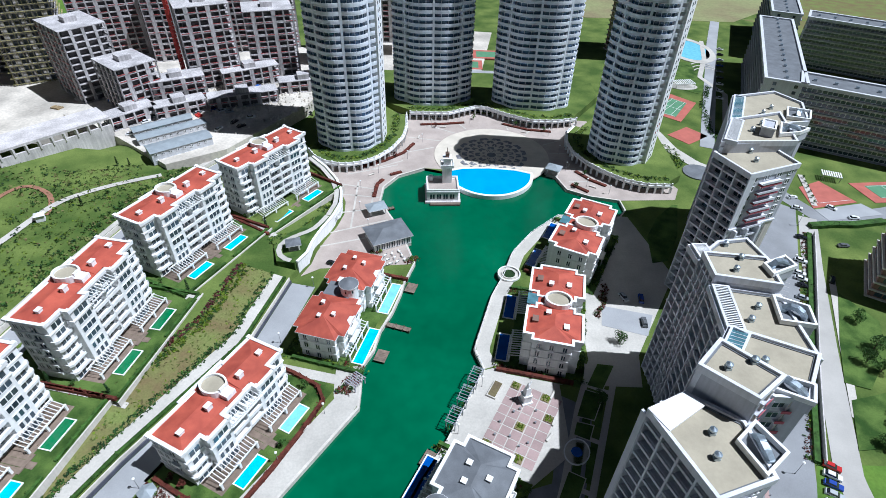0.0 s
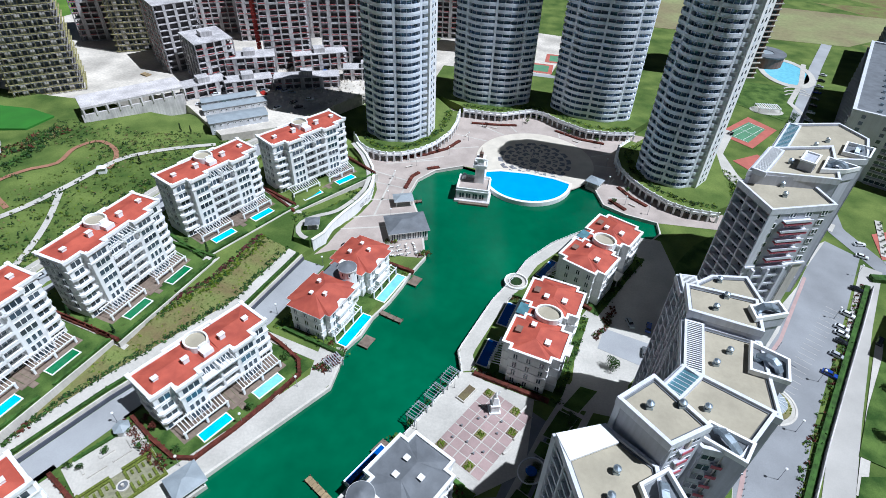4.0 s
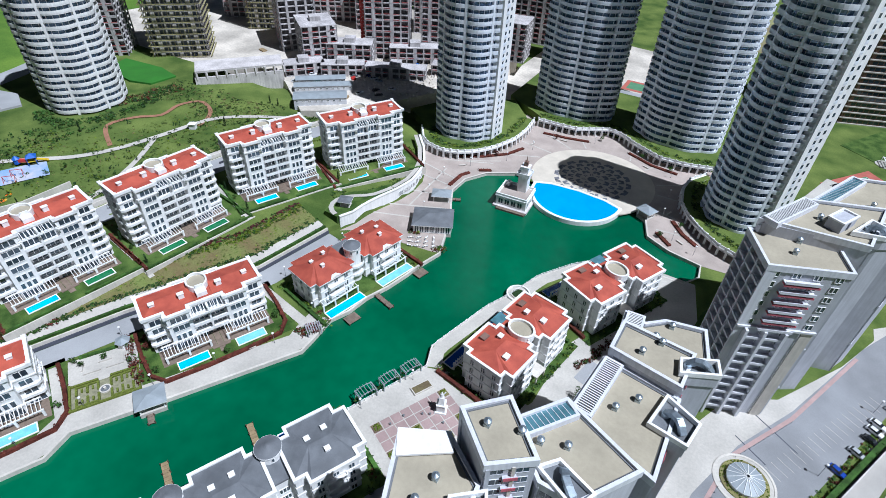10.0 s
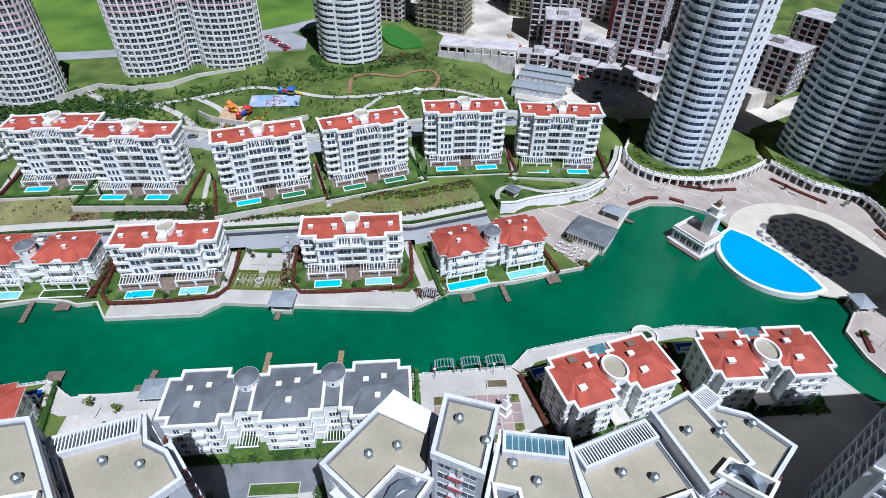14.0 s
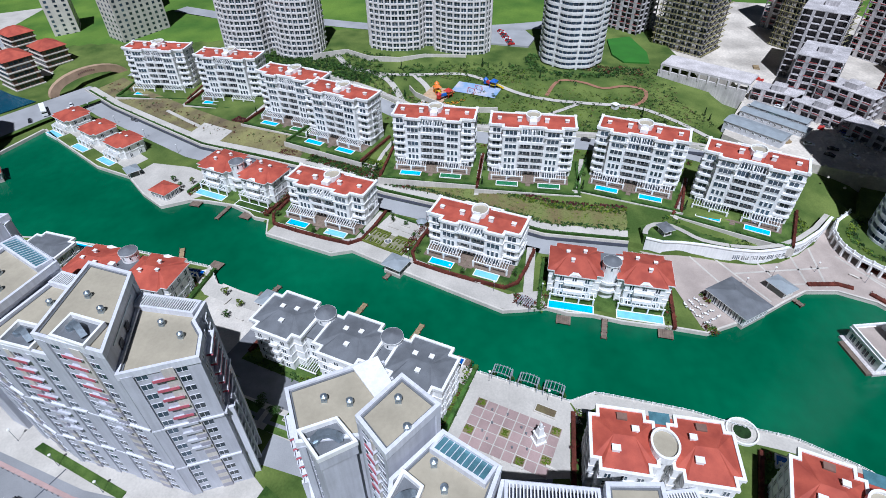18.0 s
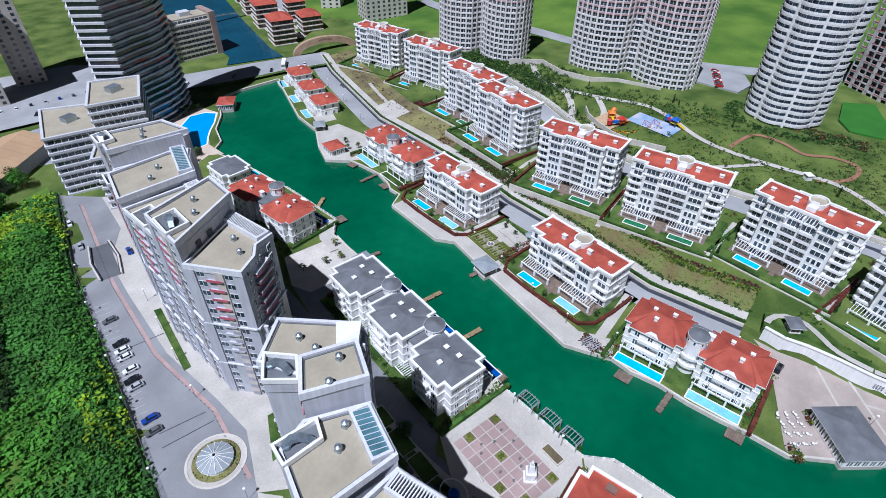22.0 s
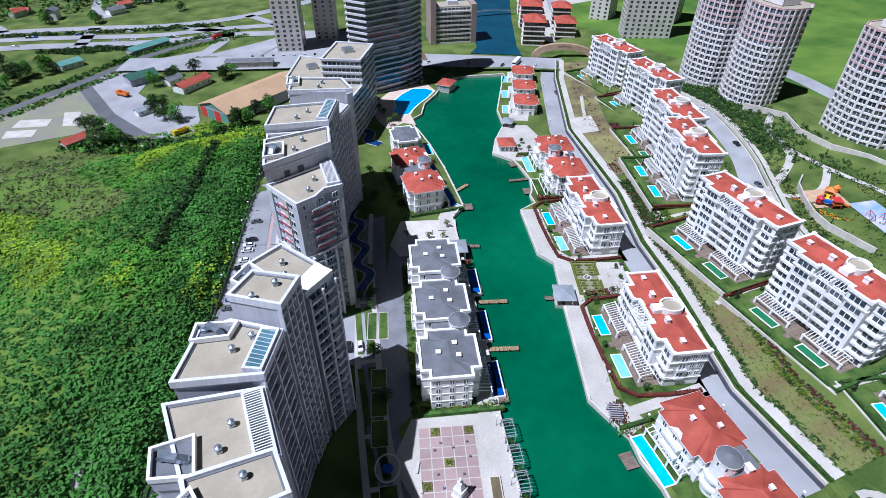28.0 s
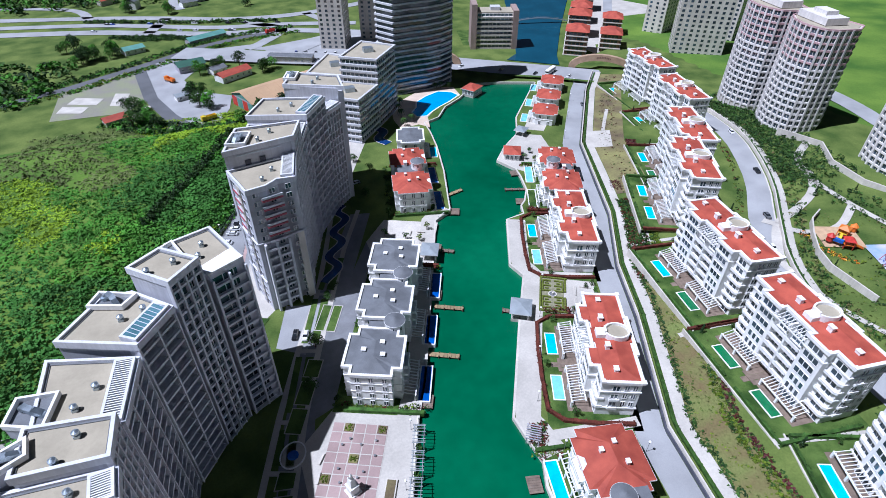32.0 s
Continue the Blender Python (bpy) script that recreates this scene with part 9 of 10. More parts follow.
part("centre", Shape().prism(circle(0, 0, 1.6, 10), 0.1, 0.35, circle(0, 0, 1.2, 10)), POOL_DEEP, ft, "blue stepped centre")

# beds along the garden walk
for i, (a, b, c, d) in enumerate((((48.5, 108), (53.3, 107.5), (48.2, 98.7), (44, 100)), ((43.1, 98.3), (47.9, 96.7), (43.8, 88.4), (39.4, 89.5)), ((39.0, 87.6), (43.3, 86.6), (41.4, 82.2), (37.6, 83.8)), ((34.6, 73.2), (38.4, 71.4), (35.0, 64.4), (31.2, 66.2)),
                                  ((30.6, 64.8), (34.4, 63), (31.0, 56), (27.2, 57.8)), ((26.4, 56), (30.2, 54.2), (27.4, 48.4), (23.6, 50.2)), ((17.6, 39.6), (20.0, 38.4), (14.8, 28.0), (12.4, 29.2)), ((20.8, 38.0), (23.2, 36.8), (18.0, 26.4), (15.6, 27.6)))):
    poly = ccw([a, b, c, d])
    bed = thing("planting_bed", 0, 0, BASE, 0, "rectangular lawn bed edged with pale kerbs", "flower bed", "beds of the garden walk", "structure")
    part("kerb", Shape().ring(inset(poly, -0.25), inset(poly, 0.0), 0, 0.22), PAVE, bed)
    part("turf", Shape().prism(poly, 0, 0.14), LAWN, bed)
for x, y in ((57, 117.2), (13.2, 20), (16, 24), (24.5, 44), (29, 60.5), (46, 94), (-14, -35), (-22, -57), (-17, -68)):
    tree("broad", x, y, BASE, RNG.uniform(0.45, 0.7), label="small leafy tree in the estate garden")
for i, (x, y) in enumerate(((-20, 1), (-25, 4), (-13, -4), (-30, -2), (-96, -40), (-99, -36), (-101, -45))):
    tree("sapling", x, y, BASE, 1.2, leaf=LEAF_Y if i % 2 else LEAF, label="thin young tree on a paved square")
crescent = [(97.1, 195.4), (88.4, 186.3), (80.7, 172.8), (78.4, 156.6), (84.4, 158.2), (92.9, 174), (99.6, 195.7)]
pad("crescent_bed", crescent, BASE + 0.35, LAWN, "crescent-shaped lawn bed in the court", "lawn", 0.6)
shrubs("court_shrubs", [(52, 128), (54.5, 133), (58, 143)], 2.0, 60, 0.7, 0.9, (LEAF, LEAF_RED), "shrubs round the parking court", z=BASE)

# serpentine water garden
CHANNEL = mat("dark_blue_channel_water", (0.01, 0.045, 0.16), 0.12, 0.15, 0.5, 3, 0.1)
for k, (line, m, w) in enumerate((([(-41.0 + 0.1 * k + 2.0 * math.sin(k * 0.4), -122 + k) for k in range(0, 44, 2)], CHANNEL, 5.0), ([(-3.0 + 0.34 * k + 2.2 * math.sin(k * 0.42), -32 + 0.98 * k) for k in range(0, 50, 2)], CHANNEL, 3.4))):
    line = curve(line)
    drape("serpentine_pool", line, w, m, "narrow winding blue water channel", "pool", 0.22, 1.5, z=BASE, kind="")
    for s in (-1, 1):
        drape("serpentine_kerb", offset_line(line, s * w / 2), 0.5, PAVE, "pale kerb of the winding channel", "kerb", 0.3, 1.5, z=BASE)

# ---- cafe terrace ----


def cafe_table(x, y, yaw):
    root = thing("cafe_table", x, y, BASE + 0.1, yaw, "small round white cafe table", "table", "cafe tables")
    part("tabletop", Shape().cyl(0, 0, 0.42, 0.7, 0.75, 12), WHITE, root)
    part("leg", Shape().cyl(0, 0, 0.06, 0, 0.7, 6), FRAME_GREY, root)
    ch = []
    for a in (0, 180):
        c = thing("cafe_chair", *at(x, y, yaw + a, 0.85, 0), BASE + 0.1, yaw + a, "white cafe chair at a round table", "chair", "cafe chairs")
        part("seat", Shape().box(-0.25, 0.25, -0.25, 0.25, 0.4, 0.46), WHITE, c)
        part("backrest", Shape().box(0.19, 0.25, -0.25, 0.25, 0.46, 0.9), WHITE, c)
        part("frame", Shape().box(-0.22, -0.16, -0.22, 0.22, 0, 0.4).box(0.16, 0.22, -0.22, 0.22, 0, 0.4), FRAME_GREY, c)


for i in range(4):
    for j in range(3):
        cafe_table(*at(-16.2, 155.2, 27, -7 + i * 2.9, -3.2 + j * 2.5), 30 * i + 17 * j)
for q in ((-26, 156.5), (-12.4, 152.6)):
    shrubs("cafe_planting", [q, (q[0] + 4, q[1] + 2)], 2.4, 30, 0.7, 1.0, (LEAF, LEAF_RED, LEAF_Y), "mixed shrubs on the cafe terrace", z=BASE)

# plaza hedges
for line in ([(-39.1, 218.2), (-28.9, 224.6), (-20.3, 233.2), (-16, 243)], [(-14, 264), (-2, 265.5), (9, 268)], [(29.3, 268), (42, 262), (54, 260.5)], [(-29.6, 194), (-29.4, 204.3), (-27.3, 208.3)], [(-24.5, 212.4), (-19.8, 215.4)], [(56.7, 209.5), (63.1, 203.6)], [(60.4, 221), (66, 213.7), (72, 209)]):
    hedge(line, 1.5, 0.7, LEAF_RED, "low red-brown hedge on the plaza", BASE + 0.06)
for x, y in ((-33, 221), (-24, 229), (-6, 262), (14, 273), (36, 266), (50, 261), (64, 218), (58, 207)):
    tree("sapling", x, y, BASE, 1.1, leaf=LEAF_RED if x < 0 else LEAF, label="thin young tree on the plaza")
shrubs("podium_shrubs", offset_line(ARC_1, 5.5), 3.0, 260, 0.8, 0.8, (LEAF, LEAF_DK, LEAF_Y), "green shrubs on the podium edge", z=BASE + 3.9)
shrubs("podium_shrubs", offset_line(ARC_3, 5.5), 3.0, 220, 0.8, 0.8, (LEAF, LEAF_DK, LEAF_Y), "green shrubs on the podium edge", z=BASE + 3.9)
shrubs("podium_shrubs", offset_line(ARC_2, 5.5), 3.0, 220, 0.8, 0.8, (LEAF, LEAF_DK, LEAF_Y), "green shrubs on the podium edge", z=BASE + 3.9)

# small paved squares on the slope and the six-sided pavilions by the lane
for poly, z in (([(-107, 31), (-118, 36), (-113, 48), (-102, 43)], 5.6),):
    pad("paved_square", poly, z, PAVE, "small pale paved square on the slope", "pavement", 3.0)
lawn("slope_court", -139, -40, None, 58, -11, 9, -6, 6, PAVE, "pale paved court cut into the slope", 0.25, "pavement")
for x, y in ((-66.4, 63.0), (-97, 13.5)):
    k = thing("lane_kiosk", x, y, BASE, 20, "small six-sided white kiosk with a grey roof", "kiosk", "kiosks by the lane")
    part("wall", Shape().cyl(0, 0, 1.7, 0, 2.4, 6), WHITE, k)
    part("roof", Shape().cyl(0, 0, 2.3, 2.4, 3.3, 6, 0.3), SLATE, k, "pale grey hexagonal roof")
drape("house_walk", [(-52, 103.5), (-27, 98.5)], 3.2, PAVE, "pale footpath beside a lakeside villa", "path", 0.1, z=BASE)
drape("house_walk", [(-53, 36), (-76, 47)], 2.4, PAVE, "pale footpath beside a lakeside villa", "path", 0.1, z=BASE)
ps = thing("pergola", -22.5, 97.2, BASE, 55, "small grey pergola among shrubs by the quay", "pergola")
for sx in (-2, 2):
    for sy in (-1.6, 1.6):
        part("post", Shape().box(sx - 0.12, sx + 0.12, sy - 0.12, sy + 0.12, 0, 2.5), MAUVE, ps)
for i in range(7):
    part("slat", Shape().box(-2.3 + i * 0.72, -2.05 + i * 0.72, -2.0, 2.0, 2.5, 2.65), MAUVE, ps)
shrubs("quay_shrubs", [(-26, 94), (-22, 101)], 4.0, 50, 0.8, 1.0, (LEAF, LEAF_RED), "mixed shrubs round the quay pergola", z=BASE)

posts = Shape()
for line in ([(-6, -112), (22, -58), (38, -20), (45, 10), (56, 32)], [(80, 62), (90, 92), (97, 122), (110, 143)]):
    for p, e in along(offset_line(line, -0.75), 1.9):
        posts.cyl(p.x, p.y, 0.1, BASE, BASE + 0.75, 6)
single("kerb_bollards", posts, FRAME_GREY, "row of thin dark bollards along the footway", "bollards", kind="stuff")
# fence along the field
fence = thing("fence", 0, 0, 0, 0, "dark mesh fence on posts along the field", "fence")
pts = [p for p, _ in along(FIELD_LINE[1:], 5.0)]
mesh_part = Shape()
for p in pts:
    part("post", Shape().box(p.x - 0.06, p.x + 0.06, p.y - 0.06, p.y + 0.06, 1.0, 3.4), FRAME_GREY, fence)
for a, b in zip(pts, pts[1:]):
    for z in (1.6, 2.2, 2.8, 3.3):
        mesh_part.beam((*a, z), (*b, z), 0.04, 0.05)
part("wire_mesh", mesh_part, FRAME_GREY, fence)

# ---- country beyond the field, south ----
def simple_house(x, y, yaw, w, d, h, rise, tile, wall, label, z=None, name="house"):
    z = height(x, y) if z is None else z
    root = thing(name, x, y, z, yaw, label, "house" if name == "house" else name, "distant houses")
    part("wall", Shape().box(-w / 2, w / 2, -d / 2, d / 2, -0.5, h), wall, root)
    s = Shape()
    e = 0.6
    for sy in (-1, 1):
        q = [(-w / 2 - e, sy * (d / 2 + e), h - 0.1), (w / 2 + e, sy * (d / 2 + e), h - 0.1), (w / 2 + e, 0, h + rise), (-w / 2 - e, 0, h + rise)]
        s.face(q if sy < 0 else q[::-1])
    for sx in (-1, 1):
        q = [(sx * w / 2, -d / 2, h - 0.1), (sx * w / 2, d / 2, h - 0.1), (sx * w / 2, 0, h + rise)]
        s.face(q if sx > 0 else q[::-1])
    part("roof", s.weld(), tile, root)
    n = int(w / 4) if y > -300 else 0
    for i in range(n):
        part("window", window_mesh(1.3, 1.4, 2), None, root, at=pose(-w / 2 + w * (i + 0.5) / n, d / 2 + 0.02, h * 0.35, 0, 0, 180))
    return root


TAN_ROOF = mat("tan_sheet_roof", (0.50, 0.33, 0.19), 0.8, 0.08, 0.1, 2, 0.1, stains=0.06)
GREEN_ROOF = mat("green_sheet_roof", (0.03, 0.11, 0.075), 0.7, 0.15, 0.2, 3, 0.1)
TEAL = mat("teal_sheet", (0.12, 0.30, 0.26), 0.6, 0.12, 0.2, 3, 0.05)
house_yaw = math.degrees(math.atan2(-165 + 141, -31 - 22))
ware = thing("warehouse", -1.0, -163.5, BASE, house_yaw, "long warehouse with a tan roof and coloured gable", "warehouse")
WL, WD = 29, 11.5
part("wall", Shape().box(-WL, WL, -WD, WD, -0.5, 6.5), MAUVE, ware)
for sy in (-1, 1):
    q = [(-WL - 0.8, sy * (WD + 0.8), 6.4), (WL + 0.8, sy * (WD + 0.8), 6.4), (WL + 0.8, 0, 10.2), (-WL - 0.8, 0, 10.2)]
    part("roof_slope", Shape().face(q if sy < 0 else q[::-1]), TAN_ROOF, ware)
for sx, m in ((-1, TEAL), (1, TEAL)):
    q = [(sx * WL, -WD, 6.4), (sx * WL, WD, 6.4), (sx * WL, 0, 10.1)]
    part("gable", Shape().face(q if sx > 0 else q[::-1]), m, ware)
for i in range(4):
    y0 = -WD + 2 * WD * i / 4
    part("gable_panel", Shape().box(-WL - 0.12, -WL, y0 + 0.4, y0 + 2 * WD / 4 - 0.4, 0, 5.6), RED_PAINT if i % 2 else TEAL, ware)
for i in range(9):
    part("roof_rib", Shape().beam((-WL + 6.4 * i + 3, -WD - 0.7, 6.55), (-WL + 6.4 * i + 3, 0, 10.32), 0.25, 0.1), TAN_ROOF, ware)
pad("works_yard", [(83, -238), (75, -186), (64.7, -157), (57, -141), (41, -136), (33, -155), (30, -175), (50, -190), (56, -212), (40, -246), (12, -262), (0, -255), (2, -272), (41, -270), (70, -256)], BASE + 0.16, ASPHALT, "grey asphalt yard round the sheds", "road", 0.3)
pad("gravel_yard", [(126, -224), (84, -243), (76, -190), (88, -170), (126, -172)], BASE + 0.12, mat("grey_gravel", (0.33, 0.31, 0.27), 0.95, 0.25, 0.1, 1.5, 0.3, tint=(0.22, 0.24, 0.14)), "bare gravel yard with concrete slabs", "ground", 0.3)
for q in ([(124, -183), (111, -178), (108, -186), (122, -192)], [(120, -195), (104, -188), (101, -197), (116, -204)], [(97, -184), (90, -181), (87, -200), (95, -203)]):
    pad("concrete_slab", q, BASE + 0.24, mat("pale_concrete", (0.55, 0.52, 0.47), 0.9, 0.15, 0.2, 3, 0.1) if "pale_concrete" not in bpy.data.materials else bpy.data.materials["pale_concrete"], "pale weathered concrete slab", "slab", 0.3)
drape("earth_track", [(76, -176), (84, -160), (72, -146), (58, -136), (40, -128), (24, -124)], 4.5, DIRT, "pale earth track at the foot of the field", "path", 0.25)
drape("road_works", [(83, -242), (75, -186), (64.7, -155), (57, -139), (41, -132)], 7.5, ASPHALT_D, "dark asphalt road round the works", "road", 0.3)
CUT = [(220, -176), (124, -221), (81, -250), (41, -280), (12, -292), (-30, -300)]
drape("cutting", CUT, 7.0, ASPHALT_D, "dark sunken track below a hedge", "road", 0.2)
shrubs("track_verge", offset_line(CUT, 8), 7.0, 900, 1.2, 1.6, (LEAF, LEAF_DK, FIELD_G), "overgrown green verge beside the track", leaf=0.6)
shrubs("track_verge", offset_line(CUT, -8), 6.0, 700, 1.2, 1.2, (FIELD_G, LEAF, LEAF_Y), "overgrown green verge beside the track", leaf=0.6)
for line, w in (([(230, -372), (126, -347), (79, -328), (28, -308), (-20, -300), (-60, -282)], 12.0), ([(230, -392), (126, -368), (79, -349), (28, -326), (-20, -318), (-80, -300)], 10.0), ([(240, -420), (126, -390), (66, -369), (13, -347), (-47, -345), (-130, -372)], 11.0),
                ([(66, -369), (79, -328)], 9.0), ([(13, -347), (-3, -326), (-20, -303), (1, -271), (12, -262)], 9.0), ([(54, -395), (60, -430), (50, -500)], 8.0), ([(-47, -345), (-60, -282), (-2, -228)], 8.0), ([(126, -390), (150, -430), (260, -470)], 8.0)):
    drape("main_road", curve(line), w, ASPHALT, "wide grey main road beyond the fields", "road", 0.32)
for x, y, yaw, w, d, h, rise, tile, wall, label in ((92.5, -158, 25, 11, 6, 2.8, 2.0, RED_TILE, CREAM, "low cottage with a red tiled roof"), (26, -206, 32, 22, 9, 4, 2.2, RED_TILE, WHITE, "low shed with a red roof"), (51, -231, 15, 17, 10, 4.5, 2.5, GREEN_ROOF, MAUVE, "shed with a dark green roof"),
                                                    (35, -219, 30, 10, 7, 3.5, 1.6, GREY_ROOF, WHITE, "small grey-roofed shed among trees"), (57, -180, 20, 9, 5, 3, 1.2, SLATE, WHITE, "small pale site shed"), (88, -283, 25, 14, 9, 3.5, 1.6, TEAL, WHITE, "shed with a teal roof"), (-14, -222, -26, 30, 8, 5, 0.5, GREY_ROOF, CREAM, "long low building beside the road"),
                                                    (38, -296, 28, 30, 8, 3, 1.8, TEAL, MAUVE, "long green-roofed nursery shed")):
    simple_house(x, y, yaw, w, d, h, rise, tile, wall, label)
far_rng = random.Random(8)
for i in range(15):
    x, y = far_rng.uniform(-10, 240), far_rng.uniform(-520, -402)
    simple_house(x, y, far_rng.uniform(0, 180), far_rng.uniform(9, 16), far_rng.uniform(7, 10), far_rng.uniform(3, 7), 2.0, RED_TILE if i % 3 else GREY_ROOF, (WHITE, CREAM, MAUVE)[i % 3], "distant village house with a pitched roof")
for i, (cx, cy, n) in enumerate(((51, -177, 4), (44.5, -162, 3), (26, -230, 3), (4.6, -210, 4), (30, -131, 2), (1.7, -150, 3), (78, -150, 4), (70, -148, 2), (81, -174, 3), (113, -276, 5), (102, -277, 4), (119, -266, 3), (13.5, -138, 3), (40, -222, 2), (130, -300, 4), (60, -385, 3), (100, -400, 3), (0, -390, 2))):
    for k in range(n):
        tree("broad", cx + far_rng.uniform(-6, 6), cy + far_rng.uniform(-5, 5), None, far_rng.uniform(0.8, 1.35), leaf=(LEAF, FIELD_G, LEAF_DK)[(i + k) % 3], label="full leafy tree beside the works yard")
shrubs("far_woods", [(-60, -480), (120, -490), (300, -470)], 120.0, 620, 4.5, 6.0, (LEAF_DK, LEAF, FIELD_G), "distant scattered trees round the village", clump=16, leaf=1.6)
shrubs("far_woods", [(130, -230), (200, -250), (300, -240)], 70.0, 420, 3.5, 4.5, (LEAF_DK, LEAF, FIELD_G), "distant trees beyond the gravel yard", clump=16, leaf=1.4)
shrubs("yard_bushes", [(96, -160), (70, -140), (40, -126), (10, -134)], 14.0, 420, 1.6, 2.0, (LEAF, LEAF_DK, FIELD_G), "bushes along the yard's edge", clump=12, leaf=0.8)
shrubs("road_verge_bushes", [(-20, -330), (60, -352), (126, -378)], 5.0, 260, 1.6, 2.0, (LEAF_DK, LEAF), "bushes between the main roads", clump=10, leaf=0.8)
for k in range(5):
    shrubs("nursery_row", [(44 + k * 9, -300 - k * 2), (70 + k * 9, -318 - k * 2)], 5.0, 150, 1.0, 1.5, (LEAF_DK, LEAF), "dark green nursery planting row", leaf=0.6)


def truck(x, y, yaw, paint, label):
    root = thing("truck", x, y, height(x, y) + 0.25, yaw, label, "truck", "trucks")
    part("cab", Shape().box(2.2, 4.2, -1.2, 1.2, 0.7, 2.9).prism([(2.4, -1.1), (4.1, -1.1), (4.1, 1.1), (2.4, 1.1)], 2.9, 3.1, [(2.6, -1), (3.9, -1), (3.9, 1), (2.6, 1)]), paint, root)
    part("tipper", Shape().ring([(-4, -1.25), (2, -1.25), (2, 1.25), (-4, 1.25)], [(-3.8, -1.1), (1.8, -1.1), (1.8, 1.1), (-3.8, 1.1)], 1.1, 2.6).box(-3.9, 1.9, -1.2, 1.2, 1.0, 1.2), paint, root)
    for xx in (-3, -1.7, 3.2):
        for s in (-1.1, 1.1):
            part("wheel", CAR_MESH["wheel"], None, root, at=pose(xx, s, 0.5) @ Matrix.Scale(1.5, 4))


truck(64, -212, -55, ORANGE, "orange tipper truck in the yard")
truck(44.5, -143, 20, YELLOW, "yellow tipper truck on the yard road")
truck(-10, -296, 30, RED_PAINT, "red lorry on the main road")
for i in range(16):
    t = far_rng.random()
    p = Vector((126, -349)).lerp(Vector((-20, -302)), t)
    c = PAINTS[i % 8]
    if i % 2:
        p = p + Vector((0, -21))
    car(p.x, p.y, 157, c, c + " car on the distant main road", z=height(p.x, p.y) + 0.15, wheels=False)
for i, (x, y) in enumerate(((-62, -196), (-78, -189), (-97, -181), (-118, -168), (-140, -152), (-158, -138), (-176, -126), (-205, -108), (-232, -97), (-52, -207), (-30, -216))):
    c = PAINTS[i % 8]
    car(x, y, 28 + i * 0.8, c, c + " car on the lake road", z=2.6, wheels=False)
for i in range(9):
    car(-252.5 + 2.9 * i, 112 + 0.5 * i, 96, ("red", "white", "red", "grey")[i % 4], ("red", "white", "red", "grey")[i % 4] + " car parked behind the hillside towers", z=13.22, wheels=False)
for i in range(14):
    p = Vector((-104, -203)).lerp(Vector((-20, -240)), i / 13)
    c = PAINTS[(i * 3) % 8]
    car(p.x, p.y, 66, c, c + " car parked by the far towers", z=BASE + 0.1, wheels=False)
for i in range(10):
    p = Vector((-233, -152)).lerp(Vector((-300, -250)), i / 9)
    c = PAINTS[(i * 5) % 8]
    car(p.x - 2.6, p.y + 1.8, 55, c, c + " car parked on the canal street", z=BASE + 0.25, wheels=False)
bus = thing("bus", -168, -136, 2.8, 35, "long white coach on the lake road", "bus")
part("body", Shape().box(-6, 6, -1.25, 1.25, 0.4, 1.7).box(-6, 6, -1.25, 1.25, 2.6, 3.2), WHITE, bus)
part("cabin_glass", Shape().box(-5.9, 5.9, -1.2, 1.2, 1.7, 2.6), CAR_GLASS, bus)
for xx in (-4, 3.8):
    for s in (-1.15, 1.15):
        part("wheel", CAR_MESH["wheel"], None, bus, at=pose(xx, s, 0.45) @ Matrix.Scale(1.4, 4))
# palms and loungers round the far pool
for x, y in ((-58, -100), (-55, -108), (-56, -116), (-60, -125), (-53, -97), (-92, -140.5), (-88, -140), (-96, -138.5)):
    tree("palm", x, y, BASE, 1.0, leaf=LEAF, label="small palm tree beside the far pool")

# ---- north-east gardens and the site's clutter ----
lane_east = [(99, 78), (110.8, 104), (122.4, 128), (136, 156), (146.5, 178)]
hedge(lane_east, 1.6, 1.2, LEAF, "green hedge between the car park and the estate road", BASE)
retaining("wall_east", offset_line(lane_east, -1.6), 0.6, BASE + 2.4, CONCRETE, "concrete wall between the car park and the estate road", 0.3)
shrubs("verge_shrubs", offset_line(lane_east, 1.8), 2.2, 160, 0.6, 0.8, (LEAF, LEAF_Y, LEAF_RED), "mixed shrubs beside the car park", z=BASE)
hedge([(149.3, 183), (158, 184.5), (168.1, 184.8), (182, 188)], 3.0, 1.8, LEAF, "wide clipped hedge below the courts", BASE)
for q in ([(127.8, 120.6), (120.4, 104.2), (127, 102), (140, 116), (146, 130), (139.7, 143.7)], [(119, 98), (112, 82), (128, 84), (140, 104), (127, 100)]):
    pad("lawn_island", q, BASE + 0.3, LAWN, "bright lawn beside the brick block", "lawn", 0.5)
drape("striped_walk", [(141, 150), (128.5, 120), (117, 92)], 2.2, PAVE, "pale paved footway with dark joints", "pavement", 0.22)
for x, y in ((131, 112), (134, 109), (137, 118), (130, 92), (134, 96), (127, 89), (125, 82), (138, 130), (120, 84)):
    tree("broad", x, y, BASE, RNG.uniform(0.55, 0.85), leaf=LEAF, label="leafy tree on a lawn beside the brick block")
shelter = thing("shelter", 178, 222, BASE, -20, "slatted white shelter between the courts", "shelter")
part("frame", Shape().box(-4, 4, -2, -1.8, 2.6, 2.9).box(-4, 4, 1.8, 2, 2.6, 2.9), MAUVE, shelter)
for i in range(9):
    part("slat", Shape().box(-4.2 + i * 0.95, -3.7 + i * 0.95, -2.6, 2.6, 2.9, 3.05), WHITE, shelter)
for sx in (-3.6, 3.6):
    for sy in (-1.9, 1.9):
        part("post", Shape().box(sx - 0.12, sx + 0.12, sy - 0.12, sy + 0.12, 0, 2.6), MAUVE, shelter)
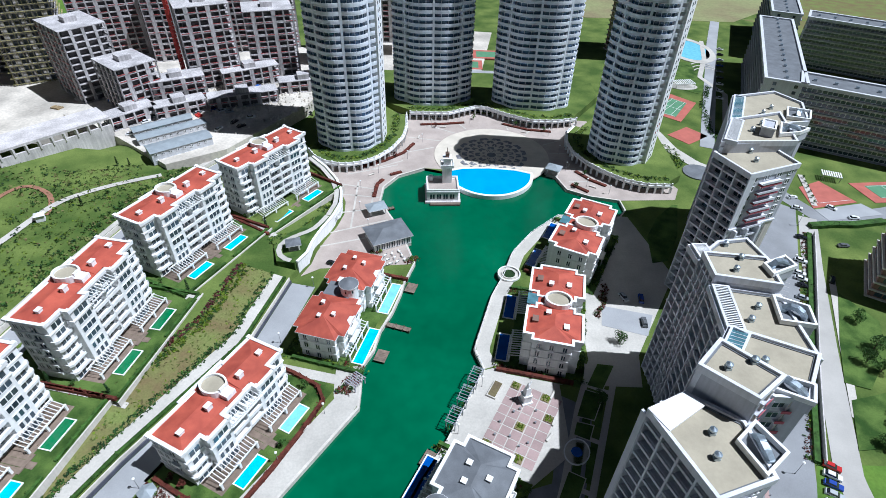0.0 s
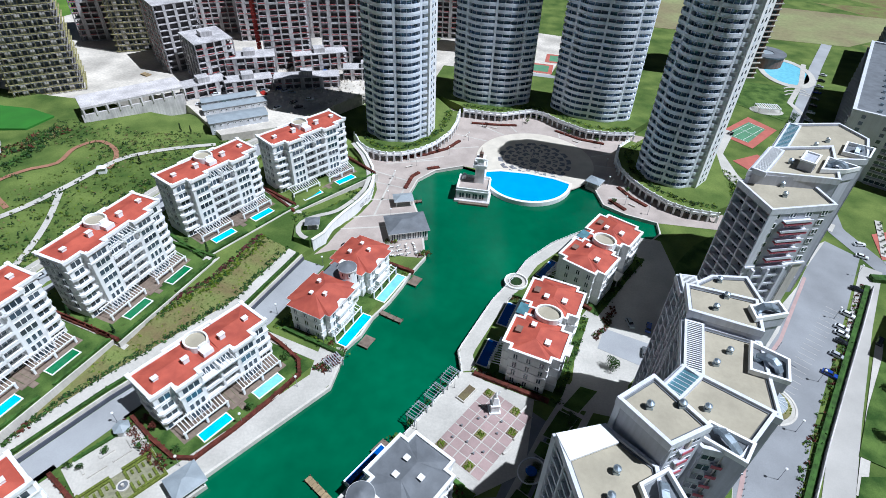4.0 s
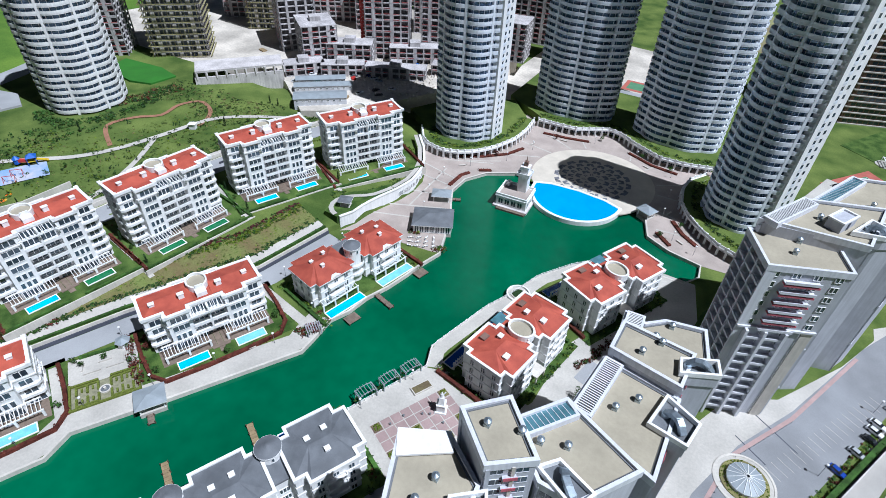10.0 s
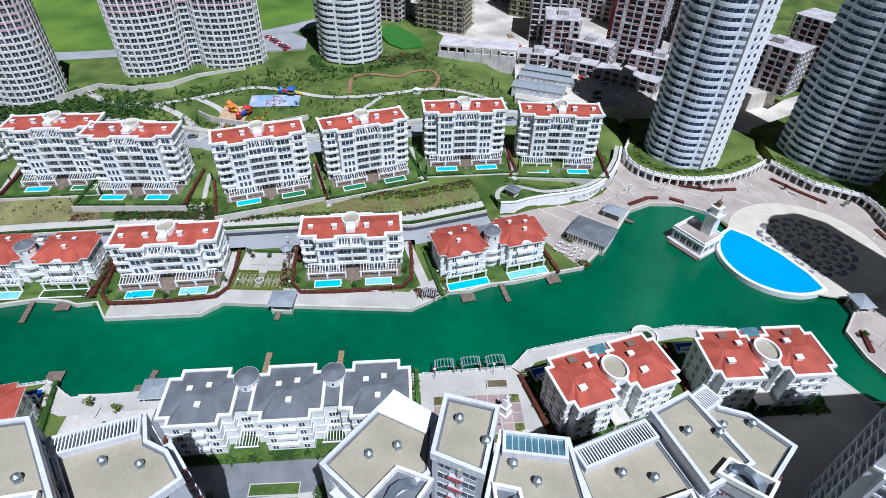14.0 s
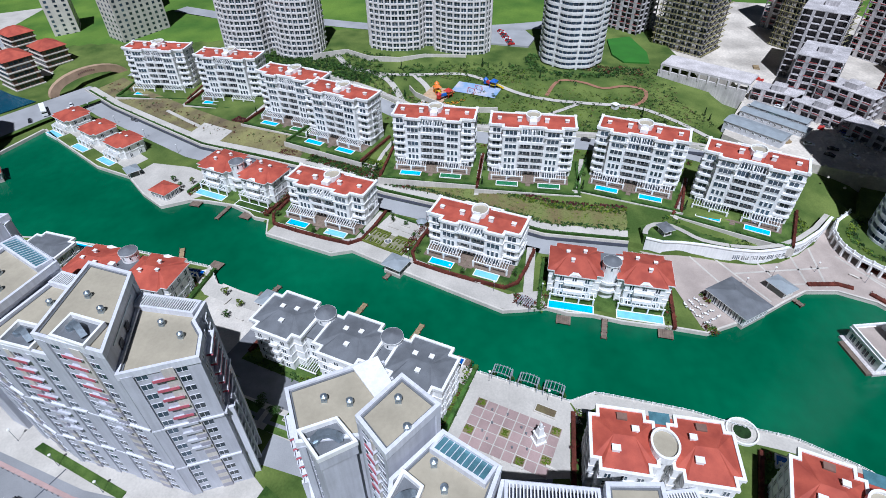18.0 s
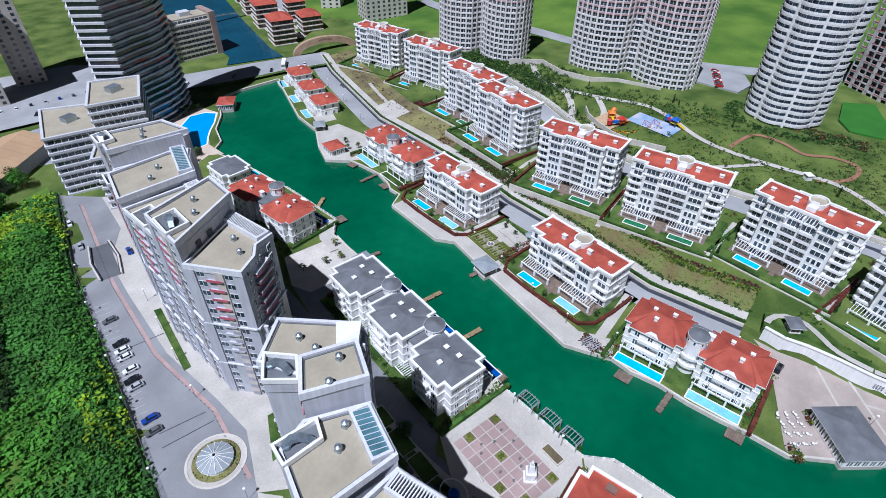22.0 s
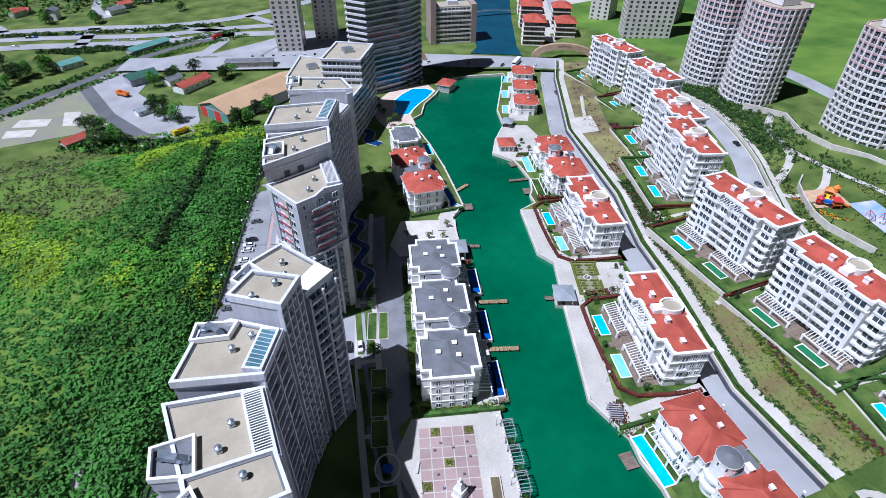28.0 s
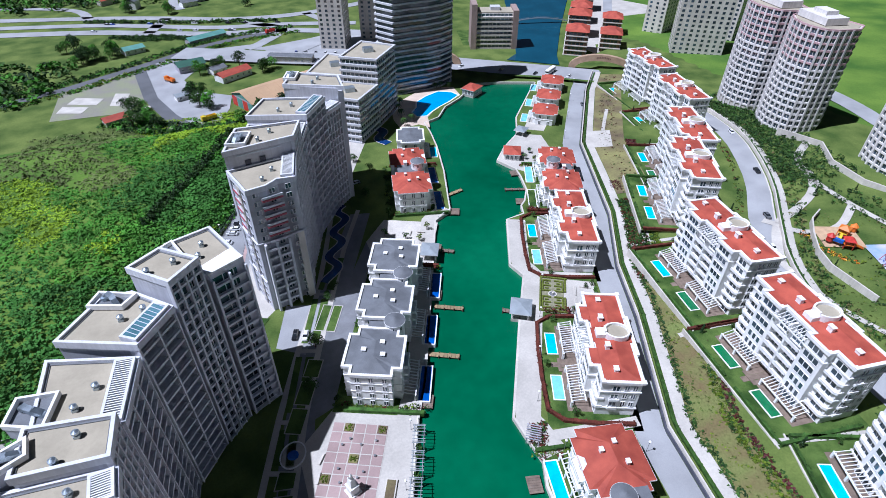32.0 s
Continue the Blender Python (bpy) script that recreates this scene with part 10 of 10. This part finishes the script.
drape("court_walk", [(166, 225), (162, 208), (159.5, 199)], 2.4, PAVE, "white footpath between court and parking", "path", 0.32)
for k in range(6):
    tree("sapling", 165.6 - k * 1.1, 222 - k * 4.2, BASE, 0.7, label="small young tree beside a white footpath", name="young_tree")
pad("court_parking_north", [(158, 196), (181, 202), (186, 194), (160, 188)], BASE + 0.22, ASPHALT, "grey parking strip by the courts", "parking", 0.3)
court_lines = Shape()
for ax, ay, bx, by in ((118, 292, 131, 308), (120, 289.5, 133.5, 306), (124, 286.5, 136.5, 303), (116.5, 291.5, 126, 284.5), (131, 309.5, 138, 303), (124.5, 300, 132, 293), (192, 216.5, 206, 218.5), (193.5, 207.5, 207.5, 209.5), (199, 217.5, 200.5, 208.5), (162, 201, 178, 204.5), (165, 217, 162, 201)):
    court_lines.beam((ax, ay, BASE + 0.29), (bx, by, BASE + 0.29), 0.22, 0.03)
single("court_lines", court_lines, MARK, "white lines painted on the courts", "court marking", kind="stuff")
# kidney walk and terraces behind the courts
drape("garden_walk_north", [(186, 418), (175, 380), (160, 345), (166, 318), (150, 275), (143, 254), (130, 232)], 3.0, PAVE, "pale garden walk beside the lawns", "path", 0.3)
oval = circle(144, 329, 9, 28, 1.0, 0.62)
pad("oval_terrace", oval, BASE + 0.25, PAVE, "oval pale terrace with a slatted canopy", "terrace", 0.3)
canopy = thing("terrace_canopy", 144, 329, BASE + 0.25, 10, "white slatted canopy on posts over an oval terrace", "canopy")
for sy in (-3.2, 3.2):
    part("beam", Shape().box(-6.3, 6.3, sy - 0.15, sy + 0.15, 2.35, 2.6), WHITE, canopy)
    for sx in (-6, 0, 6):
        part("post", Shape().box(sx - 0.12, sx + 0.12, sy - 0.12, sy + 0.12, 0, 2.35), WHITE, canopy)
for i in range(10):
    part("slat", Shape().box(-6.1 + i * 1.3, -5.6 + i * 1.3, -3.5, 3.5, 2.6, 2.8), WHITE, canopy)
rb = thing("round_pavilion", 158, 412, BASE, 0, "round dark-glazed pavilion with a grey ring roof", "pavilion")
part("wall", Shape().cyl(0, 0, 12, 0, 7, 32), BROWNISH, rb)
part("roof", Shape().ring(circle(0, 0, 12.8, 32), circle(0, 0, 5, 32), 7, 7.8), GREY_ROOF, rb)
part("roof_light", Shape().cyl(0, 0, 5, 7, 7.4, 24), SLATE, rb)
for k in range(4):
    drape("curved_seat", arc(168, 352 + k * 6, 9 - k, 20, 150, 10), 1.0, PAVE, "curved pale garden seat step", "garden step", 0.4)
pad("lawn_north", [(120, 340), (150, 318), (170, 345), (168, 372), (140, 372)], BASE + 0.18, LAWN, "bright lawn behind the courts", "lawn", 0.3)
shrubs("court_hedge", [(150, 250), (138, 262), (146, 300), (160, 330)], 3.0, 260, 0.8, 1.2, (LEAF, LEAF_DK), "green shrubs round the courts", z=BASE)
shrubs("court_hedge", [(106, 254), (112, 244), (112, 232), (104, 226)], 4.0, 160, 0.8, 0.9, (LEAF, LEAF_Y), "green shrubs beside the access road", z=BASE)
drape("access_road", [(118, 296), (108, 268), (112, 246), (119, 232), (130, 222), (146, 214)], 6.5, PAVE, "pale curved access road by the tower", "road", 0.26)
pad("roundabout", circle(118, 224, 7, 28), BASE + 0.5, GREY_ROOF, "round dark vent deck by the access road", "deck", 0.6)
drape("road_north", [(131, 249), (156, 316), (192, 413), (215, 470)], 7.0, ASPHALT, "grey road between courts and slab blocks", "road", 0.2)
for i in range(9):
    c = PAINTS[(i * 3) % 8]
    car(160 + i * 4.1, 311 + i * 11.0, -20, c, c + " car parked beside the slab block", z=BASE + 0.2, wheels=False)
pad("bare_ground_north", [(60, 470), (230, 470), (330, 560), (60, 580)], BASE + 0.15, mat("ochre_earth", (0.30, 0.23, 0.13), 0.95, 0.3, 0.02, 0.4, 0.3, tint=(0.22, 0.24, 0.10)), "bare ochre ground beyond the estate", "ground", 0.3)
# sports turf by the hillside tower
pad("turf_pitch", [(-240, 191), (-213, 193.5), (-197, 190), (-199, 176), (-211, 172.5), (-236, 176)], 13.4, mat("bright_turf", (0.03, 0.16, 0.012), 0.95, 0.15, 0.1, 4, 0.3), "bright green turf below the building site", "lawn", 3.0)
shrubs("slope_shrubs", [(-201, 140), (-190, 160), (-184, 182)], 10.0, 420, 0.9, 1.0, (LEAF_DK, LEAF, LEAF_RED, DRYGRASS), "dark shrubs on the slope below the turf", clump=7, leaf=0.45)
for i, (x, y) in enumerate(((-144.4, 224.2), (-143.3, 237.1), (-140.8, 244), (-138.6, 250.1), (-123.1, 248.8), (-116.7, 253.9), (-108, 250.9), (-97.3, 235.8), (-106.7, 232), (-95.7, 245.7), (-112, 252), (-102, 240))):
    c = PAINTS[(i * 3) % 8]
    car(x, y, 20 + 25 * (i % 3), c, c + " car parked on the building site", z=11.05, wheels=False)


def material_stack(x, y, z, yaw, w, d, h, m, label):
    root = thing("material_stack", x, y, z, yaw, label, "building material", "stacks of building material")
    for i in range(5):
        s = Shape().box(-w / 2 + w * i / 5 + 0.05, -w / 2 + w * (i + 1) / 5 - 0.05, -d / 2 + RNG.uniform(0, 0.5), d / 2 - RNG.uniform(0, 0.5), 0, h * RNG.uniform(0.6, 1.0))
        part("crate", s, m, root)


heap_rng = random.Random(4)
for i in range(26):
    x, y = heap_rng.uniform(-200, -100), heap_rng.uniform(215, 300)
    if x < -148 and y < 240:
        continue
    material_stack(x, y, 11.0, heap_rng.uniform(0, 180), heap_rng.uniform(2, 6), heap_rng.uniform(2, 4), heap_rng.uniform(0.6, 1.8), (TEAL, CONCRETE, WOOD_T, RED_PAINT, CREAM, BLUE)[i % 6], "stack of building material on the site")
rubble = Shape()
for i in range(1500):
    x, y = heap_rng.gauss(-112, 22), heap_rng.gauss(272, 16)
    k = heap_rng.uniform(0.2, 1.1)
    rubble.prism(circle(x, y, k, 5), 10.9, 11 + k * heap_rng.uniform(0.4, 1.2), circle(x + 0.1, y, k * 0.4, 5))
single("rubble", rubble, DIRT, "heaps of pale rubble on the building site", "rubble", kind="stuff")
